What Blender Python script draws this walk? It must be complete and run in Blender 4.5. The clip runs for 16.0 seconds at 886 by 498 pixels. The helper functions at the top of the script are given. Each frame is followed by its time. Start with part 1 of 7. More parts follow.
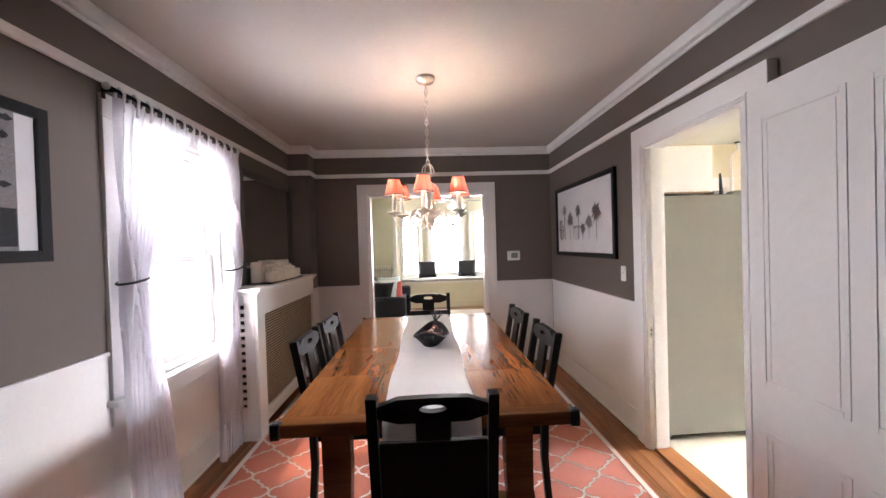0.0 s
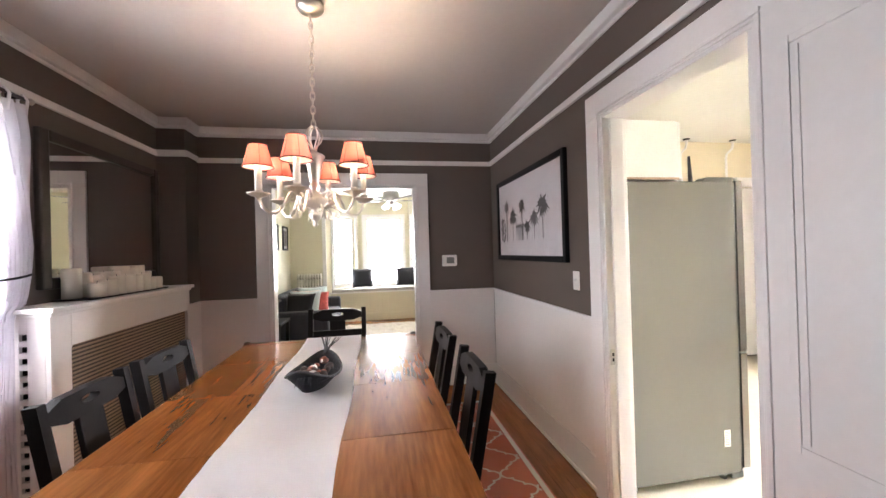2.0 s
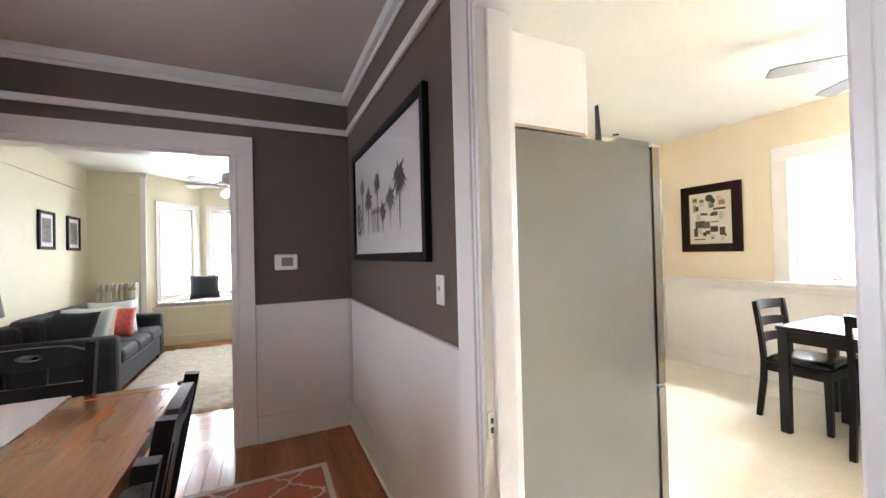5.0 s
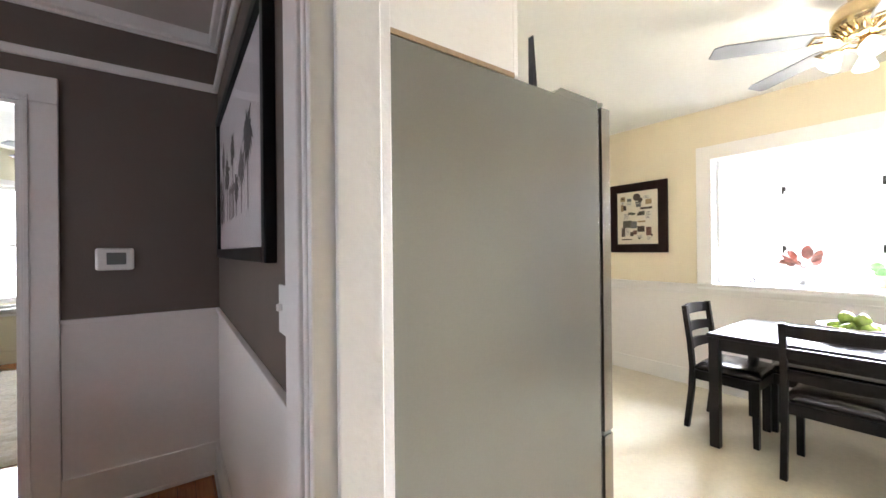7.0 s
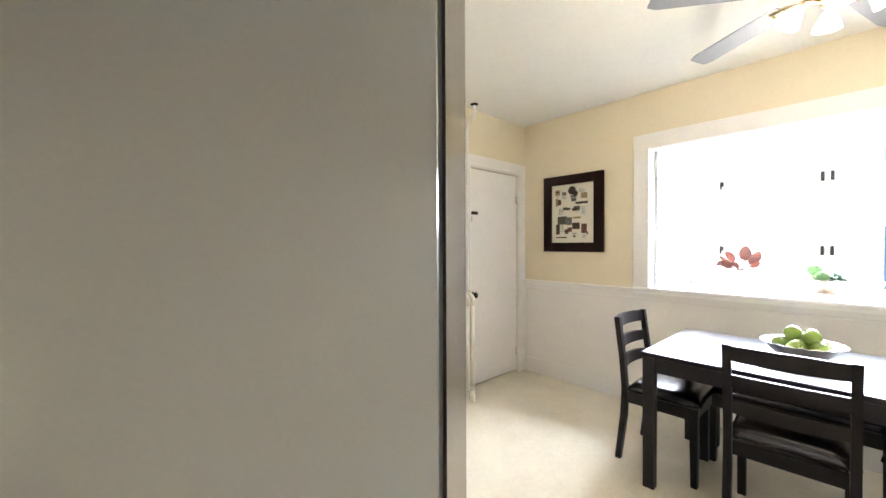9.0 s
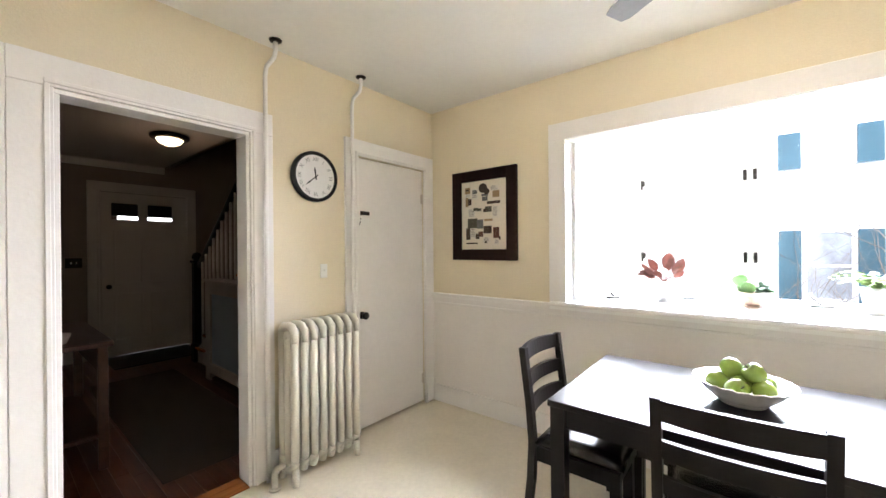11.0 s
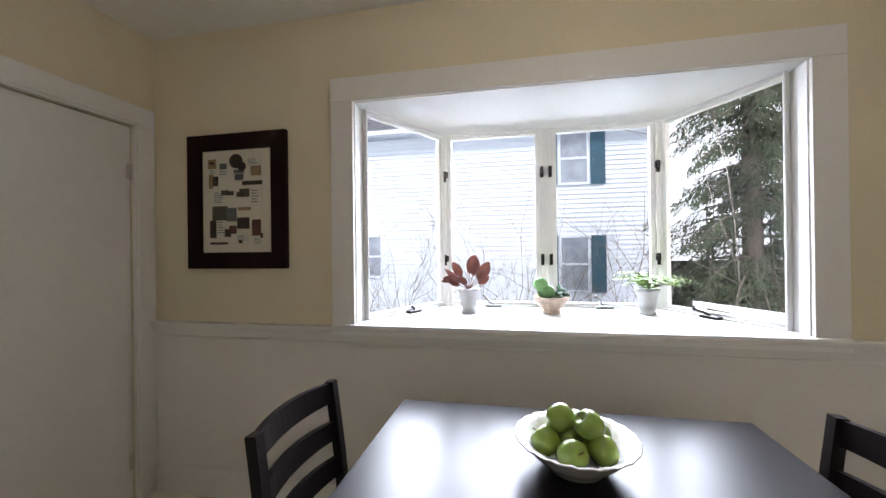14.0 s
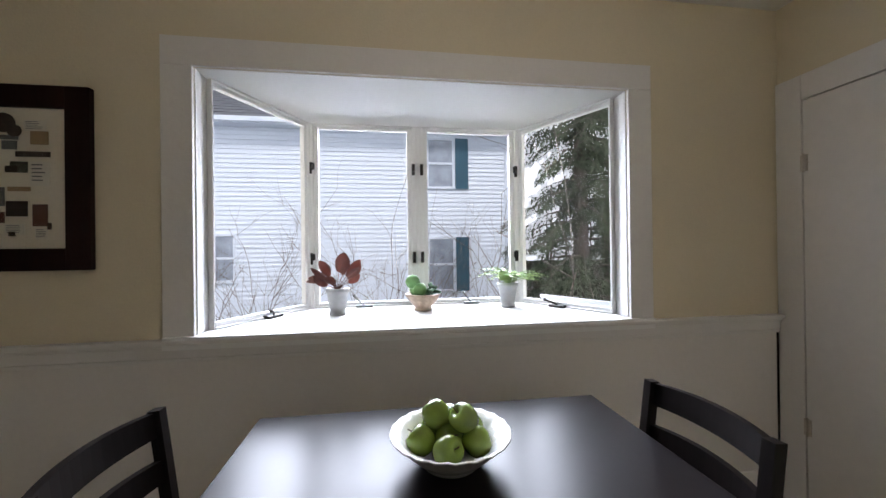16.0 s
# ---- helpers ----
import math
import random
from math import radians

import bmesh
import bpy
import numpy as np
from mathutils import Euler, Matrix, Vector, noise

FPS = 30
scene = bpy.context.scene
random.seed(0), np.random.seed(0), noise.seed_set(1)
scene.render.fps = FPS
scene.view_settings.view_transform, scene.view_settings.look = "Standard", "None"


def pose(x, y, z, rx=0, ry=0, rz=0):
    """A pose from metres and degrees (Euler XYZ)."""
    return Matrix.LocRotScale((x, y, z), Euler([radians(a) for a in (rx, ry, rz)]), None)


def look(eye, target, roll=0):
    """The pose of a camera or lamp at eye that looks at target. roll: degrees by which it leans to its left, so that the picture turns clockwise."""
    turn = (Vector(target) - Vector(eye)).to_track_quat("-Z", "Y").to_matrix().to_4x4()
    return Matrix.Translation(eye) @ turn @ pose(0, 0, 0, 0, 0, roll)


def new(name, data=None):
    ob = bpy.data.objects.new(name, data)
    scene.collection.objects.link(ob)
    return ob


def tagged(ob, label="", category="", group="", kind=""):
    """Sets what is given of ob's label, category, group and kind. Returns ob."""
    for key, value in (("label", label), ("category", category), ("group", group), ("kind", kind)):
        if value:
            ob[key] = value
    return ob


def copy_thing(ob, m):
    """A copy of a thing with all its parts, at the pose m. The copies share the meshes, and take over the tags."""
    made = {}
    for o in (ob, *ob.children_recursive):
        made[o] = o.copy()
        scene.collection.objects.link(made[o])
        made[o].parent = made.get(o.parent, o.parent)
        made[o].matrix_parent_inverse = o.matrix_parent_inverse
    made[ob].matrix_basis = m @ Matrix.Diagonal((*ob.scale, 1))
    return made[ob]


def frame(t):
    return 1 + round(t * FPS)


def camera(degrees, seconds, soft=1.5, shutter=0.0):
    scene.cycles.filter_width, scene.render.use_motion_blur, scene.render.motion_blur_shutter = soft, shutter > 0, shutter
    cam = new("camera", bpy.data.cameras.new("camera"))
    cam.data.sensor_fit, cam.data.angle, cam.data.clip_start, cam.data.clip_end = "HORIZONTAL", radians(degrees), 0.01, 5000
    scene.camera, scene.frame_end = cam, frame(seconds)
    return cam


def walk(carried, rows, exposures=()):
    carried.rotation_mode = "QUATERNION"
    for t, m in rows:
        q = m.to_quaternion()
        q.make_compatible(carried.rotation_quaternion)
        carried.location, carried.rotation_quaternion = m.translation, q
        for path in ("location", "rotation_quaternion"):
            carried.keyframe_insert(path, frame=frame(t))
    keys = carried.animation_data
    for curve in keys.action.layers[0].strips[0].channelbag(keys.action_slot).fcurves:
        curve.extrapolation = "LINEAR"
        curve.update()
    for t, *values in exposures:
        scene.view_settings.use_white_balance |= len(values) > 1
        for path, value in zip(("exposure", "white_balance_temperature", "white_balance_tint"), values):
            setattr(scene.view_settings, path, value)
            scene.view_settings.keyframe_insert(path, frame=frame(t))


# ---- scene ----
cam = camera(99.3, 16.0)
PATH = [
    (0, (0.901, 0.587, 1.433), (0.987, 2.585, 1.407), -1.7),
    (0.5, (0.93, 0.773, 1.42), (1.072, 2.768, 1.406), -2.4),
    (1, (0.982, 0.936, 1.397), (1.2, 2.924, 1.4), -2.3),
    (1.5, (1.081, 1.098, 1.375), (1.369, 3.077, 1.391), -2.0),
    (2, (1.209, 1.291, 1.369), (1.557, 3.26, 1.38), -1.6),
    (2.5, (1.306, 1.446, 1.346), (1.728, 3.401, 1.362), -1.0),
    (3, (1.41, 1.621, 1.344), (1.913, 3.556, 1.353), -0.6),
    (5.5, (1.898, 2.196, 1.302), (2.837, 3.962, 1.329), -1.5),
    (6, (2.003, 2.289, 1.302), (3.014, 4.015, 1.329), -1.3),
    (6.5, (2.107, 2.391, 1.302), (3.190, 4.072, 1.322), -1.0),
    (7, (2.208, 2.487, 1.302), (3.364, 4.120, 1.305), -0.6),
    (7.5, (2.351, 2.557, 1.308), (3.582, 4.133, 1.297), -0.7),
    (8, (2.496, 2.612, 1.315), (3.777, 4.148, 1.292), -0.5),
    (10.5, (3.463, 2.831, 1.343), (4.934, 4.186, 1.337), -0.4),
    (11, (3.609, 2.875, 1.347), (5.159, 4.139, 1.345), -0.5),
    (11.5, (3.740, 2.928, 1.351), (5.365, 4.093, 1.355), -0.6),
    (12, (3.915, 2.953, 1.358), (5.614, 4.008, 1.356), -0.4),
    (12.5, (4.069, 2.975, 1.347), (5.839, 3.906, 1.353), -0.3),
    (13, (4.188, 3.013, 1.343), (6.036, 3.777, 1.356), -0.6),
    (13.5, (4.301, 3.032, 1.332), (6.216, 3.608, 1.347), -0.6),
    (14, (4.388, 3.046, 1.339), (6.349, 3.440, 1.343), -0.7),
    (14.5, (4.442, 3.073, 1.329), (6.431, 3.284, 1.332), -0.6),
    (15, (4.464, 3.078, 1.306), (6.464, 3.121, 1.327), -0.7),
    (15.5, (4.469, 3.072, 1.309), (6.465, 2.947, 1.326), -0.7),
    (16, (4.464, 3.061, 1.314), (6.444, 2.772, 1.319), -0.7),
]
EXPO = [(0, 1.42, 6450, 17), (0.5, 1.38, 6450, 17), (1.0, 1.5, 6450, 16), (1.5, 1.58, 6450, 15), (2, 1.52, 6450, 15), (2.5, 1.68, 6420, 14), (3, 1.68, 6400, 14), (5.5, 1.3, 6130, 13), (8, 1.0, 6100, 13), (10.5, 0.75, 6200, 14), (11.5, 0.5, 6250, 15), (12.5, 0.08, 6150, 15), (13.5, -0.5, 6150, 15), (14.5, -1.15, 6080, 15), (16, -1.4, 6080, 15)]
walk(cam, [(t, look(eye, target, roll)) for t, eye, target, roll in PATH], exposures=EXPO)

# ---- daylight ----
world = bpy.data.worlds.new("overcast_sky")
scene.world = world
world.use_nodes = True
wn, wl = world.node_tree.nodes, world.node_tree.links
sky = wn.new("ShaderNodeTexSky")
sky.sky_type, sky.sun_disc = "NISHITA", False
sky.sun_elevation, sky.sun_rotation = radians(48), radians(215)
sky.air_density, sky.dust_density, sky.ozone_density = 1.0, 4.0, 1.0
soft_sky = wn.new("ShaderNodeHueSaturation")
soft_sky.inputs["Saturation"].default_value = 0.5
wl.new(sky.outputs[0], soft_sky.inputs["Color"])
wl.new(soft_sky.outputs[0], wn["Background"].inputs["Color"])
wn["Background"].inputs["Strength"].default_value = 0.22
sun_data = bpy.data.lights.new("sun", "SUN")
sun_data.energy, sun_data.angle, sun_data.color = 5.0, radians(12), (1.0, 0.96, 0.9)
sun = new("sun", sun_data)
sun.matrix_world = look((0, 0, 30), (24, 10, 0))


def window_light(eye, target, w, h, watts, color=(0.93, 0.96, 1.0)):
    d = bpy.data.lights.new("window_daylight", "AREA")
    d.shape, d.size, d.size_y, d.energy, d.color = "RECTANGLE", w, h, watts, color
    o = new("window_daylight", d)
    o.matrix_world = look(eye, target)
    return o


window_light((-0.95, 3.0, 1.5), (0, 3.0, 1.2), 0.9, 1.5, 21)
window_light((8.3, 2.9, 2.55), (5.6, 2.9, 0.95), 3.2, 2.2, 1650, (0.88, 0.93, 1.0))
window_light((1.4, 9.95, 1.5), (1.4, 9, 1.3), 2.2, 1.5, 105)


# ---- materials ----
def paint(name, color, rough=0.5, metal=0.0, grain=40.0, vary=0.06, bump=0.02, scale2=2.5, coat=0.0, sheen=0.0, spec=0.5):
    m = bpy.data.materials.new(name)
    m.use_nodes = True
    n, l = m.node_tree.nodes, m.node_tree.links
    b = n["Principled BSDF"]
    tc = n.new("ShaderNodeTexCoord")
    n1 = n.new("ShaderNodeTexNoise")
    n1.inputs["Scale"].default_value, n1.inputs["Detail"].default_value = grain, 4
    n2 = n.new("ShaderNodeTexNoise")
    n2.inputs["Scale"].default_value, n2.inputs["Detail"].default_value = scale2, 3
    for x in (n1, n2):
        l.new(tc.outputs["Object"], x.inputs["Vector"])
    add = n.new("ShaderNodeMath")
    add.operation = "ADD"
    l.new(n1.outputs["Fac"], add.inputs[0])
    l.new(n2.outputs["Fac"], add.inputs[1])
    mr = n.new("ShaderNodeMapRange")
    mr.inputs["From Min"].default_value, mr.inputs["From Max"].default_value = 0.6, 1.4
    l.new(add.outputs[0], mr.inputs["Value"])
    mix = n.new("ShaderNodeMix")
    mix.data_type = "RGBA"
    mix.inputs["A"].default_value = (*[c * (1 - vary) for c in color], 1)
    mix.inputs["B"].default_value = (*[min(1, c * (1 + vary)) for c in color], 1)
    l.new(mr.outputs[0], mix.inputs["Factor"])
    l.new(mix.outputs["Result"], b.inputs["Base Color"])
    b.inputs["Roughness"].default_value, b.inputs["Metallic"].default_value = rough, metal
    if coat:
        b.inputs["Coat Weight"].default_value, b.inputs["Coat Roughness"].default_value = coat, 0.08
    b.inputs["Specular IOR Level"].default_value = spec
    if sheen:
        b.inputs["Sheen Weight"].default_value = sheen
    r2 = n.new("ShaderNodeMapRange")
    r2.inputs["To Min"].default_value, r2.inputs["To Max"].default_value = rough * 0.88, min(1, rough * 1.12)
    l.new(n2.outputs["Fac"], r2.inputs["Value"])
    l.new(r2.outputs[0], b.inputs["Roughness"])
    if bump:
        bp = n.new("ShaderNodeBump")
        bp.inputs["Strength"].default_value, bp.inputs["Distance"].default_value = min(1, bump * 10), 0.004
        l.new(n1.outputs["Fac"], bp.inputs["Height"])
        l.new(bp.outputs[0], b.inputs["Normal"])
    return m


def wood(name, dark, light, rough=0.35, along="Y", rings=9.0, stretch=0.08, coat=0.0, perpiece=0.0, bump=0.1, spec=0.5):
    m = bpy.data.materials.new(name)
    m.use_nodes = True
    n, l = m.node_tree.nodes, m.node_tree.links
    b = n["Principled BSDF"]
    tc = n.new("ShaderNodeTexCoord")
    mp = n.new("ShaderNodeMapping")
    mp.inputs["Scale"].default_value = {"X": (stretch, 1, 1), "Y": (1, stretch, 1), "Z": (1, 1, stretch)}[along]
    l.new(tc.outputs["Object"], mp.inputs["Vector"])
    oi = n.new("ShaderNodeObjectInfo")
    shift = n.new("ShaderNodeVectorMath")
    shift.operation = "SCALE"
    shift.inputs[0].default_value = (7.3, 3.1, 5.7)
    l.new(oi.outputs["Random"], shift.inputs["Scale"])
    l.new(shift.outputs[0], mp.inputs["Location"])
    n1 = n.new("ShaderNodeTexNoise")
    n1.inputs["Scale"].default_value, n1.inputs["Detail"].default_value, n1.inputs["Distortion"].default_value = rings, 6, 1.2
    n2 = n.new("ShaderNodeTexNoise")
    n2.inputs["Scale"].default_value, n2.inputs["Detail"].default_value = rings * 14, 5
    for x in (n1, n2):
        l.new(mp.outputs[0], x.inputs["Vector"])
    ramp = n.new("ShaderNodeValToRGB")
    ramp.color_ramp.elements[0].position, ramp.color_ramp.elements[1].position = 0.33, 0.68
    ramp.color_ramp.elements[0].color, ramp.color_ramp.elements[1].color = (*dark, 1), (*light, 1)
    avg = n.new("ShaderNodeMix")
    avg.inputs["Factor"].default_value = 0.35
    l.new(n1.outputs["Fac"], avg.inputs["A"])
    l.new(n2.outputs["Fac"], avg.inputs["B"])
    l.new(avg.outputs[0], ramp.inputs["Fac"])
    hsv = n.new("ShaderNodeHueSaturation")
    l.new(ramp.outputs[0], hsv.inputs["Color"])
    if perpiece:
        rr = n.new("ShaderNodeMapRange")
        rr.inputs["To Min"].default_value, rr.inputs["To Max"].default_value = 1 - perpiece, 1 + perpiece
        l.new(oi.outputs["Random"], rr.inputs["Value"])
        l.new(rr.outputs[0], hsv.inputs["Value"])
    l.new(hsv.outputs[0], b.inputs["Base Color"])
    r2 = n.new("ShaderNodeMapRange")
    r2.inputs["To Min"].default_value, r2.inputs["To Max"].default_value = rough * 0.8, min(1, rough * 1.25)
    b.inputs["Specular IOR Level"].default_value = spec
    b.inputs["Roughness"].default_value = rough
    if bump:
        l.new(n1.outputs["Fac"], r2.inputs["Value"])
        l.new(r2.outputs[0], b.inputs["Roughness"])
    if coat:
        b.inputs["Coat Weight"].default_value, b.inputs["Coat Roughness"].default_value = coat, 0.12
    if bump:
        bp = n.new("ShaderNodeBump")
        bp.inputs["Strength"].default_value, bp.inputs["Distance"].default_value = bump, 0.003
        l.new(n2.outputs["Fac"], bp.inputs["Height"])
        l.new(bp.outputs[0], b.inputs["Normal"])
    return m


def glow(name, color, strength, base=(0.8, 0.8, 0.8)):
    m = bpy.data.materials.new(name)
    m.use_nodes = True
    b = m.node_tree.nodes["Principled BSDF"]
    b.inputs["Base Color"].default_value = (*base, 1)
    b.inputs["Emission Color"].default_value, b.inputs["Emission Strength"].default_value = (*color, 1), strength
    return m


def clear_glass(name, rough=0.0, tint=(1, 1, 1)):
    m = bpy.data.materials.new(name)
    m.use_nodes = True
    n, l = m.node_tree.nodes, m.node_tree.links
    n.remove(n["Principled BSDF"])
    t, g, mx, lw = n.new("ShaderNodeBsdfTransparent"), n.new("ShaderNodeBsdfGlossy"), n.new("ShaderNodeMixShader"), n.new("ShaderNodeLayerWeight")
    pw, fr = n.new("ShaderNodeMath"), n.new("ShaderNodeMapRange")
    pw.operation = "POWER"
    pw.inputs[1].default_value = 5.0
    fr.inputs["To Min"].default_value, fr.inputs["To Max"].default_value = 0.008, 0.15
    lw.inputs["Blend"].default_value = 0.5
    l.new(lw.outputs["Facing"], pw.inputs[0])
    l.new(pw.outputs[0], fr.inputs["Value"])
    t.inputs["Color"].default_value = (*tint, 1)
    g.inputs["Roughness"].default_value = rough
    l.new(fr.outputs[0], mx.inputs["Fac"])
    l.new(t.outputs[0], mx.inputs[1])
    l.new(g.outputs[0], mx.inputs[2])
    l.new(mx.outputs[0], n["Material Output"].inputs["Surface"])
    return m


def sheer(name, color, through_part=0.45):
    m = bpy.data.materials.new(name)
    m.use_nodes = True
    n, l = m.node_tree.nodes, m.node_tree.links
    n.remove(n["Principled BSDF"])
    tr, tl, df = n.new("ShaderNodeBsdfTransparent"), n.new("ShaderNodeBsdfTranslucent"), n.new("ShaderNodeBsdfDiffuse")
    m1, m2 = n.new("ShaderNodeMixShader"), n.new("ShaderNodeMixShader")
    tc, wv = n.new("ShaderNodeTexCoord"), n.new("ShaderNodeTexNoise")
    wv.inputs["Scale"].default_value = 9
    l.new(tc.outputs["Object"], wv.inputs["Vector"])
    mr = n.new("ShaderNodeMapRange")
    mr.inputs["To Min"].default_value, mr.inputs["To Max"].default_value = through_part * 0.6, through_part * 1.4
    l.new(wv.outputs["Fac"], mr.inputs["Value"])
    tl.inputs["Color"].default_value = df.inputs["Color"].default_value = (*color, 1)
    m1.inputs["Fac"].default_value = 0.5
    l.new(tl.outputs[0], m1.inputs[1])
    l.new(df.outputs[0], m1.inputs[2])
    l.new(mr.outputs[0], m2.inputs["Fac"])
    l.new(m1.outputs[0], m2.inputs[1])
    l.new(tr.outputs[0], m2.inputs[2])
    l.new(m2.outputs[0], n["Material Output"].inputs["Surface"])
    return m


WHITE = paint("white_gloss_paint", (0.78, 0.76, 0.74), 0.32, grain=60, vary=0.03)
WAINSCOT = paint("white_wainscot_paint", (0.78, 0.75, 0.72), 0.3, grain=50, vary=0.03)
TAUPE = paint("taupe_wall_paint", (0.124, 0.098, 0.082), 0.55, grain=120, vary=0.05, bump=0.03)
CREAM = paint("cream_wall_paint", (0.71, 0.63, 0.465), 0.55, grain=120, vary=0.04, bump=0.03)
CREAM2 = paint("pale_cream_wall_paint", (0.70, 0.66, 0.50), 0.6, grain=120, vary=0.04, bump=0.03)
# Hall beige taken down so the paint itself carries the hall's dimness.
HALLWALL = paint("dimmed_hall_wall_paint", (0.21, 0.172, 0.138), 0.6, grain=120, vary=0.05)
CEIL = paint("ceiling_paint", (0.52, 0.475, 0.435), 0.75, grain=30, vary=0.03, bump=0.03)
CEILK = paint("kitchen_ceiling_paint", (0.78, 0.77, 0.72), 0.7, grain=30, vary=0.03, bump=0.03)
LINO = paint("cream_linoleum", (0.74, 0.68, 0.55), 0.21, grain=35, vary=0.07, bump=0.02, scale2=6)
OAK = wood("honey_oak_floor", (0.19, 0.065, 0.02), (0.40, 0.17, 0.06), 0.19, "X", 7, 0.06, perpiece=0.22)
OAKY = wood("honey_oak_floor_lengthwise", (0.19, 0.065, 0.02), (0.42, 0.18, 0.065), 0.19, "Y", 7, 0.06, perpiece=0.22)
TABLEWOOD = wood("varnished_table_wood", (0.10, 0.034, 0.010), (0.275, 0.105, 0.032), 0.19, "Y", 6, 0.09, bump=0.0)
TABLEX = wood("varnished_table_wood_across", (0.095, 0.032, 0.010), (0.255, 0.098, 0.030), 0.19, "X", 6, 0.09, bump=0.0)
BLACKWOOD = wood("black_stained_wood", (0.004, 0.0035, 0.0035), (0.009, 0.007, 0.007), 0.42, "Z", 10, 0.1, bump=0.03, spec=0.09)
ESPRESSO = paint("espresso_stained_wood", (0.009, 0.0065, 0.007), 0.30, 0, 60, 0.2, 0, 6, spec=0.2)
ESPCHAIR = wood("espresso_chair_wood", (0.005, 0.0038, 0.0036), (0.011, 0.008, 0.0075), 0.38, "Z", 10, 0.1, bump=0.03, spec=0.14)
# Oak darkened in colour to make the hall floor look dim.
HALLOAK = wood("dimmed_oak_hall_floor", (0.060, 0.015, 0.006), (0.15, 0.046, 0.017), 0.32, "Y", 7, 0.06)
GLASS = clear_glass("window_glass")


# ---- shaping helpers ----
def box(bm, x0, y0, z0, x1, y1, z1, bevel=0.0, m=None):
    x0, x1, y0, y1, z0, z1 = min(x0, x1), max(x0, x1), min(y0, y1), max(y0, y1), min(z0, z1), max(z0, z1)
    vs = [bm.verts.new(Vector(p)) for p in ((x0, y0, z0), (x1, y0, z0), (x1, y1, z0), (x0, y1, z0), (x0, y0, z1), (x1, y0, z1), (x1, y1, z1), (x0, y1, z1))]
    fs = [bm.faces.new([vs[i] for i in f]) for f in ((3, 2, 1, 0), (4, 5, 6, 7), (0, 1, 5, 4), (1, 2, 6, 5), (2, 3, 7, 6), (3, 0, 4, 7))]
    if bevel:
        es = {e for f in fs for e in f.edges}
        r = bmesh.ops.bevel(bm, geom=list(es), offset=bevel, segments=2, affect="EDGES", profile=0.5)
        vs = list({v for v in r["verts"]} | {v for v in vs if v.is_valid})
    if m is not None:
        bmesh.ops.transform(bm, matrix=m, verts=[v for v in vs if v.is_valid])
    return bm


def boxes(*specs, bevel=0.0):
    bm = bmesh.new()
    for s in specs:
        box(bm, *s, bevel=bevel)
    return bm


def cyl(bm, p, q, r0, r1=None, seg=14, cap=True):
    """A tapered rod from p to q."""
    r1 = r0 if r1 is None else r1
    p, q = Vector(p), Vector(q)
    d = (q - p).normalized()
    a = d.orthogonal().normalized()
    b = d.cross(a)
    r = [[bm.verts.new(c + (a * math.cos(t) + b * math.sin(t)) * rr) for t in [2 * math.pi * i / seg for i in range(seg)]] for c, rr in ((p, r0), (q, r1))]
    for i in range(seg):
        f = bm.faces.new((r[0][i], r[0][(i + 1) % seg], r[1][(i + 1) % seg], r[1][i]))
        f.smooth = True
    if cap:
        bm.faces.new(r[0][::-1])
        bm.faces.new(r[1])
    return bm


def tube(bm, pts, r, seg=10, closed=False):
    """A round bar swept along points; r a number or one number per point."""
    pts = [Vector(p) for p in pts]
    n = len(pts)
    rs = [r] * n if isinstance(r, (int, float)) else list(r)
    rings, a = [], None
    for i, p in enumerate(pts):
        d = ((pts[(i + 1) % n] if closed or i < n - 1 else p) - (pts[i - 1] if closed or i else p)).normalized()
        a = (a - d * a.dot(d)).normalized() if a is not None and (a - d * a.dot(d)).length > 1e-5 else d.orthogonal().normalized()
        b = d.cross(a)
        rings.append([bm.verts.new(p + (a * math.cos(t) + b * math.sin(t)) * rs[i]) for t in [2 * math.pi * k / seg for k in range(seg)]])
    for i in range(n if closed else n - 1):
        u, v = rings[i], rings[(i + 1) % n]
        for k in range(seg):
            f = bm.faces.new((u[k], u[(k + 1) % seg], v[(k + 1) % seg], v[k]))
            f.smooth = True
    if not closed:
        bm.faces.new(rings[0][::-1])
        bm.faces.new(rings[-1])
    return bm


def lathe(bm, profile, seg=24, at=(0, 0, 0), m=None):
    """A turned shape from (radius, height) pairs about z."""
    rings = []
    for r, z in profile:
        rings.append([bm.verts.new(Vector(at) + Vector((r * math.cos(t), r * math.sin(t), z))) for t in [2 * math.pi * i / seg for i in range(seg)]])
    for u, v in zip(rings, rings[1:]):
        for k in range(seg):
            f = bm.faces.new((u[k], u[(k + 1) % seg], v[(k + 1) % seg], v[k]))
            f.smooth = True
    for ring, flip in ((rings[0], True), (rings[-1], False)):
        bm.faces.new(ring[::-1] if flip else ring)
    if m is not None:
        bmesh.ops.transform(bm, matrix=m, verts=[v for r in rings for v in r])
    return bm


def prism(bm, outline, depth, axis="y", at=0.0, m=None):
    """A flat outline of (u, v) pairs given a thickness along an axis: y takes (x, z), x takes (y, z), z takes (x, y)."""
    def put(u, v, w):
        return Vector({"y": (u, w, v), "x": (w, u, v), "z": (u, v, w)}[axis])
    lo = [bm.verts.new(put(u, v, at)) for u, v in outline]
    hi = [bm.verts.new(put(u, v, at + depth)) for u, v in outline]
    bm.faces.new(lo)
    bm.faces.new(hi[::-1])
    n = len(lo)
    for i in range(n):
        bm.faces.new((lo[(i + 1) % n], lo[i], hi[i], hi[(i + 1) % n]))
    if m is not None:
        bmesh.ops.transform(bm, matrix=m, verts=lo + hi)
    return bm


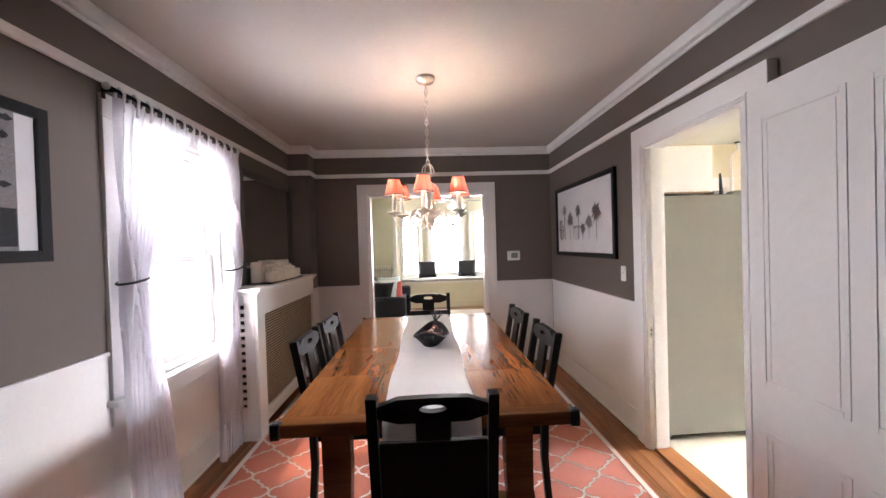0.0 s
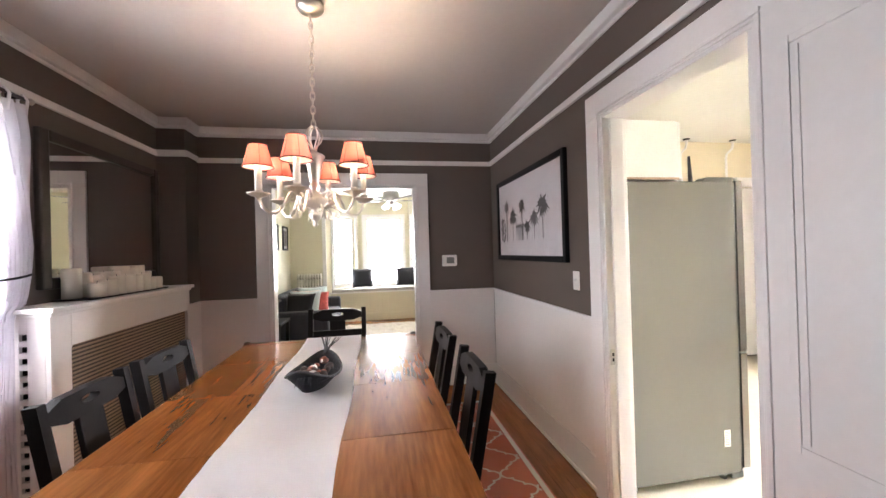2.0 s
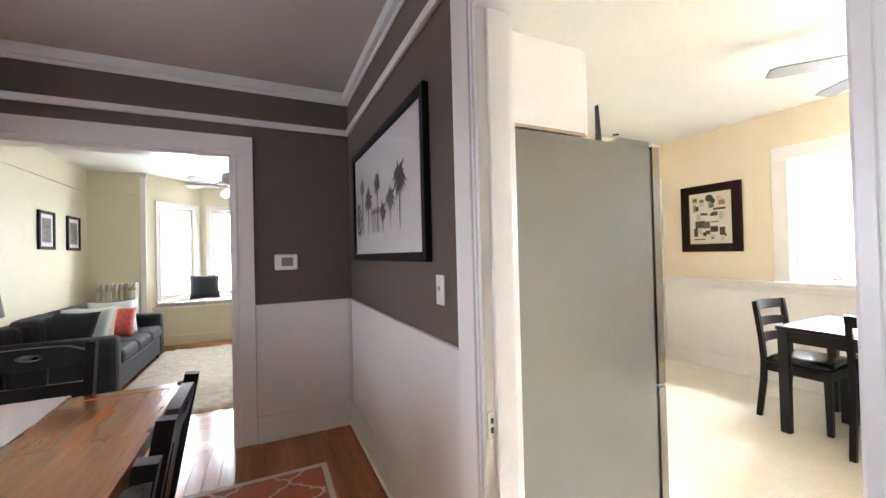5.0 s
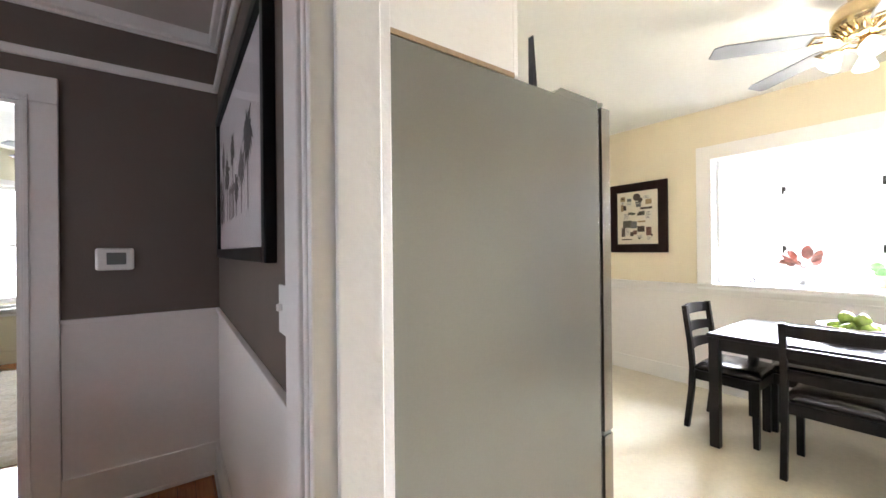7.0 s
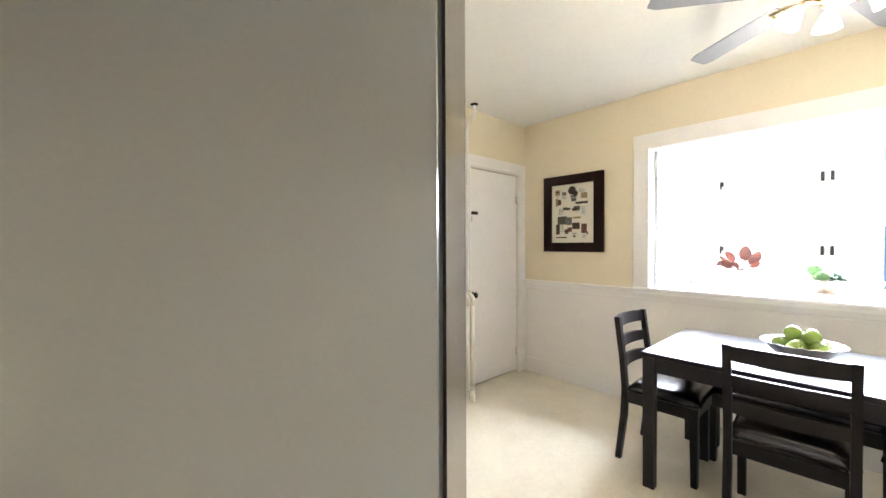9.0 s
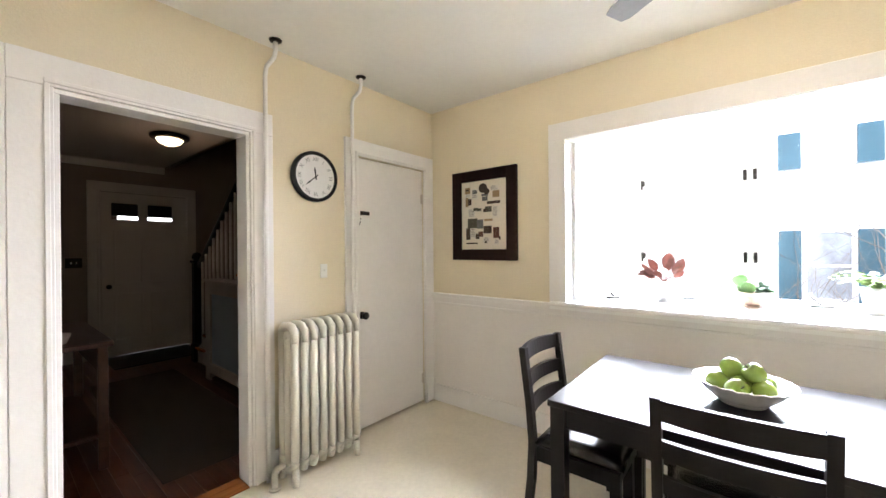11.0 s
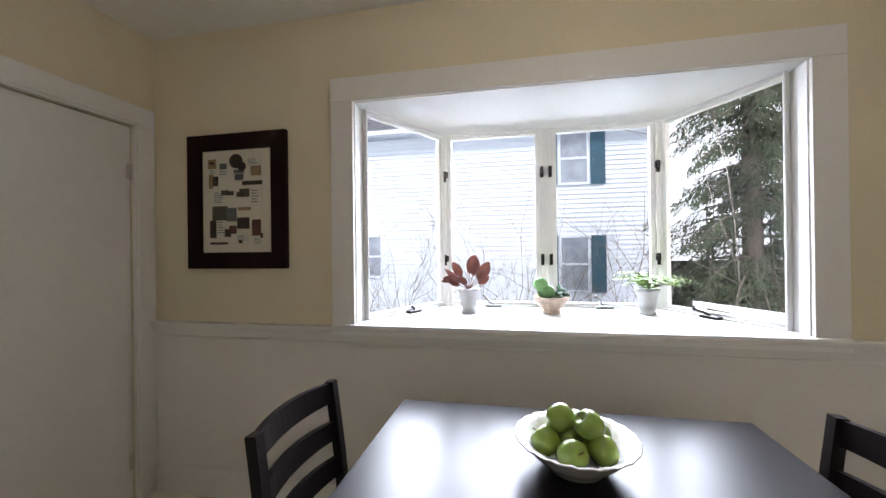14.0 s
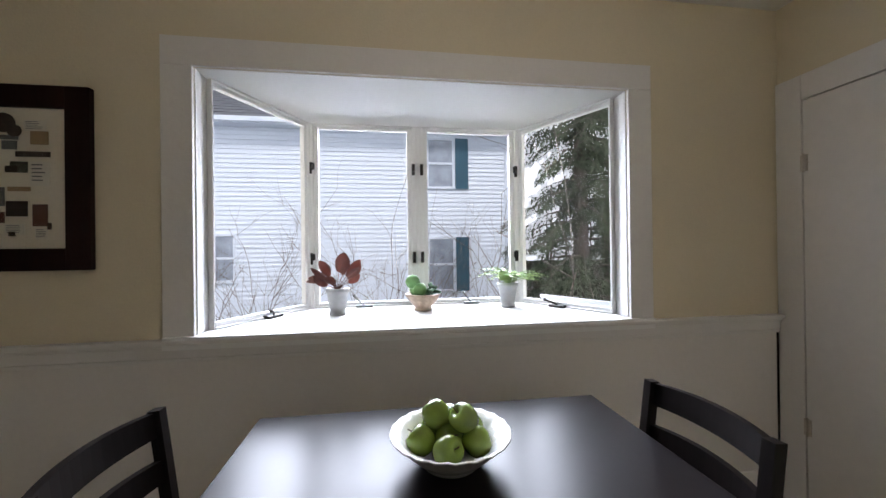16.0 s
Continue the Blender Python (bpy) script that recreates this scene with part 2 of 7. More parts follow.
def pillow(bm, w, d, h, m, pinch=0.55, nx=12):
    """A stuffed cushion about its own middle."""
    grid = {}
    for s in (1, -1):
        for i in range(nx + 1):
            for j in range(nx + 1):
                u, v = 2 * i / nx - 1, 2 * j / nx - 1
                edge = max(abs(u), abs(v)) > 0.999
                k = 1 - 0.07 * (1 - abs(u) ** 2) * (abs(v) ** 6) - 0.07 * (1 - abs(v) ** 2) * (abs(u) ** 6)
                z = 0 if edge else s * h / 2 * ((1 - u ** 4) * (1 - v ** 4)) ** pinch
                if s == -1 and edge:
                    continue
                grid[s, i, j] = bm.verts.new(m @ Vector((u * w / 2 * k, v * d / 2 * k, z)))
    def g(s, i, j):
        return grid.get((s, i, j)) or grid[1, i, j]
    for s in (1, -1):
        for i in range(nx):
            for j in range(nx):
                q = [g(s, i, j), g(s, i + 1, j), g(s, i + 1, j + 1), g(s, i, j + 1)]
                bm.faces.new(q if s == 1 else q[::-1]).smooth = True
    return bm


def mesh_of(name, bm, mat):
    bmesh.ops.recalc_face_normals(bm, faces=bm.faces)
    me = bpy.data.meshes.new(name)
    bm.to_mesh(me)
    bm.free()
    for x in (mat if isinstance(mat, (list, tuple)) else [mat]):
        me.materials.append(x)
    return me


def part(name, bm, mat, parent, label=""):
    ob = new(name, mesh_of(name, bm, mat))
    ob.parent = parent
    return tagged(ob, label)


def solid(name, bm, mat, label, category, kind="", group=""):
    return tagged(new(name, mesh_of(name, bm, mat)), label, category, group, kind)


def thing(name, m, label, category, group="", kind=""):
    ob = new(name)
    ob.empty_display_size = 0.1
    ob.matrix_basis = m
    return tagged(ob, label, category, group, kind)


def structure(name, bm, mat, label, category):
    return solid(name, bm, mat, label, category, "structure")


def wall_bm(axis, at, thick, a0, a1, z0, z1, holes=(), bm=None):
    """A wall that runs along an axis, from at to at + thick, with openings (a, b, low, high) cut through."""
    bm = bm or bmesh.new()
    def put(a, b, lo, hi):
        if b - a < 1e-4 or hi - lo < 1e-4:
            return
        if axis == "x":
            box(bm, a, at, lo, b, at + thick, hi)
        else:
            box(bm, at, a, lo, at + thick, b, hi)
    p = a0
    for a, b, lo, hi in sorted(holes):
        put(p, a, z0, z1)
        put(a, b, z0, lo)
        put(a, b, hi, z1)
        p = b
    put(p, a1, z0, z1)
    return bm


def casing(bm, axis, face, out, a0, a1, z1, w=0.13, t=0.022, z0=0.0, sill=False, head=0.0, bead=True):
    """Flat trim with a raised outer bead round an opening; face is the wall plane, out the way it stands proud."""
    f = face + out * t
    def put(a, b, lo, hi, d=f):
        if axis == "x":
            box(bm, a, face, lo, b, d, hi, 0.003)
        else:
            box(bm, face, a, lo, d, b, hi, 0.003)
    put(a0 - w, a0, z0, z1)
    put(a1, a1 + w, z0, z1)
    put(a0 - w, a1 + w, z1 + 0.0005, z1 + w + head)
    if not bead:
        return bm
    g = face + out * (t + 0.008)
    for a, b, lo, hi in ((a0 - 0.030, a0 - 0.012, z0, z1 + 0.012), (a1 + 0.012, a1 + 0.030, z0, z1 + 0.012), (a0 - 0.030, a1 + 0.030, z1 + 0.0125, z1 + 0.030)):
        put(a, b, lo, hi, g)
    return bm


def jamb(bm, axis, a0, a1, z1, p, q, t=0.018, z0=0.0):
    """The lining of an opening between the wall planes p and q."""
    def put(a, b, lo, hi):
        if axis == "x":
            box(bm, a, p, lo, b, q, hi, 0.002)
        else:
            box(bm, p, a, lo, q, b, hi, 0.002)
    put(a0, a0 + t, z0, z1 - t)
    put(a1 - t, a1, z0, z1 - t)
    put(a0, a1, z1 - t + 0.0005, z1)
    return bm

# ---- plan ----
DX0, DX1, DY0, DY1, DZ = -0.62, 2.415, -0.75, 5.10, 2.575      # dining room
KX0, KX1, KY0, KY1, KZ = 2.50, 6.18, 1.008, 5.095, 2.56       # kitchen
KD = (2.262, 3.068, 0.0, 2.05)                                # dining to kitchen doorway
LO = (0.225, 1.607, 0.0, 2.03)                                # dining to living room opening
HD = (3.800, 4.580, 0.0, 2.02)                                 # kitchen to hall doorway
BD = (5.345, 6.055, 0.0, 2.03)                                # kitchen back door
BAY = (1.883, 3.861, 0.968, 2.095)                             # kitchen bay opening
DW = (2.54, 3.44, 0.74, 2.08)                                 # dining window
LX0, LX1, LY0, LY1, LZ = -0.45, 3.30, 5.22, 9.05, 2.60        # living room
HX0, HX1, HY0, HY1, HZ = 3.42, 6.30, 5.215, 9.20, 2.50        # hall

structure("wall_dining_west", wall_bm("y", DX0 - 0.14, 0.14, DY0, DY1, 0, DZ, [DW]), TAUPE, "taupe painted wall with a window", "wall")
structure("wall_dining_east", wall_bm("y", DX1, 0.058, DY0, DY1, 0, DZ, [KD]), TAUPE, "taupe painted wall with a kitchen doorway", "wall")
structure("wall_dining_north", wall_bm("x", DY1, 0.058, DX0, DX1, 0, DZ, [LO]), TAUPE, "taupe painted wall with a cased opening", "wall")
structure("wall_dining_south", wall_bm("x", DY0 - 0.1, 0.1, DX0, DX1, 0, DZ), TAUPE, "taupe painted wall", "wall")
structure("wall_dining_corner", boxes((DX0, 4.87, 0, -0.40, DY1 - 0.002, DZ)), TAUPE, "taupe boxed-in pipe chase in the corner", "wall")
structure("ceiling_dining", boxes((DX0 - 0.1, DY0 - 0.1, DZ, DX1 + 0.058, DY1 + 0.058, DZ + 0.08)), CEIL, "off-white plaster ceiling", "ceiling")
structure("wall_kitchen_west", wall_bm("y", KX0 - 0.026, 0.026, KY0, KY1, 0, KZ, [KD]), CREAM, "cream painted kitchen wall", "wall")
structure("wall_kitchen_north", wall_bm("x", KY1, 0.06, KX0 - 0.06, KX1 + 0.12, 0, KZ, [HD, BD]), CREAM, "cream painted kitchen wall with two doorways", "wall")
structure("wall_kitchen_east", wall_bm("y", KX1, 0.12, KY0, KY1, 0, KZ, [BAY]), CREAM, "cream painted kitchen wall with a bay window", "wall")
structure("wall_kitchen_south", wall_bm("x", KY0 - 0.1, 0.1, KX0 - 0.06, KX1 + 0.12, 0, KZ), CREAM, "cream painted kitchen wall", "wall")
structure("ceiling_kitchen", boxes((KX0 - 0.06, KY0 - 0.1, KZ, KX1 + 0.12, KY1 + 0.06, KZ + 0.08)), CEILK, "white painted kitchen ceiling", "ceiling")
structure("wall_living_south", wall_bm("x", LY0 - 0.06, 0.06, LX0 - 0.1, LX1 + 0.06, 0, LZ, [LO]), CREAM2, "pale cream wall", "wall")
structure("wall_living_west", wall_bm("y", LX0 - 0.1, 0.1, LY0, LY1 + 0.1, 0, LZ), CREAM2, "pale cream wall", "wall")
structure("wall_living_east", wall_bm("y", LX1, 0.06, LY0, LY1 + 0.1, 0, LZ), CREAM2, "pale cream wall", "wall")
structure("ceiling_living", boxes((LX0 - 0.1, LY0 - 0.06, LZ, LX1 + 0.06, 10.1, LZ + 0.08)), CEILK, "white ceiling", "ceiling")
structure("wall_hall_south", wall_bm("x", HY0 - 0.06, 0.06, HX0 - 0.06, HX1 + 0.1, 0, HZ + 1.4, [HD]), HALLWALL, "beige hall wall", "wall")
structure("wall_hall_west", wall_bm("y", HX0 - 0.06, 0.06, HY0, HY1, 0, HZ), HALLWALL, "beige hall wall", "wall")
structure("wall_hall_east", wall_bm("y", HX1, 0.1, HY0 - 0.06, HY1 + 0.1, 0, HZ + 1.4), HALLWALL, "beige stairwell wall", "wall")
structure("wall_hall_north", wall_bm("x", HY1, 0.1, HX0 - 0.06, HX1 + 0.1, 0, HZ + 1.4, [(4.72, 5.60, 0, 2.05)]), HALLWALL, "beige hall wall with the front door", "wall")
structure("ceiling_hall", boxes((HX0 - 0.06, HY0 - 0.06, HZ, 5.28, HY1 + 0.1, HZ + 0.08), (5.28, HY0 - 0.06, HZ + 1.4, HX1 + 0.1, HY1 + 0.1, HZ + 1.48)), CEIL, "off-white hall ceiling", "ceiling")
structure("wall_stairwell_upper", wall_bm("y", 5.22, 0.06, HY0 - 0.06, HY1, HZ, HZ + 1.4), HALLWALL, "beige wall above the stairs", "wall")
structure("floor_kitchen", boxes((2.475, KY0 - 0.1, -0.08, KX1 + 0.12, 5.150, 0.0)), LINO, "cream linoleum floor", "floor")
structure("subfloor_dining", boxes((DX0 - 0.1, DY0 - 0.1, -0.08, 2.475, 5.16, -0.012)), BLACKWOOD, "dark subfloor under the boards", "floor")
structure("subfloor_living", boxes((LX0 - 0.1, 5.16, -0.08, LX1 + 0.06, 10.1, -0.012)), BLACKWOOD, "dark subfloor under the boards", "floor")
structure("subfloor_hall", boxes((HX0 - 0.06, 5.150, -0.08, HX1 + 0.1, HY1 + 0.1, -0.012)), BLACKWOOD, "dark subfloor under the boards", "floor")


# ---- trim and joinery ----
def strip(name, runs, mat, label, bevel=0.003):
    """A moulding: boxes joined as one run of trim."""
    return structure(name, boxes(*runs, bevel=bevel), mat, label, "trim")


def runs_y(x, out, t, z0, z1, spans):
    return [(x, a, z0, x + out * t, b, z1) for a, b in spans]


def runs_x(y, out, t, z0, z1, spans):
    return [(a, y, z0, b, y + out * t, z1) for a, b in spans]


CW = 0.13
# dining room: wainscot, base, chair rail, picture rail, crown
east = [(DY0 + 0.03, KD[0] - CW), (KD[1] + CW, DY1 - 0.03)]
north = [(-0.398, LO[0] - CW - 0.002), (LO[1] + CW + 0.002, DX1 - 0.002)]
west = [(DY0 + 0.03, DW[0] - 0.12), (DW[1] + 0.12, 4.868)]
westlow = [(DW[0] - 0.12, DW[1] + 0.12)]
strip("wainscot", runs_y(DX1, -1, 0.008, 0.10, 0.950, east) + runs_x(DY1, -1, 0.008, 0.10, 0.950, north) + runs_y(DX0, 1, 0.008, 0.10, 0.950, west)
      + runs_y(DX0, 1, 0.008, 0.10, DW[2] - 0.06, westlow) + [(DX0 + 0.009, 4.862, 0.10, -0.402, 4.870, 0.950), (-0.40, 4.862, 0.10, -0.392, DY1 - 0.009, 0.950)], WAINSCOT, "smooth white wainscot panelling")
strip("baseboard", runs_y(DX1 - 0.008, -1, 0.016, 0.0, 0.185, east) + runs_x(DY1 - 0.008, -1, 0.016, 0.0, 0.185, north) + runs_y(DX0 + 0.008, 1, 0.016, 0.0, 0.185, west + westlow)
      + [(DX0 + 0.03, 4.846, 0, -0.376, 4.862, 0.185)], WHITE, "tall white painted baseboard")
strip("baseboard", runs_y(DX1 - 0.024, -1, 0.014, 0.0, 0.022, east) + runs_x(DY1 - 0.024, -1, 0.014, 0.0, 0.022, north) + runs_y(DX0 + 0.024, 1, 0.014, 0.0, 0.022, west + westlow), WHITE, "white shoe moulding at the floor", 0.005)
strip("chair_rail", runs_y(DX1, -1, 0.020, 0.9505, 0.972, east) + runs_x(DY1, -1, 0.020, 0.9505, 0.972, north) + runs_y(DX0, 1, 0.020, 0.9505, 0.972, west)
      + [(DX0 + 0.021, 4.85, 0.9505, -0.38, 4.870, 0.972), (-0.40, 4.871, 0.9505, -0.38, DY1 - 0.021, 0.972)], WHITE, "narrow white chair rail")
strip("picture_rail", runs_y(DX1, -1, 0.024, 2.244, 2.290, [(DY0, DY1 - 0.026)]) + runs_x(DY1, -1, 0.024, 2.244, 2.290, [(-0.398, DX1)]) + runs_y(DX0, 1, 0.024, 2.244, 2.290, [(DY0, 4.845)])
      + [(DX0, 4.846, 2.244, -0.376, 4.870, 2.300), (-0.40, 4.871, 2.255, -0.376, DY1 - 0.025, 2.300)], WHITE, "white picture rail round the room", 0.007)
cr = bmesh.new()
for z0, z1, d in ((2.484, 2.506, 0.016), (2.5065, 2.5745, 0.044)):
    for s in runs_y(DX1, -1, d, z0, z1, [(DY0, DY1 - d)]) + runs_x(DY1, -1, d, z0, z1, [(-0.40, DX1)]) + runs_y(DX0, 1, d, z0, z1, [(DY0, 4.87 - d)]) + [(DX0, 4.87 - d, z0, -0.40 + d, 4.870, z1), (-0.40, 4.8705, z0, -0.40 + d, DY1 - d, z1)]:
        box(cr, *s, bevel=0.006)
structure("crown_moulding", cr, WHITE, "white stepped crown moulding", "trim")
# doorway to the kitchen
structure("casing_kitchen_door", casing(bmesh.new(), "y", DX1, -1, KD[0], KD[1], KD[3], t=0.050), WHITE, "white door casing", "trim")
structure("jamb_kitchen_door", jamb(bmesh.new(), "y", KD[0], KD[1], KD[3], DX1 - 0.046, KX0 + 0.004), WHITE, "white door jamb", "trim")
structure("doorstop_kitchen_door", boxes((2.405, KD[0] + 0.0185, 0, 2.480, KD[0] + 0.031, KD[3] - 0.019), (2.405, KD[1] - 0.031, 0, 2.480, KD[1] - 0.0185, KD[3] - 0.019), bevel=0.003), WHITE, "white door stop strip", "trim")
structure("threshold", boxes((DX1 - 0.02, KD[0] + 0.019, 0.0005, KX0 + 0.01, KD[1] - 0.019, 0.016), bevel=0.006), OAKY, "worn oak threshold", "trim")
# opening to the living room
structure("casing_living_opening", casing(casing(bmesh.new(), "x", DY1, -1, LO[0], LO[1], LO[3]), "x", LY0, 1, LO[0], LO[1], LO[3]), WHITE, "white casing of a wide opening", "trim")
structure("jamb_living_opening", jamb(bmesh.new(), "x", LO[0], LO[1], LO[3], DY1 - 0.004, LY0 + 0.004), WHITE, "white opening lining", "trim")
# kitchen
structure("casing_hall_door", casing(casing(bmesh.new(), "x", KY1, -1, HD[0], HD[1], HD[3]), "x", HY0, 1, HD[0], HD[1], HD[3]), WHITE, "white door casing", "trim")
structure("casing_hall_door_band", boxes((3.618, KY1 - 0.019, 0, 3.6695, KY1, HD[3] + CW), bevel=0.003), WHITE, "white filler board beside the door casing", "trim")
structure("jamb_hall_door", jamb(bmesh.new(), "x", HD[0], HD[1], HD[3], KY1 - 0.004, HY0 + 0.004), WHITE, "white door jamb", "trim")
structure("casing_back_door", casing(bmesh.new(), "x", KY1, -1, BD[0], BD[1], BD[3], 0.115), WHITE, "white door casing", "trim")
structure("threshold", boxes((HD[0] + 0.019, KY1 - 0.02, 0.0005, HD[1] - 0.019, HY0, 0.012), bevel=0.005), OAK, "oak threshold to the hall", "trim")
keast = [(KY0 + 0.001, KY1 - 0.001)]
kn = [(2.54, 3.617), (HD[1] + CW + 0.001, BD[0] - 0.116)]
strip("kitchen_wainscot", runs_y(KX1, -1, 0.008, 0.10, 0.905, keast), WAINSCOT, "smooth cream-white wainscot")
strip("kitchen_baseboard", runs_y(KX1 - 0.008, -1, 0.014, 0, 0.150, keast) + runs_x(KY1, -1, 0.016, 0, 0.15, kn), WHITE, "white baseboard")
kr = bmesh.new()
for z0, z1, d in ((0.862, 0.880, 0.018), (0.8805, 0.925, 0.024), (0.9255, 0.938, 0.034), (0.9385, 0.958, 0.048)):
    box(kr, KX1, KY0 + 0.025, z0, KX1 - d, KY1 - 0.001, z1, 0.004)
structure("kitchen_chair_rail", kr, WHITE, "white stepped chair rail under the window", "trim")
# bay window opening trim
structure("casing_bay", casing(bmesh.new(), "y", KX1, -1, BAY[0], BAY[1], BAY[3], 0.122, 0.02, 0.9585, bead=False), WHITE, "white painted bay window casing", "trim")
# doors of the kitchen
DOORWHITE = paint("white_door_paint", (0.76, 0.74, 0.72), 0.3, grain=25, vary=0.035, bump=0.03, scale2=4)
BRASS = paint("aged_brass", (0.42, 0.28, 0.11), 0.32, 1.0, 60, 0.2)
IRON = paint("dark_iron", (0.025, 0.022, 0.02), 0.4, 0.8, 60, 0.2)
STEEL = paint("brushed_nickel", (0.55, 0.54, 0.52), 0.30, 1.0, 80, 0.08)
BLACK = paint("black_satin", (0.008, 0.008, 0.009), 0.42, 0, 60, 0.2, spec=0.2)
PLASTIC = paint("white_plastic", (0.78, 0.77, 0.74), 0.3, 0, 80, 0.02)
GREYPL = paint("grey_plastic", (0.18, 0.19, 0.18), 0.4)


def flat_door(name, m, w, h, label, knob_side=1, panels=()):
    d = thing(name, m, label, "door", kind="structure")
    bm = boxes((0, 0, 0.022, w, 0.036, h), bevel=0.003)
    for x0, z0, x1, z1 in panels:
        for a in ((x0, -0.004, z0, x0 + 0.022, 0.0005, z1), (x1 - 0.022, -0.004, z0, x1, 0.0005, z1), (x0 + 0.0225, -0.004, z0, x1 - 0.0225, 0.0005, z0 + 0.022), (x0 + 0.0225, -0.004, z1 - 0.022, x1 - 0.0225, 0.0005, z1)):
            box(bm, *a, bevel=0.0015)
        for a in ((x0 + 0.034, -0.003, z0 + 0.034, x0 + 0.046, 0.0005, z1 - 0.034), (x1 - 0.046, -0.003, z0 + 0.034, x1 - 0.034, 0.0005, z1 - 0.034)):
            box(bm, *a, bevel=0.001)
    part("leaf", bm, DOORWHITE, d)
    return d


def knob(d, x, z, mat=IRON, y=-1):
    k = part("knob", lathe(bmesh.new(), [(0.002, 0.062), (0.020, 0.060), (0.028, 0.048), (0.026, 0.034), (0.012, 0.026), (0.010, 0.008), (0.026, 0.006), (0.028, 0.0)], 20, m=pose(x, 0, z, 90)), mat, d, "dark round door knob")
    return k


def hinge(d, x, z, y=-0.004):
    bm = boxes((x - 0.016, y, z - 0.04, x + 0.016, y + 0.004, z + 0.04))
    cyl(bm, (x, y - 0.003, z - 0.045), (x, y - 0.003, z + 0.045), 0.005)
    part("hinge", bm, paint("painted_hinge", (0.55, 0.5, 0.45), 0.4, 0.3, 90, 0.2) if "painted_hinge" not in bpy.data.materials else bpy.data.materials["painted_hinge"], d)


bd = flat_door("door_back", pose(BD[0] + 0.004, KY1 + 0.004, 0.0), BD[1] - BD[0] - 0.008, 2.022, "closed white painted slab door with a dark knob")
knob(bd, 0.034, 0.86)
hinge(bd, 0.696, 1.78)
hinge(bd, 0.696, 0.22)
chainbm = boxes((0.022, -0.016, 1.600, 0.102, -0.002, 1.628), bevel=0.004)
part("chain_plate", chainbm, IRON, bd, "dark door chain slide")
tb = bmesh.new()
for i in range(9):
    a = i / 8 * math.pi
    bmesh.ops.create_icosphere(tb, subdivisions=1, radius=0.006, matrix=pose(0.022 - 0.022 + 0.022 * math.cos(a), -0.012, 1.60 - 0.075 * math.sin(a)))
part("chain", tb, IRON, bd)
# Black sheet behind the leaf stands for the shade in the door gap.
structure("back_door_gap_shade", boxes((BD[0] + 0.001, KY1 + 0.042, 0, BD[1] - 0.001, KY1 + 0.058, BD[3])), BLACK, "black sheet painting in the shade behind the closed door", "trim")
# white panelled door folded back against the dining wall
pd = flat_door("door_dining", pose(DX1 - 0.053, KD[0] - 0.012, 0, 0, 0, -91.2), 0.91, 2.075, "open white panelled door folded back against the wall",
               panels=((0.075, 0.775, 0.430, 1.945), (0.490, 0.775, 0.840, 1.945), (0.075, 0.12, 0.430, 0.575), (0.490, 0.12, 0.840, 0.575)))


# door in the south kitchen wall
structure("casing_south_door", boxes((KX1 - 0.13, KY0, 0, KX1 - 0.005, KY0 + 0.022, 2.16), (5.20, KY0, 2.035, KX1 - 0.131, KY0 + 0.022, 2.16), (5.20, KY0, 0, 5.33, KY0 + 0.022, 2.034), bevel=0.003), WHITE, "white door casing in the corner", "trim")
sd = flat_door("door_cellar", pose(KX1 - 0.135, KY0 + 0.020, 0, 0, 0, 180), 0.71, 2.03, "closed white painted slab door in the corner")
hinge(sd, 0.006, 1.72)
hinge(sd, 0.006, 0.42)
knob(sd, 0.65, 0.9)

# ---- dining window ----
win = thing("window_1", pose(DX0, 0, 0), "white sash window, bright with daylight", "window", kind="structure")
part("window_frame", boxes((-0.138, DW[0], DW[2], 0, DW[0] + 0.03, DW[3]), (-0.138, DW[1] - 0.03, DW[2], 0, DW[1], DW[3]), (-0.138, DW[0] + 0.0305, DW[3] - 0.03, 0, DW[1] - 0.0305, DW[3]), (-0.138, DW[0] + 0.0305, DW[2], 0, DW[1] - 0.0305, DW[2] + 0.03), bevel=0.003), WHITE, win)
part("window_casing", casing(bmesh.new(), "y", 0.0, 1, DW[0], DW[1], DW[3], 0.115, 0.022, DW[2] - 0.03), WHITE, win)
part("window_sill", boxes((-0.06, DW[0] - 0.14, DW[2] - 0.03, 0.065, DW[1] + 0.14, DW[2] - 0.001), (0.0, DW[0] - 0.115, DW[2] - 0.13, 0.02, DW[1] + 0.115, DW[2] - 0.0305), bevel=0.006), WHITE, win)
def sash(name, parent, x, y0, y1, z0, z1, w=0.045, d=0.035):
    s = part(name, boxes((x, y0, z0, x + d, y0 + w, z1), (x, y1 - w, z0, x + d, y1, z1), (x, y0 + w + 0.0003, z0, x + d, y1 - w - 0.0003, z0 + w), (x, y0 + w + 0.0003, z1 - w, x + d, y1 - w - 0.0003, z1), bevel=0.004), WHITE, parent)
    g = part("pane", boxes((x + d / 2 - 0.002, y0 + w - 0.004, z0 + w - 0.004, x + d / 2 + 0.002, y1 - w + 0.004, z1 - w + 0.004)), GLASS, s)
    g.visible_shadow = False
    return s
sash("lower_sash", win, -0.085, DW[0] + 0.032, DW[1] - 0.032, DW[2] + 0.031, 1.41)
sash("upper_sash", win, -0.128, DW[0] + 0.032, DW[1] - 0.032, 1.37, DW[3] - 0.031)
HAZE = glow("overcast_glow", (0.93, 0.96, 1.0), 3.0)
structure("backdrop_west", boxes((-9.0, -12, -9, -8.9, 40, 12)), HAZE, "plain white overcast sky beyond the window", "backdrop")

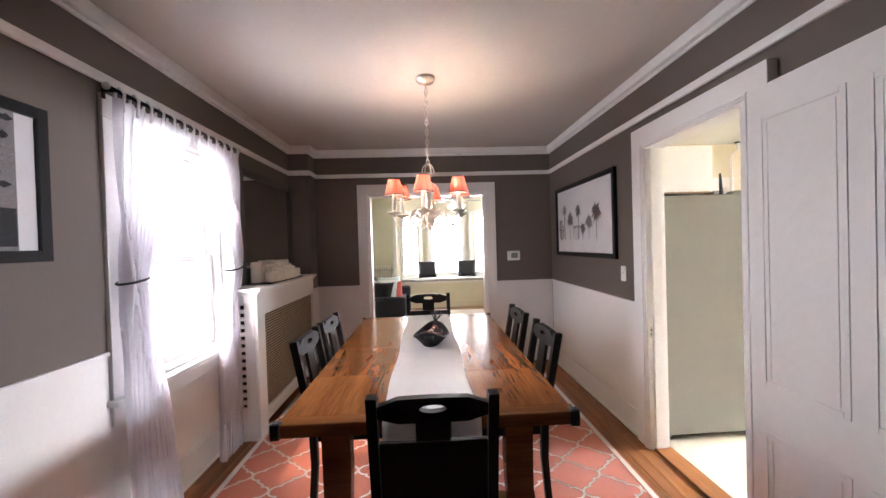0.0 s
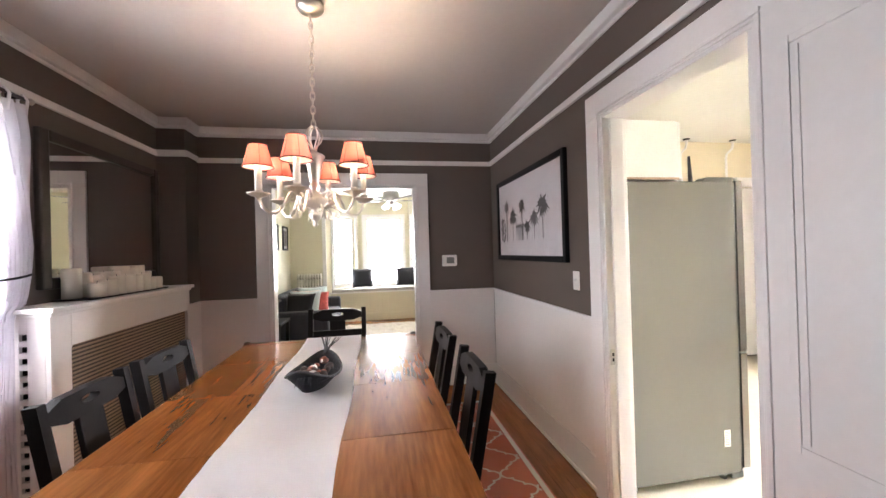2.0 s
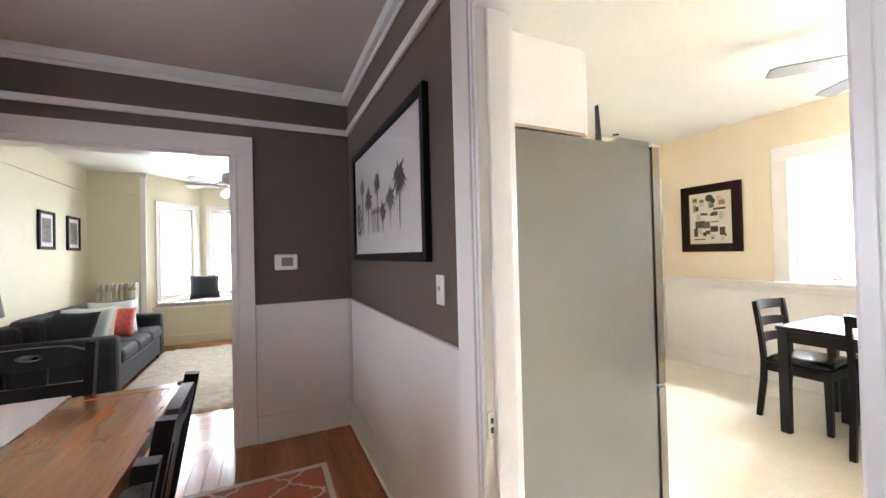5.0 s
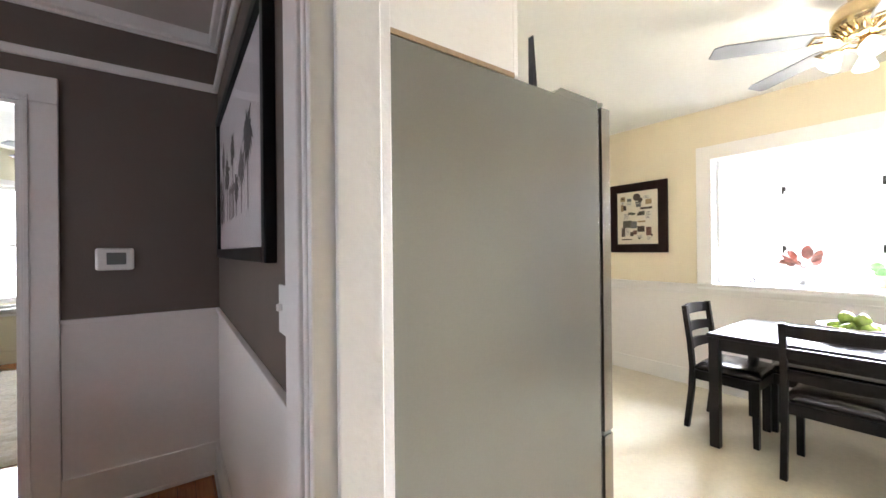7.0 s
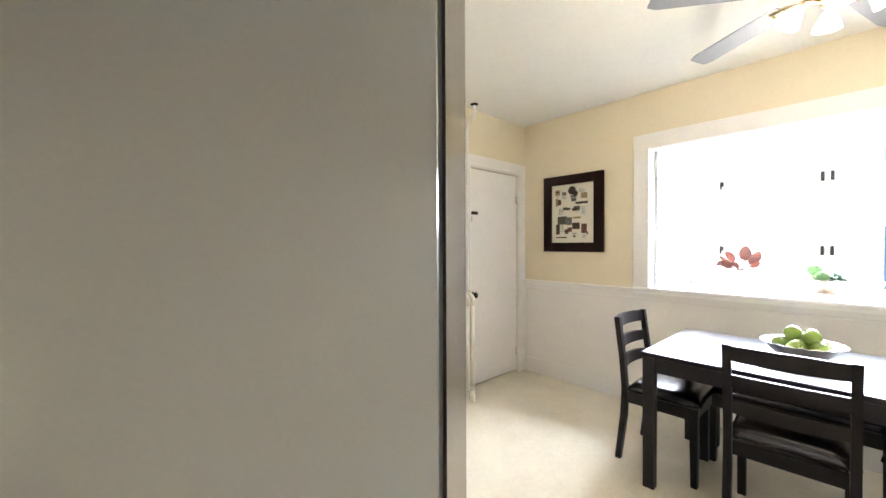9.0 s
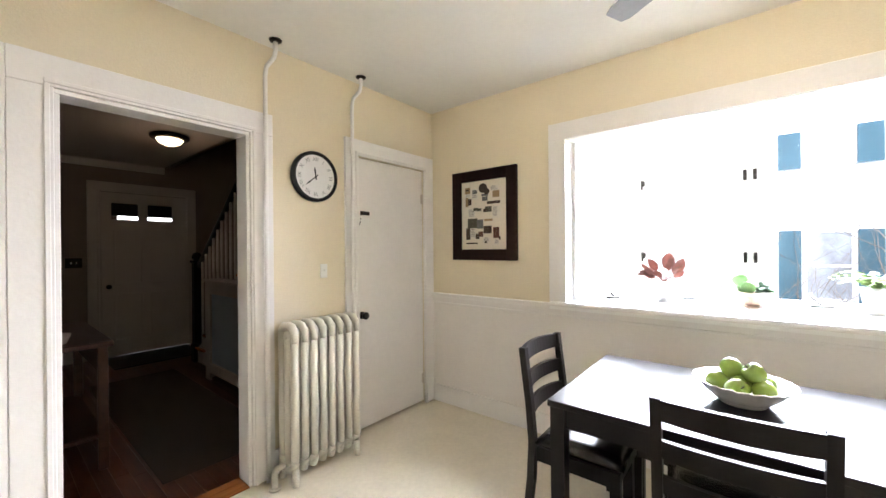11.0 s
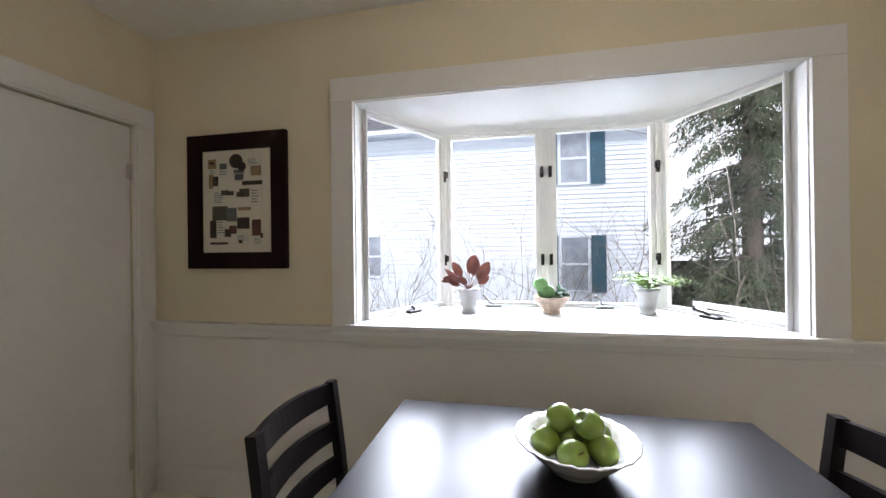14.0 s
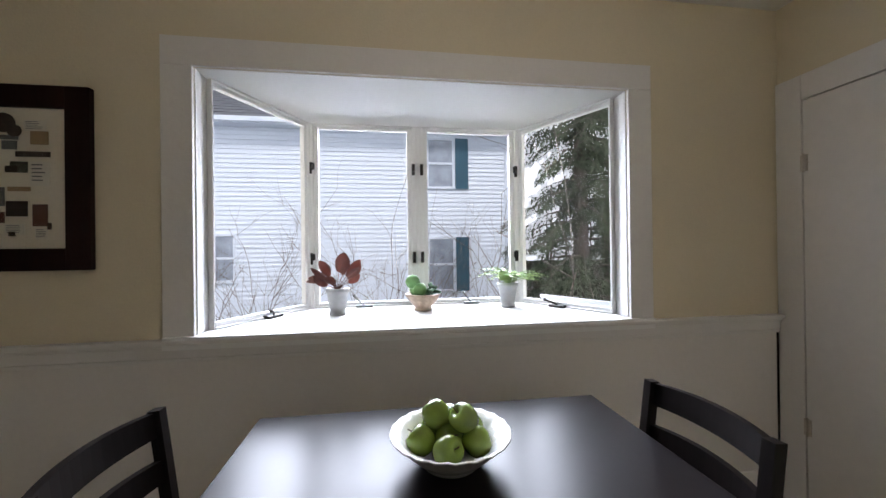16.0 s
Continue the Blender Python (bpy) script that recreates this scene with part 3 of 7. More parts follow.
# ---- bay window of the kitchen ----
# Lighter copy of WHITE; scattered window light is put into the bay's colour.
BAYWHITE = paint("lit_white_window_paint", (0.86, 0.86, 0.85), 0.6, grain=60, vary=0.02)
bay = thing("window_bay", pose(0, 0, 0), "white box bay window with four casement sashes", "window", kind="structure")
BX, BY0, BY1 = 6.86, 2.205, 3.540
prism_sill = [(KX1 - 0.045, BAY[0] - 0.11), (KX1 - 0.045, BAY[1] + 0.11), (KX1, BAY[1] + 0.11), (KX1 + 0.121, BAY[1] + 0.02), (BX + 0.06, BY1 + 0.06), (BX + 0.06, BY0 - 0.06), (KX1 + 0.121, BAY[0] - 0.02), (KX1, BAY[0] - 0.11)]
part("window_sill", prism(bmesh.new(), [(x, y) for x, y in prism_sill], -0.05, "z", 0.968 + 0.0005), BAYWHITE, bay, "deep white painted window sill")
part("bay_soffit", prism(bmesh.new(), [(KX1 + 0.003, BAY[1] - 0.001), (KX1 + 0.121, BAY[1] + 0.02), (BX + 0.06, BY1 + 0.06), (BX + 0.06, BY0 - 0.06), (KX1 + 0.121, BAY[0] - 0.02), (KX1 + 0.003, BAY[0] + 0.001)], 0.06, "z", 2.093), BAYWHITE, bay, "white bay soffit")
def leaf_between(name, p, q, near=None):
    """A casement between two plan points; near tells which end (0 or 1) meets the wall and is slim."""
    p, q = Vector((*p, 0)), Vector((*q, 0))
    L, ang = (q - p).length, math.degrees(math.atan2(q.y - p.y, q.x - p.x))
    z0, z1 = 0.9695, 2.092
    a, b = [0.008 if near == e else 0.024 for e in (0, 1)]
    c, d = [0.018 if near == e else 0.052 for e in (0, 1)]
    s = part(name, boxes((0, -0.03, z0, a, 0.03, z1), (L - b, -0.03, z0, L, 0.03, z1), (a + 0.0005, -0.03, z0, L - b - 0.0005, 0.03, z0 + 0.010), (a + 0.0005, -0.03, z1 - 0.010, L - b - 0.0005, 0.03, z1),
                                (a + 0.001, -0.014, z0 + 0.011, c, 0.018, z1 - 0.011), (L - d, -0.014, z0 + 0.011, L - b - 0.001, 0.018, z1 - 0.011), (c + 0.0005, -0.014, z0 + 0.011, L - d - 0.0005, 0.018, z0 + 0.030), (c + 0.0005, -0.014, z1 - 0.030, L - d - 0.0005, 0.018, z1 - 0.011), bevel=0.0025), BAYWHITE, bay)
    s.matrix_basis = pose(p.x, p.y, 0, 0, 0, ang)
    g = part("pane", boxes((c - 0.004, 0.000, z0 + 0.026, L - d + 0.004, 0.004, z1 - 0.026)), GLASS, s)
    g.visible_shadow = False
    return s, L
sides = [((BX, BY1), (KX1 + 0.10, BAY[1] - 0.005)), ((BX, (BY0 + BY1) / 2 + 0.012), (BX, BY1 - 0.012)), ((BX, BY0 + 0.012), (BX, (BY0 + BY1) / 2 - 0.012)), ((KX1 + 0.10, BAY[0] + 0.005), (BX, BY0))]
for i, (p, q) in enumerate(sides):
    s, L = leaf_between("casement_sash", p, q, (1, None, None, 0)[i])
    for end in ((0,), (0,), (0, 1), (1,))[i]:
        x = 0.014 if end == 0 else L - 0.014
        for z in (1.27, 1.82):
            b = boxes((x - 0.010, 0.030, z - 0.035, x + 0.010, 0.040, z + 0.035), bevel=0.002)
            box(b, x - 0.006, 0.0405, z - 0.01, x + 0.006, 0.056, z + 0.03, bevel=0.002)
            part("latch", b, IRON, s, "dark bronze sash latch")
    cb = boxes((L / 2 - 0.05, 0.022, 0.9695, L / 2 + 0.05, 0.062, 0.985), bevel=0.004)
    tube(cb, [(L / 2, 0.045, 0.985), (L / 2 + 0.02, 0.065, 1.000), (L / 2 + 0.055, 0.085, 1.012 if i in (0, 3) else 1.045)], 0.006)
    bmesh.ops.create_icosphere(cb, subdivisions=2, radius=0.010, matrix=pose(L / 2 + 0.057, 0.086, 1.014 if i in (0, 3) else 1.048))
    part("crank_handle", cb, GREYPL if i in (1, 2) else IRON, s, "metal window crank")
part("post", boxes((BX - 0.034, BY1 - 0.011, 0.9695, BX + 0.03, BY1 + 0.02, 2.092), bevel=0.003), BAYWHITE, bay)
part("post", boxes((BX - 0.034, BY0 - 0.02, 0.9695, BX + 0.03, BY0 + 0.011, 2.092), bevel=0.003), BAYWHITE, bay)
part("mullion", boxes((BX - 0.032, (BY0 + BY1) / 2 - 0.011, 0.9695, BX + 0.034, (BY0 + BY1) / 2 + 0.011, 2.092), bevel=0.002), BAYWHITE, bay)
part("side_lining", boxes((KX1 + 0.002, BAY[1] - 0.0045, 0.9695, KX1 + 0.098, BAY[1] - 0.0005, 2.092)), BAYWHITE, bay)
part("side_lining", boxes((KX1 + 0.002, BAY[0] + 0.0005, 0.9695, KX1 + 0.098, BAY[0] + 0.0045, 2.092)), BAYWHITE, bay)
# Thin black strip on the wainscot draws the shade of a narrow gap.
structure("wainscot_gap_shade", boxes((KX1 - 0.012, KY0 + 0.026, 0.16, KX1 - 0.0081, KY0 + 0.036, 0.86)), BLACK, "black strip drawn in as the shaded gap by the wainscot", "trim")


# ---- dining room things ----
RUGRED = paint("coral_rug_pile", (0.44, 0.092, 0.030), 0.95, 0, 260, 0.22, 0.08, 5, sheen=0.3)
RUGWHITE = paint("ivory_rug_yarn", (0.66, 0.60, 0.52), 0.95, 0, 260, 0.12, 0.08, 5)
CLOTH = paint("white_cotton", (0.87, 0.86, 0.88), 0.85, 0, 300, 0.05, 0.05, 6, sheen=0.2)
SHEER = sheer("sheer_white_voile", (0.86, 0.84, 0.88), 0.22)


def rug_thing():
    x0, x1, y0, y1, p = -0.40, 2.14, 1.50, 4.60, 0.33
    r = thing("rug", pose(0, 0, 0), "coral orange rug with an ivory trellis pattern on the oak floor", "rug")
    part("rug_field", boxes((x0, y0, 0.001, x1, y1, 0.010), bevel=0.004), RUGRED, r)
    part("border", boxes((x0 + 0.012, y0 + 0.012, 0.0095, x0 + 0.042, y1 - 0.012, 0.0125), (x1 - 0.042, y0 + 0.012, 0.0095, x1 - 0.012, y1 - 0.012, 0.0125), (x0 + 0.0425, y0 + 0.012, 0.0095, x1 - 0.0425, y0 + 0.042, 0.0125), (x0 + 0.0425, y1 - 0.042, 0.0095, x1 - 0.0425, y1 - 0.012, 0.0125)), RUGWHITE, r, "ivory border")
    path = [(0, 0), (0.06, 0.15), (0.16, 0.25), (0.29, 0.29), (0.36, 0.28), (0.36, 0.40), (0.5, 0.5)]
    path += [(1 - a, 1 - b) for a, b in path[-2::-1]]
    verts, faces, w, h = [], [], 0.0065, p / 2
    nx, ny = int((x1 - x0) / h) + 2, int((y1 - y0) / h) + 2
    for i in range(nx):
        for j in range(ny):
            a, b = x0 + i * h, y0 + j * h
            for fx in (False, True):
                if (i + j) % 2 != (1 if fx else 0):
                    continue
                pts = [(a + (1 - u if fx else u) * h, b + v * h) for u, v in path]
                for (ax, ay), (bx, by) in zip(pts, pts[1:]):
                    if min(ax, bx) < x0 + 0.045 or max(ax, bx) > x1 - 0.045 or min(ay, by) < y0 + 0.045 or max(ay, by) > y1 - 0.045:
                        continue
                    d = math.hypot(bx - ax, by - ay)
                    ex, ey = (bx - ax) / d * w * 0.6, (by - ay) / d * w * 0.6
                    ox, oy = -(by - ay) / d * w, (bx - ax) / d * w
                    k = len(verts)
                    verts += [(ax - ex + ox, ay - ey + oy, 0.0118), (ax - ex - ox, ay - ey - oy, 0.0118), (bx + ex - ox, by + ey - oy, 0.0118), (bx + ex + ox, by + ey + oy, 0.0118)]
                    faces.append((k, k + 1, k + 2, k + 3))
    me = bpy.data.meshes.new("trellis")
    me.from_pydata(verts, [], faces)
    me.materials.append(RUGWHITE)
    t = new("trellis", me)
    t.parent = r
    tagged(t, "ivory trellis lines", kind="stuff")


rug_thing()
RUGZ = 0.0125


def dining_table():
    t = thing("dining_table", pose(0.883, 3.085, RUGZ), "varnished brown wooden trestle dining table on the rug", "table")
    hw, hl, z = 0.580, 1.050, 0.760 - RUGZ
    edges = [-hl + 0.075, -0.52, 0.0, 0.52, hl - 0.075]
    for a, b in zip(edges, edges[1:]):
        part("board", boxes((-hw, a + 0.0006, z - 0.045, hw, b - 0.0006, z), bevel=0.0025), TABLEWOOD, t)
    for s in (-1, 1):
        a, b = sorted((s * (hl - 0.0745), s * hl))
        part("breadboard_end", boxes((-hw - 0.012, a, z - 0.052, hw + 0.012, b, z + 0.002), bevel=0.006), TABLEX, t)
        for c in (-1, 1):
            part("corner_cap", boxes((c * (hw - 0.02), s * (hl - 0.03), z - 0.056, c * (hw + 0.020), s * (hl + 0.010), z + 0.010), bevel=0.008), IRON, t, "dark iron corner cap")
    part("apron", boxes((-hw + 0.08, -hl + 0.16, z - 0.12, -hw + 0.105, hl - 0.16, z - 0.0455), (hw - 0.105, -hl + 0.16, z - 0.12, hw - 0.08, hl - 0.16, z - 0.0455), (-hw + 0.106, -hl + 0.16, z - 0.12, hw - 0.106, -hl + 0.185, z - 0.0455), (-hw + 0.106, hl - 0.185, z - 0.12, hw - 0.106, hl - 0.16, z - 0.0455), bevel=0.003), TABLEX, t)
    for sx in (-1, 1):
        for sy in (-1, 1):
            o = [(0.46, z - 0.046), (0.34, z - 0.046), (0.335, 0.45), (0.345, 0.25), (0.375, 0.0), (0.50, 0.0), (0.475, 0.15), (0.455, 0.35)]
            part("leg", prism(bmesh.new(), [(sx * a, b) for a, b in o], sy * 0.075, "y", sy * 0.80), TABLEX, t)
    part("stretcher", boxes((-0.03, -0.80, 0.20, 0.03, 0.80, 0.30), (-0.34, -0.86, 0.19, 0.34, -0.805, 0.29), (-0.34, 0.805, 0.19, 0.34, 0.86, 0.29), bevel=0.004), TABLEWOOD, t)


dining_table()

# runner with its ends over the table's edges
rb = bmesh.new()
y0, y1, w = 2.03, 4.14, 0.19
rows = [(y0 - 0.022, 0.57), (y0 - 0.021, 0.66), (y0 - 0.017, 0.748), (y0 - 0.006, 0.7665)] + [(y0 + 0.02 + (y1 - y0 - 0.04) * i / 40, 0.7665 + 0.0012 * math.sin(i * 2.1) * (i % 3)) for i in range(41)] + [(y1 + 0.006, 0.7665), (y1 + 0.017, 0.748), (y1 + 0.021, 0.66), (y1 + 0.022, 0.57)]
grid = [[rb.verts.new((0.895 - w + 2 * w * j / 14 + 0.006 * math.sin(y * 7), y, z + 0.0008 * math.sin(j * 1.7 + y * 23))) for j in range(15)] for y, z in rows]
for a, b in zip(grid, grid[1:]):
    for j in range(14):
        rb.faces.new((a[j], a[j + 1], b[j + 1], b[j])).smooth = True
bmesh.ops.solidify(rb, geom=list(rb.faces), thickness=0.002)
solid("table_runner", rb, CLOTH, "white cotton runner laid along the dining table", "table runner")


def dining_chair(m, low=0.50, high=0.930):
    c = thing("dining_chair", m, "black wooden chair with an oval hand hole in its top rail", "chair", "chairs round the dining table")
    H = high - RUGZ
    for s in (-1, 1):
        part("back_post", prism(bmesh.new(), [(-0.02, H), (0.02, H + 0.004), (0.026, 0.46), (0.028, 0.25), (0.008, 0.0), (-0.026, 0.0), (-0.008, 0.25), (-0.012, 0.46)], 0.034, "x", s * 0.197 - 0.017, m=Matrix.Translation((0, 0, 0))), BLACKWOOD, c)
        part("leg", prism(bmesh.new(), [(0.380, 0.44), (0.420, 0.44), (0.416, 0.0), (0.386, 0.0)], 0.036, "x", s * 0.190 - 0.018), BLACKWOOD, c)
        part("side_rail", boxes((s * 0.19 - 0.011, 0.03, 0.375, s * 0.19 + 0.011, 0.38, 0.435), bevel=0.003), BLACKWOOD, c)
    # top rail with its oval hole
    rail = bmesh.new()
    N = 28
    outer, inner = [], []
    for i in range(N):
        a = 2 * math.pi * (i + 0.5) / N
        ca, sa = math.cos(a), math.sin(a)
        k = min(0.179 / max(abs(ca), 1e-6), 0.040 / max(abs(sa), 1e-6))
        outer.append((ca * k, sa * k + (0.006 * (1 - (ca * k / 0.179) ** 2) if sa > 0 else 0)))
        inner.append((0.044 * ca, 0.014 * sa + 0.008))
    lays = [[[rail.verts.new((x, yy, H - 0.050 + z)) for x, z in ring] for ring in (outer, inner)] for yy in (-0.016, 0.016)]
    for i in range(N):
        j = (i + 1) % N
        rail.faces.new((lays[0][0][i], lays[0][0][j], lays[0][1][j], lays[0][1][i]))
        rail.faces.new((lays[1][0][j], lays[1][0][i], lays[1][1][i], lays[1][1][j]))
        rail.faces.new((lays[0][0][j], lays[0][0][i], lays[1][0][i], lays[1][0][j]))
        rail.faces.new((lays[0][1][i], lays[0][1][j], lays[1][1][j], lays[1][1][i]))
    part("top_rail", rail, BLACKWOOD, c)
    part("splat", boxes((-0.058, -0.010, low, 0.058, 0.010, H - 0.091), bevel=0.003), BLACKWOOD, c)
    part("lower_rail", boxes((-0.179, -0.010, 0.40, 0.179, 0.014, low - 0.0005), bevel=0.003), BLACKWOOD, c)
    part("seat", boxes((-0.21, 0.028, 0.436, 0.21, 0.435, 0.468), bevel=0.010), BLACKWOOD, c)
    part("front_rail", boxes((-0.17, 0.388, 0.375, 0.17, 0.41, 0.435), bevel=0.003), BLACKWOOD, c)
    # the back leans away from the seat
    for ob in c.children:
        if ob.name.split(".")[0] in ("back_post", "top_rail", "splat", "lower_rail"):
            for v in ob.data.vertices:
                v.co.y -= 0.17 * max(0.0, v.co.z - 0.44)
    return c


def set_in(x, y, deg):
    return pose(x, y, RUGZ, 0, 0, deg) @ pose(0, 0.07, 0)


side = dining_chair(set_in(0.185, 2.83, -90))
copy_thing(side, set_in(0.19, 3.325, -91))
copy_thing(side, set_in(1.585, 2.79, 90))
copy_thing(side, set_in(1.57, 3.40, 91))
end = dining_chair(set_in(0.905, 1.81, 0), 0.775, 0.948)
copy_thing(end, set_in(0.90, 4.30, 180))


def centrepiece():
    WICKER = paint("black_wicker", (0.014, 0.013, 0.016), 0.5, 0, 120, 0.3, 0.1)
    b = thing("basket", pose(0.915, 3.10, 0.769, 0, 0, -10), "dark woven boat-shaped basket with dried pods and shells", "basket")
    bm = bmesh.new()
    n, mrow = 40, 6
    rings = []
    for k in range(mrow + 1):
        f = k / mrow
        rings.append([bm.verts.new(((0.055 + 0.055 * f) * math.cos(a) * (1 + 0.04 * math.sin(a * 20 + k * 3)), (0.10 + 0.07 * f) * math.sin(a), 0.004 + 0.055 * f + 0.055 * f * abs(math.sin(a)) ** 3)) for a in [2 * math.pi * i / n for i in range(n)]])
    for u, v in zip(rings, rings[1:]):
        for i in range(n):
            bm.faces.new((u[i], u[(i + 1) % n], v[(i + 1) % n], v[i]))
    bm.faces.new(rings[0][::-1])
    bmesh.ops.solidify(bm, geom=list(bm.faces), thickness=0.006)
    part("bowl", bm, WICKER, b)
    part("rim", tube(bmesh.new(), [((0.113) * math.cos(a), 0.173 * math.sin(a), 0.061 + 0.055 * abs(math.sin(a)) ** 3) for a in [2 * math.pi * i / 36 for i in range(36)]], 0.006, 8, True), WICKER, b)
    tw = bmesh.new()
    for i in range(14):
        a = random.uniform(-0.7, 0.7)
        tube(tw, [(0.01 * a, 0.15, 0.10), (0.03 * a, 0.185, 0.13), (0.11 * a, 0.21 + 0.03 * abs(a), 0.185 - 0.03 * abs(a))], [0.004, 0.003, 0.001], 5)
    tagged(part("twig_spray", tw, WICKER, b), "dark dried twigs", kind="stuff")
    tw = bmesh.new()
    for i in range(8):
        a = random.uniform(-0.8, 0.8)
        tube(tw, [(0.05 * a, -0.14, 0.09), (0.06 * a, -0.165, 0.075), (0.07 * a, -0.18, 0.04 + 0.02 * random.random())], [0.004, 0.003, 0.001], 5)
    tagged(part("twig_spray", tw, WICKER, b), "dark dried twigs", kind="stuff")
    cols = [paint("pod_terracotta", (0.26, 0.075, 0.04), 0.6, 0, 60, 0.3, 0.1), paint("pod_brown", (0.04, 0.022, 0.016), 0.7, 0, 60, 0.3, 0.1), paint("shell_white", (0.66, 0.62, 0.56), 0.5, 0, 60, 0.1), paint("pod_rose", (0.16, 0.07, 0.05), 0.6, 0, 60, 0.2)]
    for i in range(30):
        a, r = random.uniform(0, 6.28), random.random() ** 0.5
        bm = bmesh.new()
        bmesh.ops.create_icosphere(bm, subdivisions=2, radius=random.uniform(0.010, 0.024))
        for v in bm.verts:
            v.co *= 1 + 0.45 * noise.noise(v.co * 70 + Vector((i, 0, 0)))
            v.co.z *= 0.8
            v.co += Vector((0.066 * r * math.cos(a), 0.125 * r * math.sin(a), 0.062 + 0.022 * (1 - r) + 0.02 * (r * abs(math.sin(a))) ** 2))
        for f in bm.faces:
            f.smooth = True
        part("pod", bm, cols[(0, 1, 1, 2, 3, 1, 0)[i % 7]], b)


centrepiece()


def framed(name, m, w, h, fw, depth, frame_mat, label, mat_w, mat_col, art=None, inner=None):
    """A picture in local x, z with its face towards -y."""
    f = thing(name, m, label, "picture")
    part("frame", boxes((-w / 2, -depth, -h / 2, -w / 2 + fw, 0, h / 2), (w / 2 - fw, -depth, -h / 2, w / 2, 0, h / 2), (-w / 2 + fw + 0.0003, -depth, h / 2 - fw, w / 2 - fw - 0.0003, 0, h / 2), (-w / 2 + fw + 0.0003, -depth, -h / 2, w / 2 - fw - 0.0003, 0, -h / 2 + fw), bevel=0.004), frame_mat, f)
    part("mount", boxes((-w / 2 + fw - 0.003, -depth * 0.45, -h / 2 + fw - 0.003, w / 2 - fw + 0.003, -0.002, h / 2 - fw + 0.003)), mat_col, f, "pale paper mount")
    if inner:
        ix, iz, icol = inner
        part("print", boxes((-ix, -depth * 0.45 - 0.002, -iz, ix, -depth * 0.45 + 0.001, iz)), icol, f, "printed picture")
    if art:
        art(f, -depth * 0.45 - 0.003)
    g = part("glazing", boxes((-w / 2 + fw - 0.001, -depth * 0.72, -h / 2 + fw - 0.001, w / 2 - fw + 0.001, -depth * 0.72 + 0.002, h / 2 - fw + 0.001)), GLASS, f)
    g.visible_shadow = False
    return f


PAPER = paint("mount_paper", (0.72, 0.70, 0.71), 0.8, 0, 200, 0.02, 0)
PALE = paint("pale_print_paper", (0.62, 0.58, 0.59), 0.8, 0, 9, 0.08, 0)
INK = paint("grey_ink", (0.13, 0.12, 0.12), 0.8, 0, 90, 0.35, 0)
INK2 = paint("light_grey_ink", (0.22, 0.20, 0.20), 0.8, 0, 90, 0.3, 0)
DARKINK = paint("black_print_ink", (0.015, 0.015, 0.016), 0.7, 0, 60, 0.4, 0)


def palms(f, y):
    rnd = random.Random(4)
    def palm(x, z0, z1, crown, mat, thick=0.004):
        bm = boxes((x - thick, y - 0.001, z0, x + thick, y, z1))
        for i in range(16):
            a = 2 * math.pi * (i + rnd.uniform(0.2, 0.8)) / 16
            L = crown * rnd.uniform(0.6, 1.0)
            ex, ez = x + L * math.cos(a), z1 + L * math.sin(a) * 0.9
            px, pz = -math.sin(a) * crown * 0.10, math.cos(a) * crown * 0.10
            mx, mz = x + 0.55 * L * math.cos(a), z1 + 0.55 * L * math.sin(a) * 0.9
            prism(bm, [(x, z1), (mx + px, mz + pz), (ex, ez - 0.2 * crown * abs(math.cos(a))), (mx - px, mz - pz)], -0.001, "y", y)
        part("palm", bm, mat, f, "printed grey palm tree")
    palm(-0.42, -0.20, 0.12, 0.085, INK2, 0.012)
    palm(-0.27, -0.20, 0.01, 0.115, INK)
    palm(-0.06, -0.20, 0.09, 0.085, INK)
    palm(0.18, -0.20, -0.03, 0.105, INK2)
    palm(0.33, -0.20, 0.05, 0.125, INK)
    palm(0.04, -0.20, -0.09, 0.085, INK)
    part("palm", boxes((-0.56, y - 0.001, -0.19, -0.53, y, -0.02)), INK2, f)
    for k in range(6):
        palm(-0.19 + 0.03 * k, -0.20, -0.08 + 0.01 * (k % 2), 0.022, INK2, 0.003)
    bm = bmesh.new()
    for i in range(40):
        a = rnd.uniform(0, 6.28)
        r = rnd.random() ** 0.5
        cx, cz = -0.52 + 0.065 * r * math.cos(a), -0.09 + 0.11 * r * math.sin(a)
        prism(bm, [(cx - 0.014, cz), (cx, cz + 0.016), (cx + 0.014, cz), (cx, cz - 0.016)], -0.001, "y", y)
    part("palm", bm, INK, f, "printed grey palm tree")


framed("palm_picture", pose(DX1 - 0.001, 4.170, 1.640, 0, 0, -90), 1.345, 0.735, 0.042, 0.030, BLACK, "black-framed photograph of pale palm trees on the taupe wall", 0.03, PALE, palms)


def city(f, y):
    bm = bmesh.new()
    rnd = random.Random(2)
    for i in range(70):
        cx, cz, s = rnd.uniform(-0.21, 0.19), rnd.uniform(-0.02, 0.24), rnd.uniform(0.01, 0.035)
        prism(bm, [(cx - s, cz), (cx, cz + s * rnd.uniform(0.4, 1)), (cx + s, cz), (cx, cz - s * rnd.uniform(0.4, 1))], -0.001 - 0.00001 * i, "y", y)
    part("print_detail", bm, DARKINK, f, "dark printed foliage")
    part("print_detail", boxes((-0.21, y - 0.0008, -0.24, 0.21, y, -0.10)), DARKINK, f)


framed("tree_picture", pose(DX0 + 0.001, 1.83, 1.71, 0, 0, 90), 0.66, 0.60, 0.045, 0.03, BLACK, "black-framed monochrome tree photograph in a white mount", 0.08, PAPER, city, (0.215, 0.255, INK2))

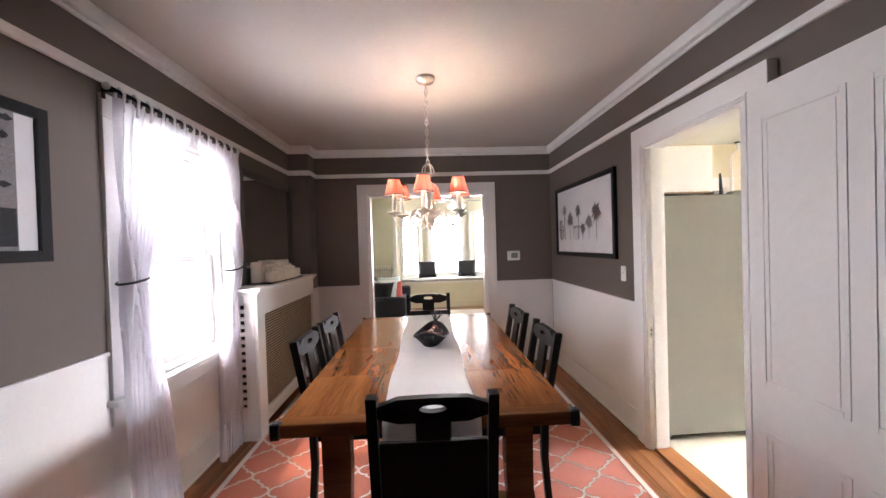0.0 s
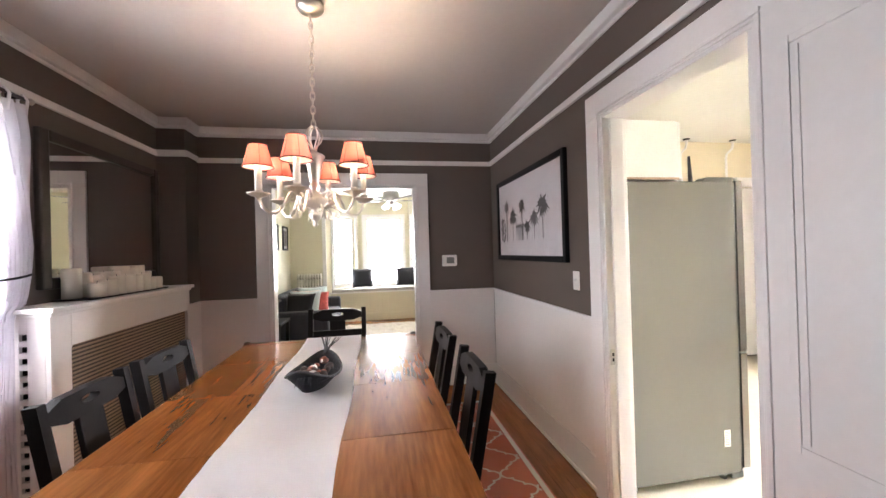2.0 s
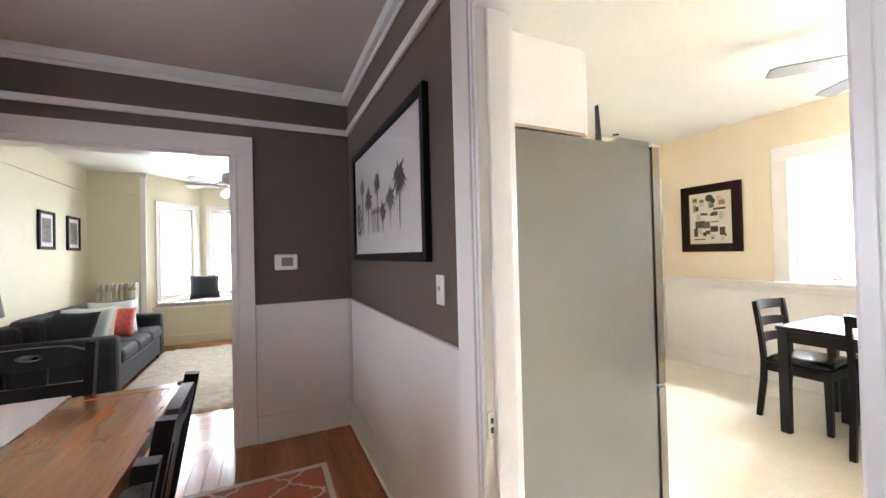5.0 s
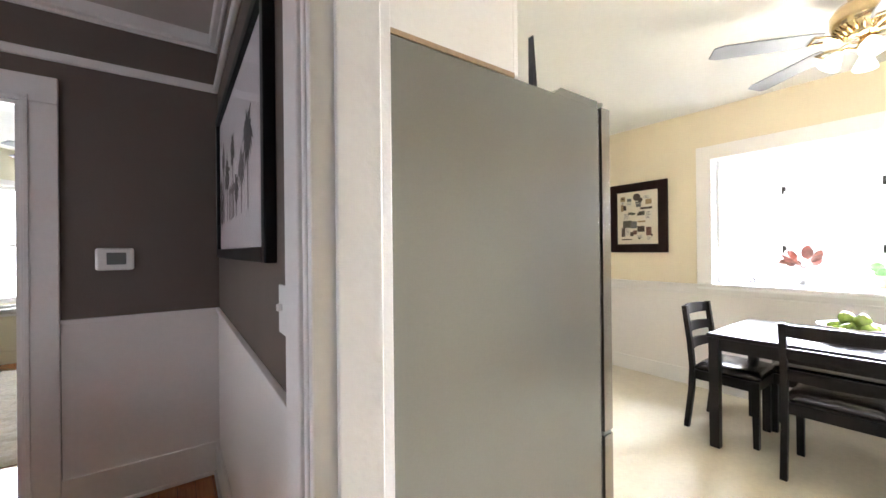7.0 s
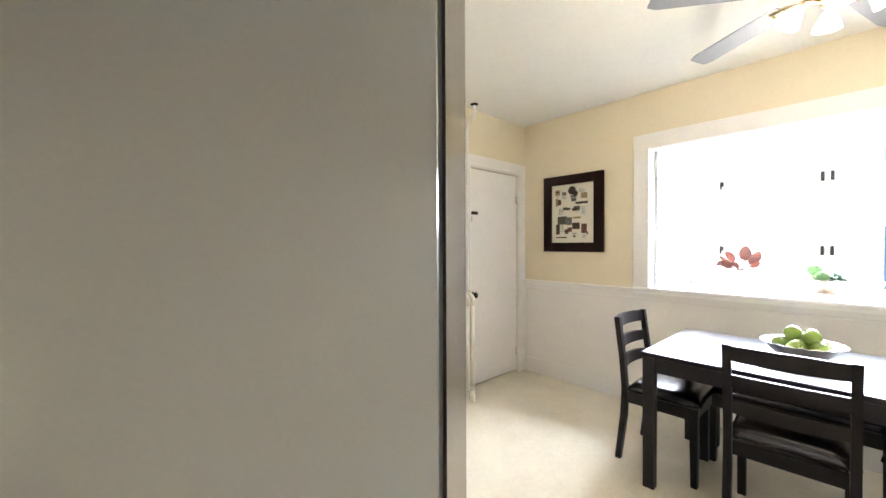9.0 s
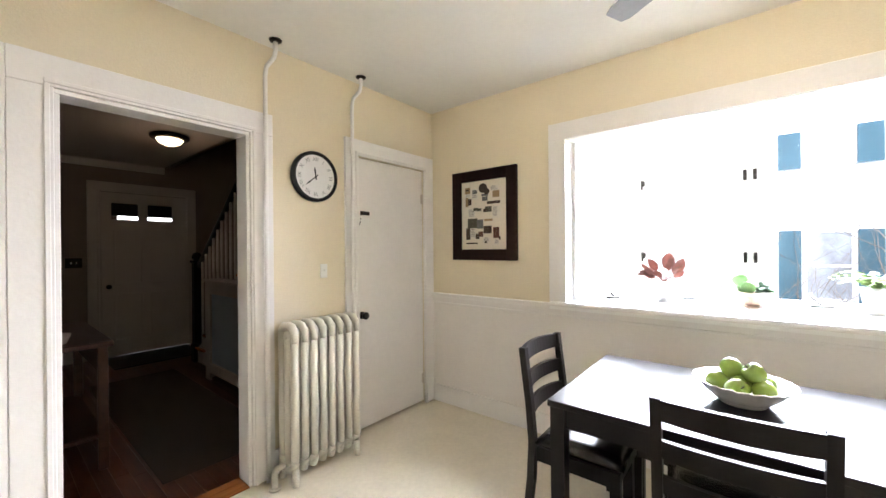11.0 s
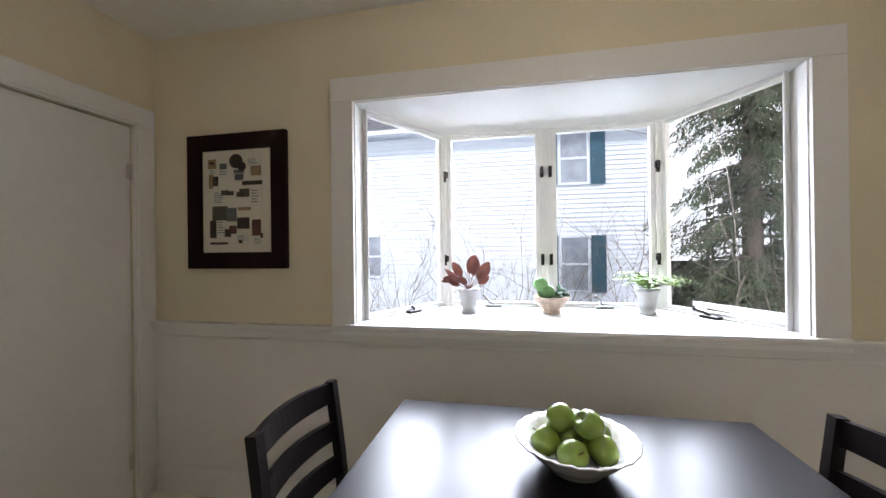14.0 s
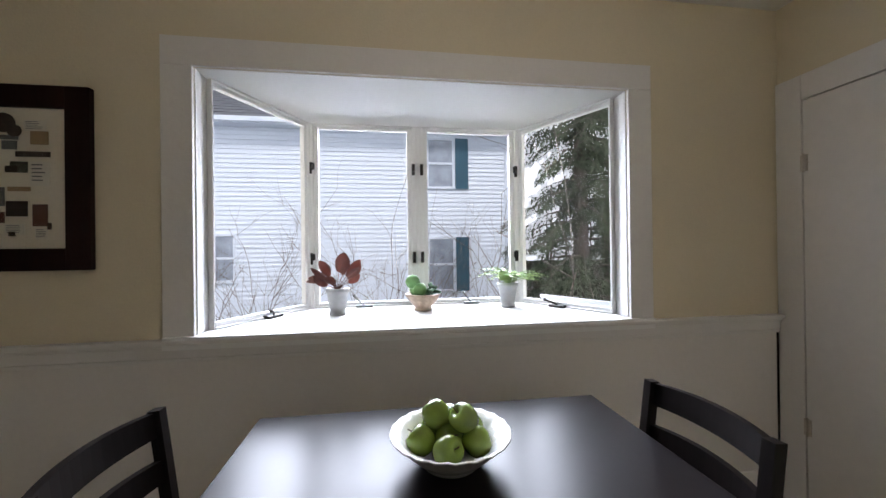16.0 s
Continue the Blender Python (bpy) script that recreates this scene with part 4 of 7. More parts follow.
# mirror over the radiator cover
mir = thing("wall_mirror", pose(DX0 + 0.001, 4.255, 1.665, 0, 0, 90), "large wall mirror in a dark brown wooden frame", "mirror")
FRAMEBR = paint("dark_bronze_frame", (0.05, 0.038, 0.03), 0.3, 0.2, 60, 0.2)
mw, mh = 0.57, 0.45
for a in ((-mw, -0.04, -mh, -mw + 0.065, 0, mh), (mw - 0.065, -0.04, -mh, mw, 0, mh), (-mw + 0.0655, -0.04, mh - 0.065, mw - 0.0655, 0, mh), (-mw + 0.0655, -0.04, -mh, mw - 0.0655, 0, -mh + 0.065)):
    part("frame", boxes(a, bevel=0.010), FRAMEBR, mir)
MIRROR = paint("silvered_glass", (0.86, 0.87, 0.86), 0.02, 1.0, 3, 0.01, 0)
part("glass", boxes((-mw + 0.06, -0.022, -mh + 0.06, mw - 0.06, -0.012, mh - 0.06), bevel=0.004), MIRROR, mir, "silvered mirror glass")


def radiator_cover():
    c = thing("radiator_cover", pose(0, 0, 0), "white wooden radiator cover with a woven metal grille", "radiator cover")
    X0, X1, Y0, Y1, Z = DX0 + 0.028, -0.375, 3.445, 4.842, 1.118
    bm = boxes((X1 - 0.022, Y0, 0, X1, Y0 + 0.13, Z), (X1 - 0.022, Y1 - 0.04, 0, X1, Y1, Z), (X1 - 0.022, Y0 + 0.1305, 0.93, X1, Y1 - 0.0405, Z), (X1 - 0.022, Y0 + 0.1305, 0.10, X1, Y1 - 0.0405, 0.20), bevel=0.003)
    for cy, s in ((Y0 + 0.1305, 1), (Y1 - 0.0405, -1)):
        prism(bm, [(cy, 0.9545), (cy + s * 0.04, 0.9545), (cy + s * 0.012, 0.942), (cy, 0.915)], -0.020, "x", X1 - 0.001)
    part("front_frame", bm, WHITE, c)
    u, v = X0 + 0.085, X0 + 0.118
    side = boxes((X0, Y0, 0, u - 0.0005, Y0 + 0.02, Z), (v + 0.0005, Y0, 0, X1 - 0.0225, Y0 + 0.02, Z), (u, Y0, 0, v, Y0 + 0.02, 0.25), (u, Y0, 1.02, v, Y0 + 0.02, Z), bevel=0.002)
    for i in range(13):
        box(side, u, Y0, 0.275 + i * 0.057, v, Y0 + 0.02, 0.303 + i * 0.057, bevel=0.002)
    part("side_panel", side, WHITE, c, "white side panel with cut slots")
    part("side_panel", boxes((X0, Y1 - 0.02, 0, X1 - 0.0225, Y1, Z), bevel=0.002), WHITE, c)
    part("shelf", boxes((X0, Y0 - 0.03, Z + 0.0005, X1 + 0.035, Y1 + 0.012, Z + 0.026), (X0, Y0 - 0.012, Z - 0.02, X1 + 0.015, Y0 - 0.0005, Z), (X1 + 0.0005, Y0 - 0.012, Z - 0.02, X1 + 0.015, Y1, Z), bevel=0.005), WHITE, c)
    GR = paint("taupe_metal_grille", (0.33, 0.25, 0.18), 0.45, 0.2, 150, 0.1)
    # Backing coloured dark so the slat gaps carry painted shade.
    part("grille_backing", boxes((X1 - 0.030, Y0 + 0.05, 0.18, X1 - 0.026, Y1 - 0.03, 0.97)), paint("dark_taupe_gap_shade", (0.085, 0.066, 0.05), 0.7), c, "dark sheet that paints the shaded gaps between the grille slats")
    gb = bmesh.new()
    for i in range(35):
        zz = 0.20 + i * 0.0218
        box(gb, X1 - 0.0258, Y0 + 0.055, zz, X1 - 0.0235, Y1 - 0.035, zz + 0.011)
    part("grille", gb, GR, c, "woven taupe metal grille")
    # Black sheet puts the cover's inner shade behind the slots.
    part("grille_shadow", boxes((X0 + 0.02, Y0 + 0.03, 0.01, X0 + 0.03, Y1 - 0.03, 1.0)), BLACK, c, "black sheet for the shade inside the cover")
    return c


radiator_cover()
CANDLE = paint("ivory_wax", (0.84, 0.78, 0.67), 0.45, 0, 40, 0.05)
tray = solid("candle_tray", boxes((-0.59, 3.74, 1.1445, -0.385, 4.54, 1.154), bevel=0.004), BLACK, "long black tray on the radiator cover", "tray")
rc = random.Random(8)
for i in range(17):
    r, h = rc.uniform(0.042, 0.056), rc.choice((0.12, 0.135, 0.15, 0.165))
    y = 3.815 + 0.043 * i
    x = -0.435 if i % 2 else -0.535
    h = h * (0.7 if i % 2 else 1.05)
    cn = thing("pillar_candle", pose(x, y, 1.1542), "ivory pillar candle on the black tray", "candle", "candles on the tray")
    part("wax", lathe(bmesh.new(), [(r, 0), (r, h - 0.004), (r - 0.004, h), (r * 0.6, h - 0.004), (0.003, h - 0.006)], 18), CANDLE, cn)
    part("wick", cyl(bmesh.new(), (0, 0, h - 0.007), (0.001, 0.002, h + 0.008), 0.0012, seg=6), BLACK, cn)


# curtains
def curtain(name, edges, folds, label):
    """Cloth between a left and a right edge that change with height: rows of (z, y_left, y_right, x)."""
    bm = bmesh.new()
    rows = []
    nz, nu = 60, folds * 8
    for k in range(nz + 1):
        z = edges[0][0] + (edges[-1][0] - edges[0][0]) * k / nz
        zs = [e[0] for e in edges][::-1]
        yl, yr, xx = (float(np.interp(z, zs, [e[c] for e in edges][::-1])) for c in (1, 2, 3))
        wdt = yr - yl
        amp = min(0.035, 0.010 + 0.018 / max(wdt / 0.25, 0.5))
        rows.append([bm.verts.new((xx + amp * math.sin(2 * math.pi * folds * u / nu + 0.6 * math.sin(z * 2.2)) + 0.004 * math.sin(9 * z + u), yl + wdt * (u / nu) + 0.006 * math.sin(5 * z + u * 0.9), z)) for u in range(nu + 1)])
    for a, b in zip(rows, rows[1:]):
        for u in range(nu):
            bm.faces.new((a[u], a[u + 1], b[u + 1], b[u])).smooth = True
    c = thing(name, pose(0, 0, 0), label, "curtain", "curtains at the dining window")
    part("cloth", bm, SHEER, c)
    return c


CX = DX0 + 0.085
cl = curtain("curtain", [(2.165, 2.42, 3.04, CX), (2.0, 2.42, 2.90, CX), (1.7, 2.42, 2.76, CX), (1.45, 2.43, 2.62, CX), (1.30, 2.44, 2.55, CX), (1.15, 2.43, 2.59, CX), (0.7, 2.41, 2.67, CX + 0.01), (0.02, 2.39, 2.75, CX + 0.03)], 9, "sheer white tab-top curtain tied back at the window")
cr2 = curtain("curtain", [(2.165, 3.02, 3.56, CX), (2.0, 3.16, 3.57, CX), (1.7, 3.28, 3.56, CX), (1.45, 3.36, 3.54, CX), (1.30, 3.38, 3.52, CX), (1.17, 3.36, 3.50, CX), (1.12, 3.33, 3.43, CX), (0.7, 3.22, 3.425, CX + 0.01), (0.02, 3.14, 3.425, CX + 0.03)], 8, "sheer white tab-top curtain tied back at the window")
for c, ya, yb, tabs in ((cl, 2.49, 2.49, 7), (cr2, 3.45, 3.45, 6)):
    a0, a1 = (2.45, 2.99) if c is cl else (3.05, 3.53)
    for i in range(tabs):
        y = a0 + (a1 - a0) * i / (tabs - 1)
        part("tab", tube(bmesh.new(), [(CX - 0.012, y, 2.11), (CX - 0.022, y, 2.19), (CX, y, 2.222), (CX + 0.022, y, 2.19), (CX + 0.012, y, 2.11)], 0.0065, 6), CLOTH, c)
    hw = 0.085
    part("tieback", tube(bmesh.new(), [(CX + 0.05 * math.cos(a), ya + hw * math.sin(a), 1.30 + 0.012 * math.sin(a)) for a in [2 * math.pi * i / 24 for i in range(24)]], 0.006, 8, True), BLACK, c, "black cord tieback")
rod = thing("curtain_rod", pose(0, 0, 0), "black metal curtain rod with small finials above the window", "curtain rod")
part("rod", cyl(bmesh.new(), (CX, 2.39, 2.20), (CX, 3.56, 2.20), 0.009), BLACK, rod)
for y in (2.375, 3.575):
    part("finial", lathe(bmesh.new(), [(0.006, -0.012), (0.016, -0.006), (0.018, 0.004), (0.010, 0.014), (0.002, 0.018)], 14, m=pose(CX, y, 2.20, 90)), STEEL, rod)
for y in (2.43, 3.52):
    part("bracket", boxes((DX0 + 0.022, y - 0.008, 2.165, DX0 + 0.03, y + 0.008, 2.235), (DX0 + 0.0305, y - 0.005, 2.194, CX + 0.006, y + 0.005, 2.2045), bevel=0.001), BLACK, rod)

# thermostat, switch, strike plate, wall outlet
th = thing("thermostat", pose(1.945, DY1 - 0.0005, 1.270, 0, 0, 0), "white wall thermostat with a grey display", "thermostat")
part("case", boxes((-0.078, -0.026, -0.058, 0.078, 0, 0.058), bevel=0.012), PLASTIC, th)
part("display", boxes((-0.032, -0.0275, -0.028, 0.046, -0.0255, 0.034)), GREYPL, th, "grey display")


def switch_plate(m, label="white toggle light switch on the wall", outlet=False):
    s = thing("light_switch" if not outlet else "wall_outlet", m, label, "switch")
    part("plate", boxes((-0.036, -0.006, -0.058, 0.036, 0, 0.058), bevel=0.003), PLASTIC, s)
    if outlet:
        part("socket", boxes((-0.016, -0.008, 0.008, 0.016, -0.0055, 0.038), (-0.016, -0.008, -0.038, 0.016, -0.0055, -0.008), bevel=0.001), PLASTIC, s)
    else:
        part("toggle", boxes((-0.006, -0.018, -0.002, 0.006, -0.0062, 0.014), bevel=0.002), PLASTIC, s)
    return s


switch_plate(pose(DX1 - 0.0005, 3.425, 1.165, 0, 0, -90))
switch_plate(pose(DX1 - 0.0245, 4.15, 0.115, 0, 90, -90), "white wall outlet in the baseboard", True)
sp = thing("strike_plate", pose(2.392, KD[1] - 0.0187, 0.80, 0, 0, 0), "small worn metal strike plate in the door jamb", "strike plate")
part("plate", boxes((-0.016, -0.003, -0.04, 0.010, 0, 0.04), bevel=0.001), STEEL, sp)
part("latch_hole", boxes((-0.006, -0.0036, -0.022, 0.004, -0.0028, -0.004), (-0.006, -0.0036, 0.006, 0.004, -0.0028, 0.022)), BLACK, sp)


# chandelier
def chandelier():
    NICKEL = paint("polished_nickel", (0.74, 0.68, 0.60), 0.30, 1.0, 40, 0.08, 0)
    SHADE = bpy.data.materials.new("coral_fabric_shade")
    SHADE.use_nodes = True
    n, l = SHADE.node_tree.nodes, SHADE.node_tree.links
    n.remove(n["Principled BSDF"])
    tl, df, mx = n.new("ShaderNodeBsdfTranslucent"), n.new("ShaderNodeBsdfDiffuse"), n.new("ShaderNodeMixShader")
    tex = n.new("ShaderNodeTexNoise")
    tex.inputs["Scale"].default_value = 90
    rmp = n.new("ShaderNodeValToRGB")
    rmp.color_ramp.elements[0].color, rmp.color_ramp.elements[1].color = (0.68, 0.18, 0.15, 1), (0.78, 0.27, 0.23, 1)
    l.new(tex.outputs["Fac"], rmp.inputs["Fac"])
    for s in (tl, df):
        l.new(rmp.outputs[0], s.inputs["Color"])
    mx.inputs["Fac"].default_value = 0.45
    l.new(tl.outputs[0], mx.inputs[1])
    l.new(df.outputs[0], mx.inputs[2])
    l.new(mx.outputs[0], n["Material Output"].inputs["Surface"])
    LINING = sheer("white_shade_lining", (0.92, 0.88, 0.82), 0.3)
    TRIM = paint("dark_red_trim", (0.10, 0.022, 0.02), 0.7)
    BULB = glow("bulb_glow", (1.0, 0.72, 0.42), 9.0)
    CAN = paint("ivory_candle_sleeve", (0.80, 0.74, 0.64), 0.5)
    c = thing("chandelier", pose(0.925, 3.18, 0), "silver six-arm chandelier with coral fabric shades, lit", "chandelier")
    part("canopy", lathe(bmesh.new(), [(0.012, 2.520), (0.03, 2.525), (0.055, 2.543), (0.066, 2.560), (0.066, 2.574)], 28), NICKEL, c)
    ch = bmesh.new()
    z = 2.525
    k = 0
    while z > 1.985:
        ax = (1, 0) if k % 2 else (0, 1)
        tube(ch, [(ax[0] * 0.0105 * math.cos(a), ax[1] * 0.0105 * math.cos(a), z - 0.018 + 0.023 * math.sin(a)) for a in [2 * math.pi * i / 12 for i in range(12)]], 0.0030, 6, True)
        z -= 0.034
        k += 1
    part("chain", ch, NICKEL, c)
    for i in range(6):
        a = 2 * math.pi * i / 6
        part("top_loop", tube(bmesh.new(), [(math.cos(a) * r, math.sin(a) * r, zz) for r, zz in ((0.004, 1.985), (0.018, 1.980), (0.034, 1.962), (0.041, 1.935), (0.032, 1.908), (0.016, 1.892), (0.010, 1.870))], 0.0042, 6), NICKEL, c)
    part("column", lathe(bmesh.new(), [(0.004, 1.502), (0.011, 1.508), (0.012, 1.516), (0.007, 1.526), (0.020, 1.540), (0.031, 1.556), (0.028, 1.566), (0.012, 1.576), (0.034, 1.594), (0.058, 1.618), (0.061, 1.638), (0.048, 1.652), (0.026, 1.664), (0.020, 1.682), (0.029, 1.694), (0.019, 1.706), (0.024, 1.730), (0.042, 1.826), (0.050, 1.838), (0.050, 1.844), (0.040, 1.852), (0.014, 1.862), (0.010, 1.880)], 32), NICKEL, c)
    lt = bpy.data.lights.new("bulb_light", "POINT")
    lt.energy, lt.color, lt.shadow_soft_size = 3.4, (1.0, 0.80, 0.56), 0.02
    for i in range(6):
        R = 0.245
        arm = part("arm", tube(bmesh.new(), [(0.045, 0, 1.622), (0.062, 0, 1.655), (0.088, 0, 1.672), (0.115, 0, 1.660), (0.132, 0, 1.622), (0.150, 0, 1.582), (0.178, 0, 1.562), (0.207, 0, 1.566), (0.232, 0, 1.592), (R, 0, 1.632)], [0.008, 0.008, 0.008, 0.0075, 0.007, 0.007, 0.0065, 0.0065, 0.0065, 0.007], 10), NICKEL, c)
        arm.matrix_basis = pose(0, 0, 0, 0, 0, 60 * i + 22)
        part("scroll", tube(bmesh.new(), [(0.104 + 0.024 * (1 - k / 17) * math.cos(k * 0.6), 0, 1.632 + 0.024 * (1 - k / 17) * math.sin(k * 0.6)) for k in range(15)], 0.004, 6), NICKEL, arm)
        part("leaf_scroll", tube(bmesh.new(), [(0.030, 0.03, 1.592), (0.060, 0.045, 1.600), (0.090, 0.058, 1.582), (0.100, 0.062, 1.556), (0.088, 0.057, 1.540), (0.074, 0.050, 1.550), (0.078, 0.052, 1.564)], [0.006, 0.006, 0.0055, 0.005, 0.0045, 0.004, 0.003], 8), NICKEL, arm)
        part("drip_pan", lathe(bmesh.new(), [(0.006, 1.620), (0.012, 1.632), (0.030, 1.638), (0.048, 1.647), (0.051, 1.651), (0.030, 1.645), (0.015, 1.647), (0.018, 1.658), (0.014, 1.668)], 24, (R, 0, 0)), NICKEL, arm)
        part("candle_sleeve", cyl(bmesh.new(), (R, 0, 1.667), (R, 0, 1.787), 0.0145), CAN, arm, "ivory candle sleeve")
        part("bulb", lathe(bmesh.new(), [(0.006, 1.787), (0.013, 1.799), (0.016, 1.815), (0.011, 1.837), (0.002, 1.855)], 14, (R, 0, 0)), BULB, arm, "lit bulb").visible_shadow = False
        sh = bmesh.new()
        seg = 32
        r0 = [sh.verts.new((R + 0.065 * math.cos(t), 0.065 * math.sin(t), 1.766)) for t in [2 * math.pi * q / seg for q in range(seg)]]
        r1 = [sh.verts.new((R + 0.053 * math.cos(t), 0.053 * math.sin(t), 1.810)) for t in [2 * math.pi * q / seg for q in range(seg)]]
        r2 = [sh.verts.new((R + 0.038 * math.cos(t), 0.038 * math.sin(t), 1.868)) for t in [2 * math.pi * q / seg for q in range(seg)]]
        for u, v in ((r0, r1), (r1, r2)):
            for q in range(seg):
                sh.faces.new((u[q], u[(q + 1) % seg], v[(q + 1) % seg], v[q])).smooth = True
        s = part("shade", sh, SHADE, arm, "coral fabric shade")
        li = bmesh.new()
        la, lb = [[li.verts.new((R + rr * math.cos(t), rr * math.sin(t), zz)) for t in [2 * math.pi * q / seg for q in range(seg)]] for rr, zz in ((0.0635, 1.7665), (0.0365, 1.8675))]
        for q in range(seg):
            li.faces.new((la[q], la[(q + 1) % seg], lb[(q + 1) % seg], lb[q])).smooth = True
        part("lining", li, LINING, s, "white shade lining")
        for rr, zz, tt in ((0.0655, 1.767, 0.0028), (0.0385, 1.867, 0.0030)):
            part("shade_trim", tube(bmesh.new(), [(R + rr * math.cos(t), rr * math.sin(t), zz) for t in [2 * math.pi * q / 28 for q in range(28)]], tt, 6, True), TRIM, arm)
        seam = bmesh.new()
        for q in range(6):
            t = 2 * math.pi * (q + 0.5) / 6
            tube(seam, [(R + rr * math.cos(t), rr * math.sin(t), zz) for rr, zz in ((0.0654, 1.768), (0.0534, 1.810), (0.0386, 1.866))], 0.0011, 4)
        part("seam", seam, TRIM, s)
        lo = new("bulb_light", lt)
        lo.parent, lo.location = arm, (R, 0, 1.822)


chandelier()


# ---- kitchen things ----
FRIDGE = paint("grey_fridge_enamel", (0.195, 0.195, 0.18), 0.17, 0.45, 160, 0.04, 0, 3)
FRIDGEDOOR = paint("stainless_door", (0.33, 0.315, 0.30), 0.16, 1.0, 200, 0.04, 0)
GASKET = paint("dark_gasket", (0.04, 0.04, 0.04), 0.6)


def fridge():
    f = thing("refrigerator", pose(2.538, 3.14, 0), "tall grey steel refrigerator with a freezer drawer", "refrigerator")
    D, W, H = 0.715, 0.78, 1.725
    part("cabinet", boxes((0, 0, 0.045, D, W, H), bevel=0.006), FRIDGE, f)
    # Added black panel paints the deep shade between refrigerator and wall.
    part("gap_shade_panel", boxes((-0.027, 0.012, 0.05, -0.0005, W - 0.012, H - 0.012)), BLACK, f, "added black panel standing in for the deep shade behind the refrigerator")
    part("gasket", boxes((D + 0.0005, 0.008, 0.06, D + 0.012, W - 0.008, H - 0.006)), GASKET, f)
    def door(z0, z1, name):
        o = [(D + 0.0125, 0.0), (D + 0.056, 0.0), (D + 0.070, 0.02), (D + 0.135, 0.10), (D + 0.182, 0.19), (D + 0.214, 0.29), (D + 0.226, 0.39), (D + 0.226, 0.50), (D + 0.219, 0.59), (D + 0.192, 0.69), (D + 0.145, 0.76), (D + 0.10, W), (D + 0.0125, W)]
        return part(name, prism(bmesh.new(), o, z1 - z0, "z", z0), FRIDGEDOOR, f, "bowed stainless steel door")
    d1 = door(0.742, H + 0.004, "door")
    d2 = door(0.07, 0.728, "freezer_drawer")
    part("handle", tube(bmesh.new(), [(D + 0.220 + 0.055 * max(0.0, math.sin(math.pi * k / 26)) ** 0.6, 0.565, 1.68 - 0.87 * k / 26) for k in range(27)], 0.015, 14), STEEL, d1, "curved steel bar handle")
    part("handle", tube(bmesh.new(), [(D + 0.170, 0.17, 0.66), (D + 0.235, 0.19, 0.66), (D + 0.268, 0.40, 0.66), (D + 0.257, 0.60, 0.66), (D + 0.21, 0.62, 0.66)], 0.012, 10), STEEL, d2)
    part("hinge_cover", prism(bmesh.new(), [(D - 0.20, H + 0.0005), (D - 0.165, H + 0.026), (D + 0.01, H + 0.026), (D + 0.01, H + 0.0005)], 0.07, "y", 0.012), FRIDGE, f)
    part("hinge_pin", cyl(bmesh.new(), (D + 0.036, 0.028, H + 0.0045), (D + 0.036, 0.028, H + 0.026), 0.016), STEEL, f)
    part("hinge_pin", boxes((D + 0.014, 0.004, 0.729, D + 0.055, 0.05, 0.741), bevel=0.002), GREYPL, f)
    part("base_grille", boxes((D - 0.05, 0.02, 0.004, D + 0.03, W - 0.02, 0.042), bevel=0.004), GREYPL, f)
    for x in (0.05, D - 0.08):
        for y in (0.05, W - 0.05):
            part("foot", cyl(bmesh.new(), (x, y, 0), (x, y, 0.046), 0.02), GREYPL, f)
    lab = part("energy_label", boxes((D - 0.115, -0.0012, 0.205, D - 0.075, 0.0, 0.300)), PLASTIC, f, "small white paper label")
    part("label_text", boxes(*[(D - 0.110, -0.0018, 0.216 + 0.010 * i, D - 0.080 - 0.006 * (i % 3), -0.0011, 0.220 + 0.010 * i) for i in range(8)]), GREYPL, lab)


fridge()
cab = thing("wall_cabinet", pose(2.515, 3.165, 1.742), "white painted wall cabinet above the refrigerator", "cabinet")
part("body", boxes((0, 0, 0, 0.40, 0.66, 0.33), bevel=0.004), WHITE, cab)
part("bottom_edge", boxes((0, -0.004, -0.004, 0.40, 0.0, 0.008)), paint("bare_pine_edge", (0.36, 0.25, 0.15), 0.6, 0, 90, 0.2), cab, "bare wood lower edge")
for y0 in (0.0, 0.333):
    dd = part("door", boxes((0.4005, y0 + 0.002, 0.004, 0.42, y0 + 0.327, 0.326), bevel=0.004), WHITE, cab)
    part("knob", lathe(bmesh.new(), [(0.010, 0), (0.006, 0.01), (0.013, 0.022), (0.002, 0.028)], 14, m=pose(0.4205, y0 + (0.29 if y0 == 0 else 0.04), 0.06, 0, 90)), BRASS, dd)
tr = solid("serving_tray", prism(bmesh.new(), [(0, 0), (0.018, 0), (0.004, 0.15), (0.001, 0.15)], 0.016, "y", 0.0), BLACK, "black tray leaning on top of the refrigerator", "tray")
tr.matrix_basis = pose(2.994, 3.17, 1.7262)


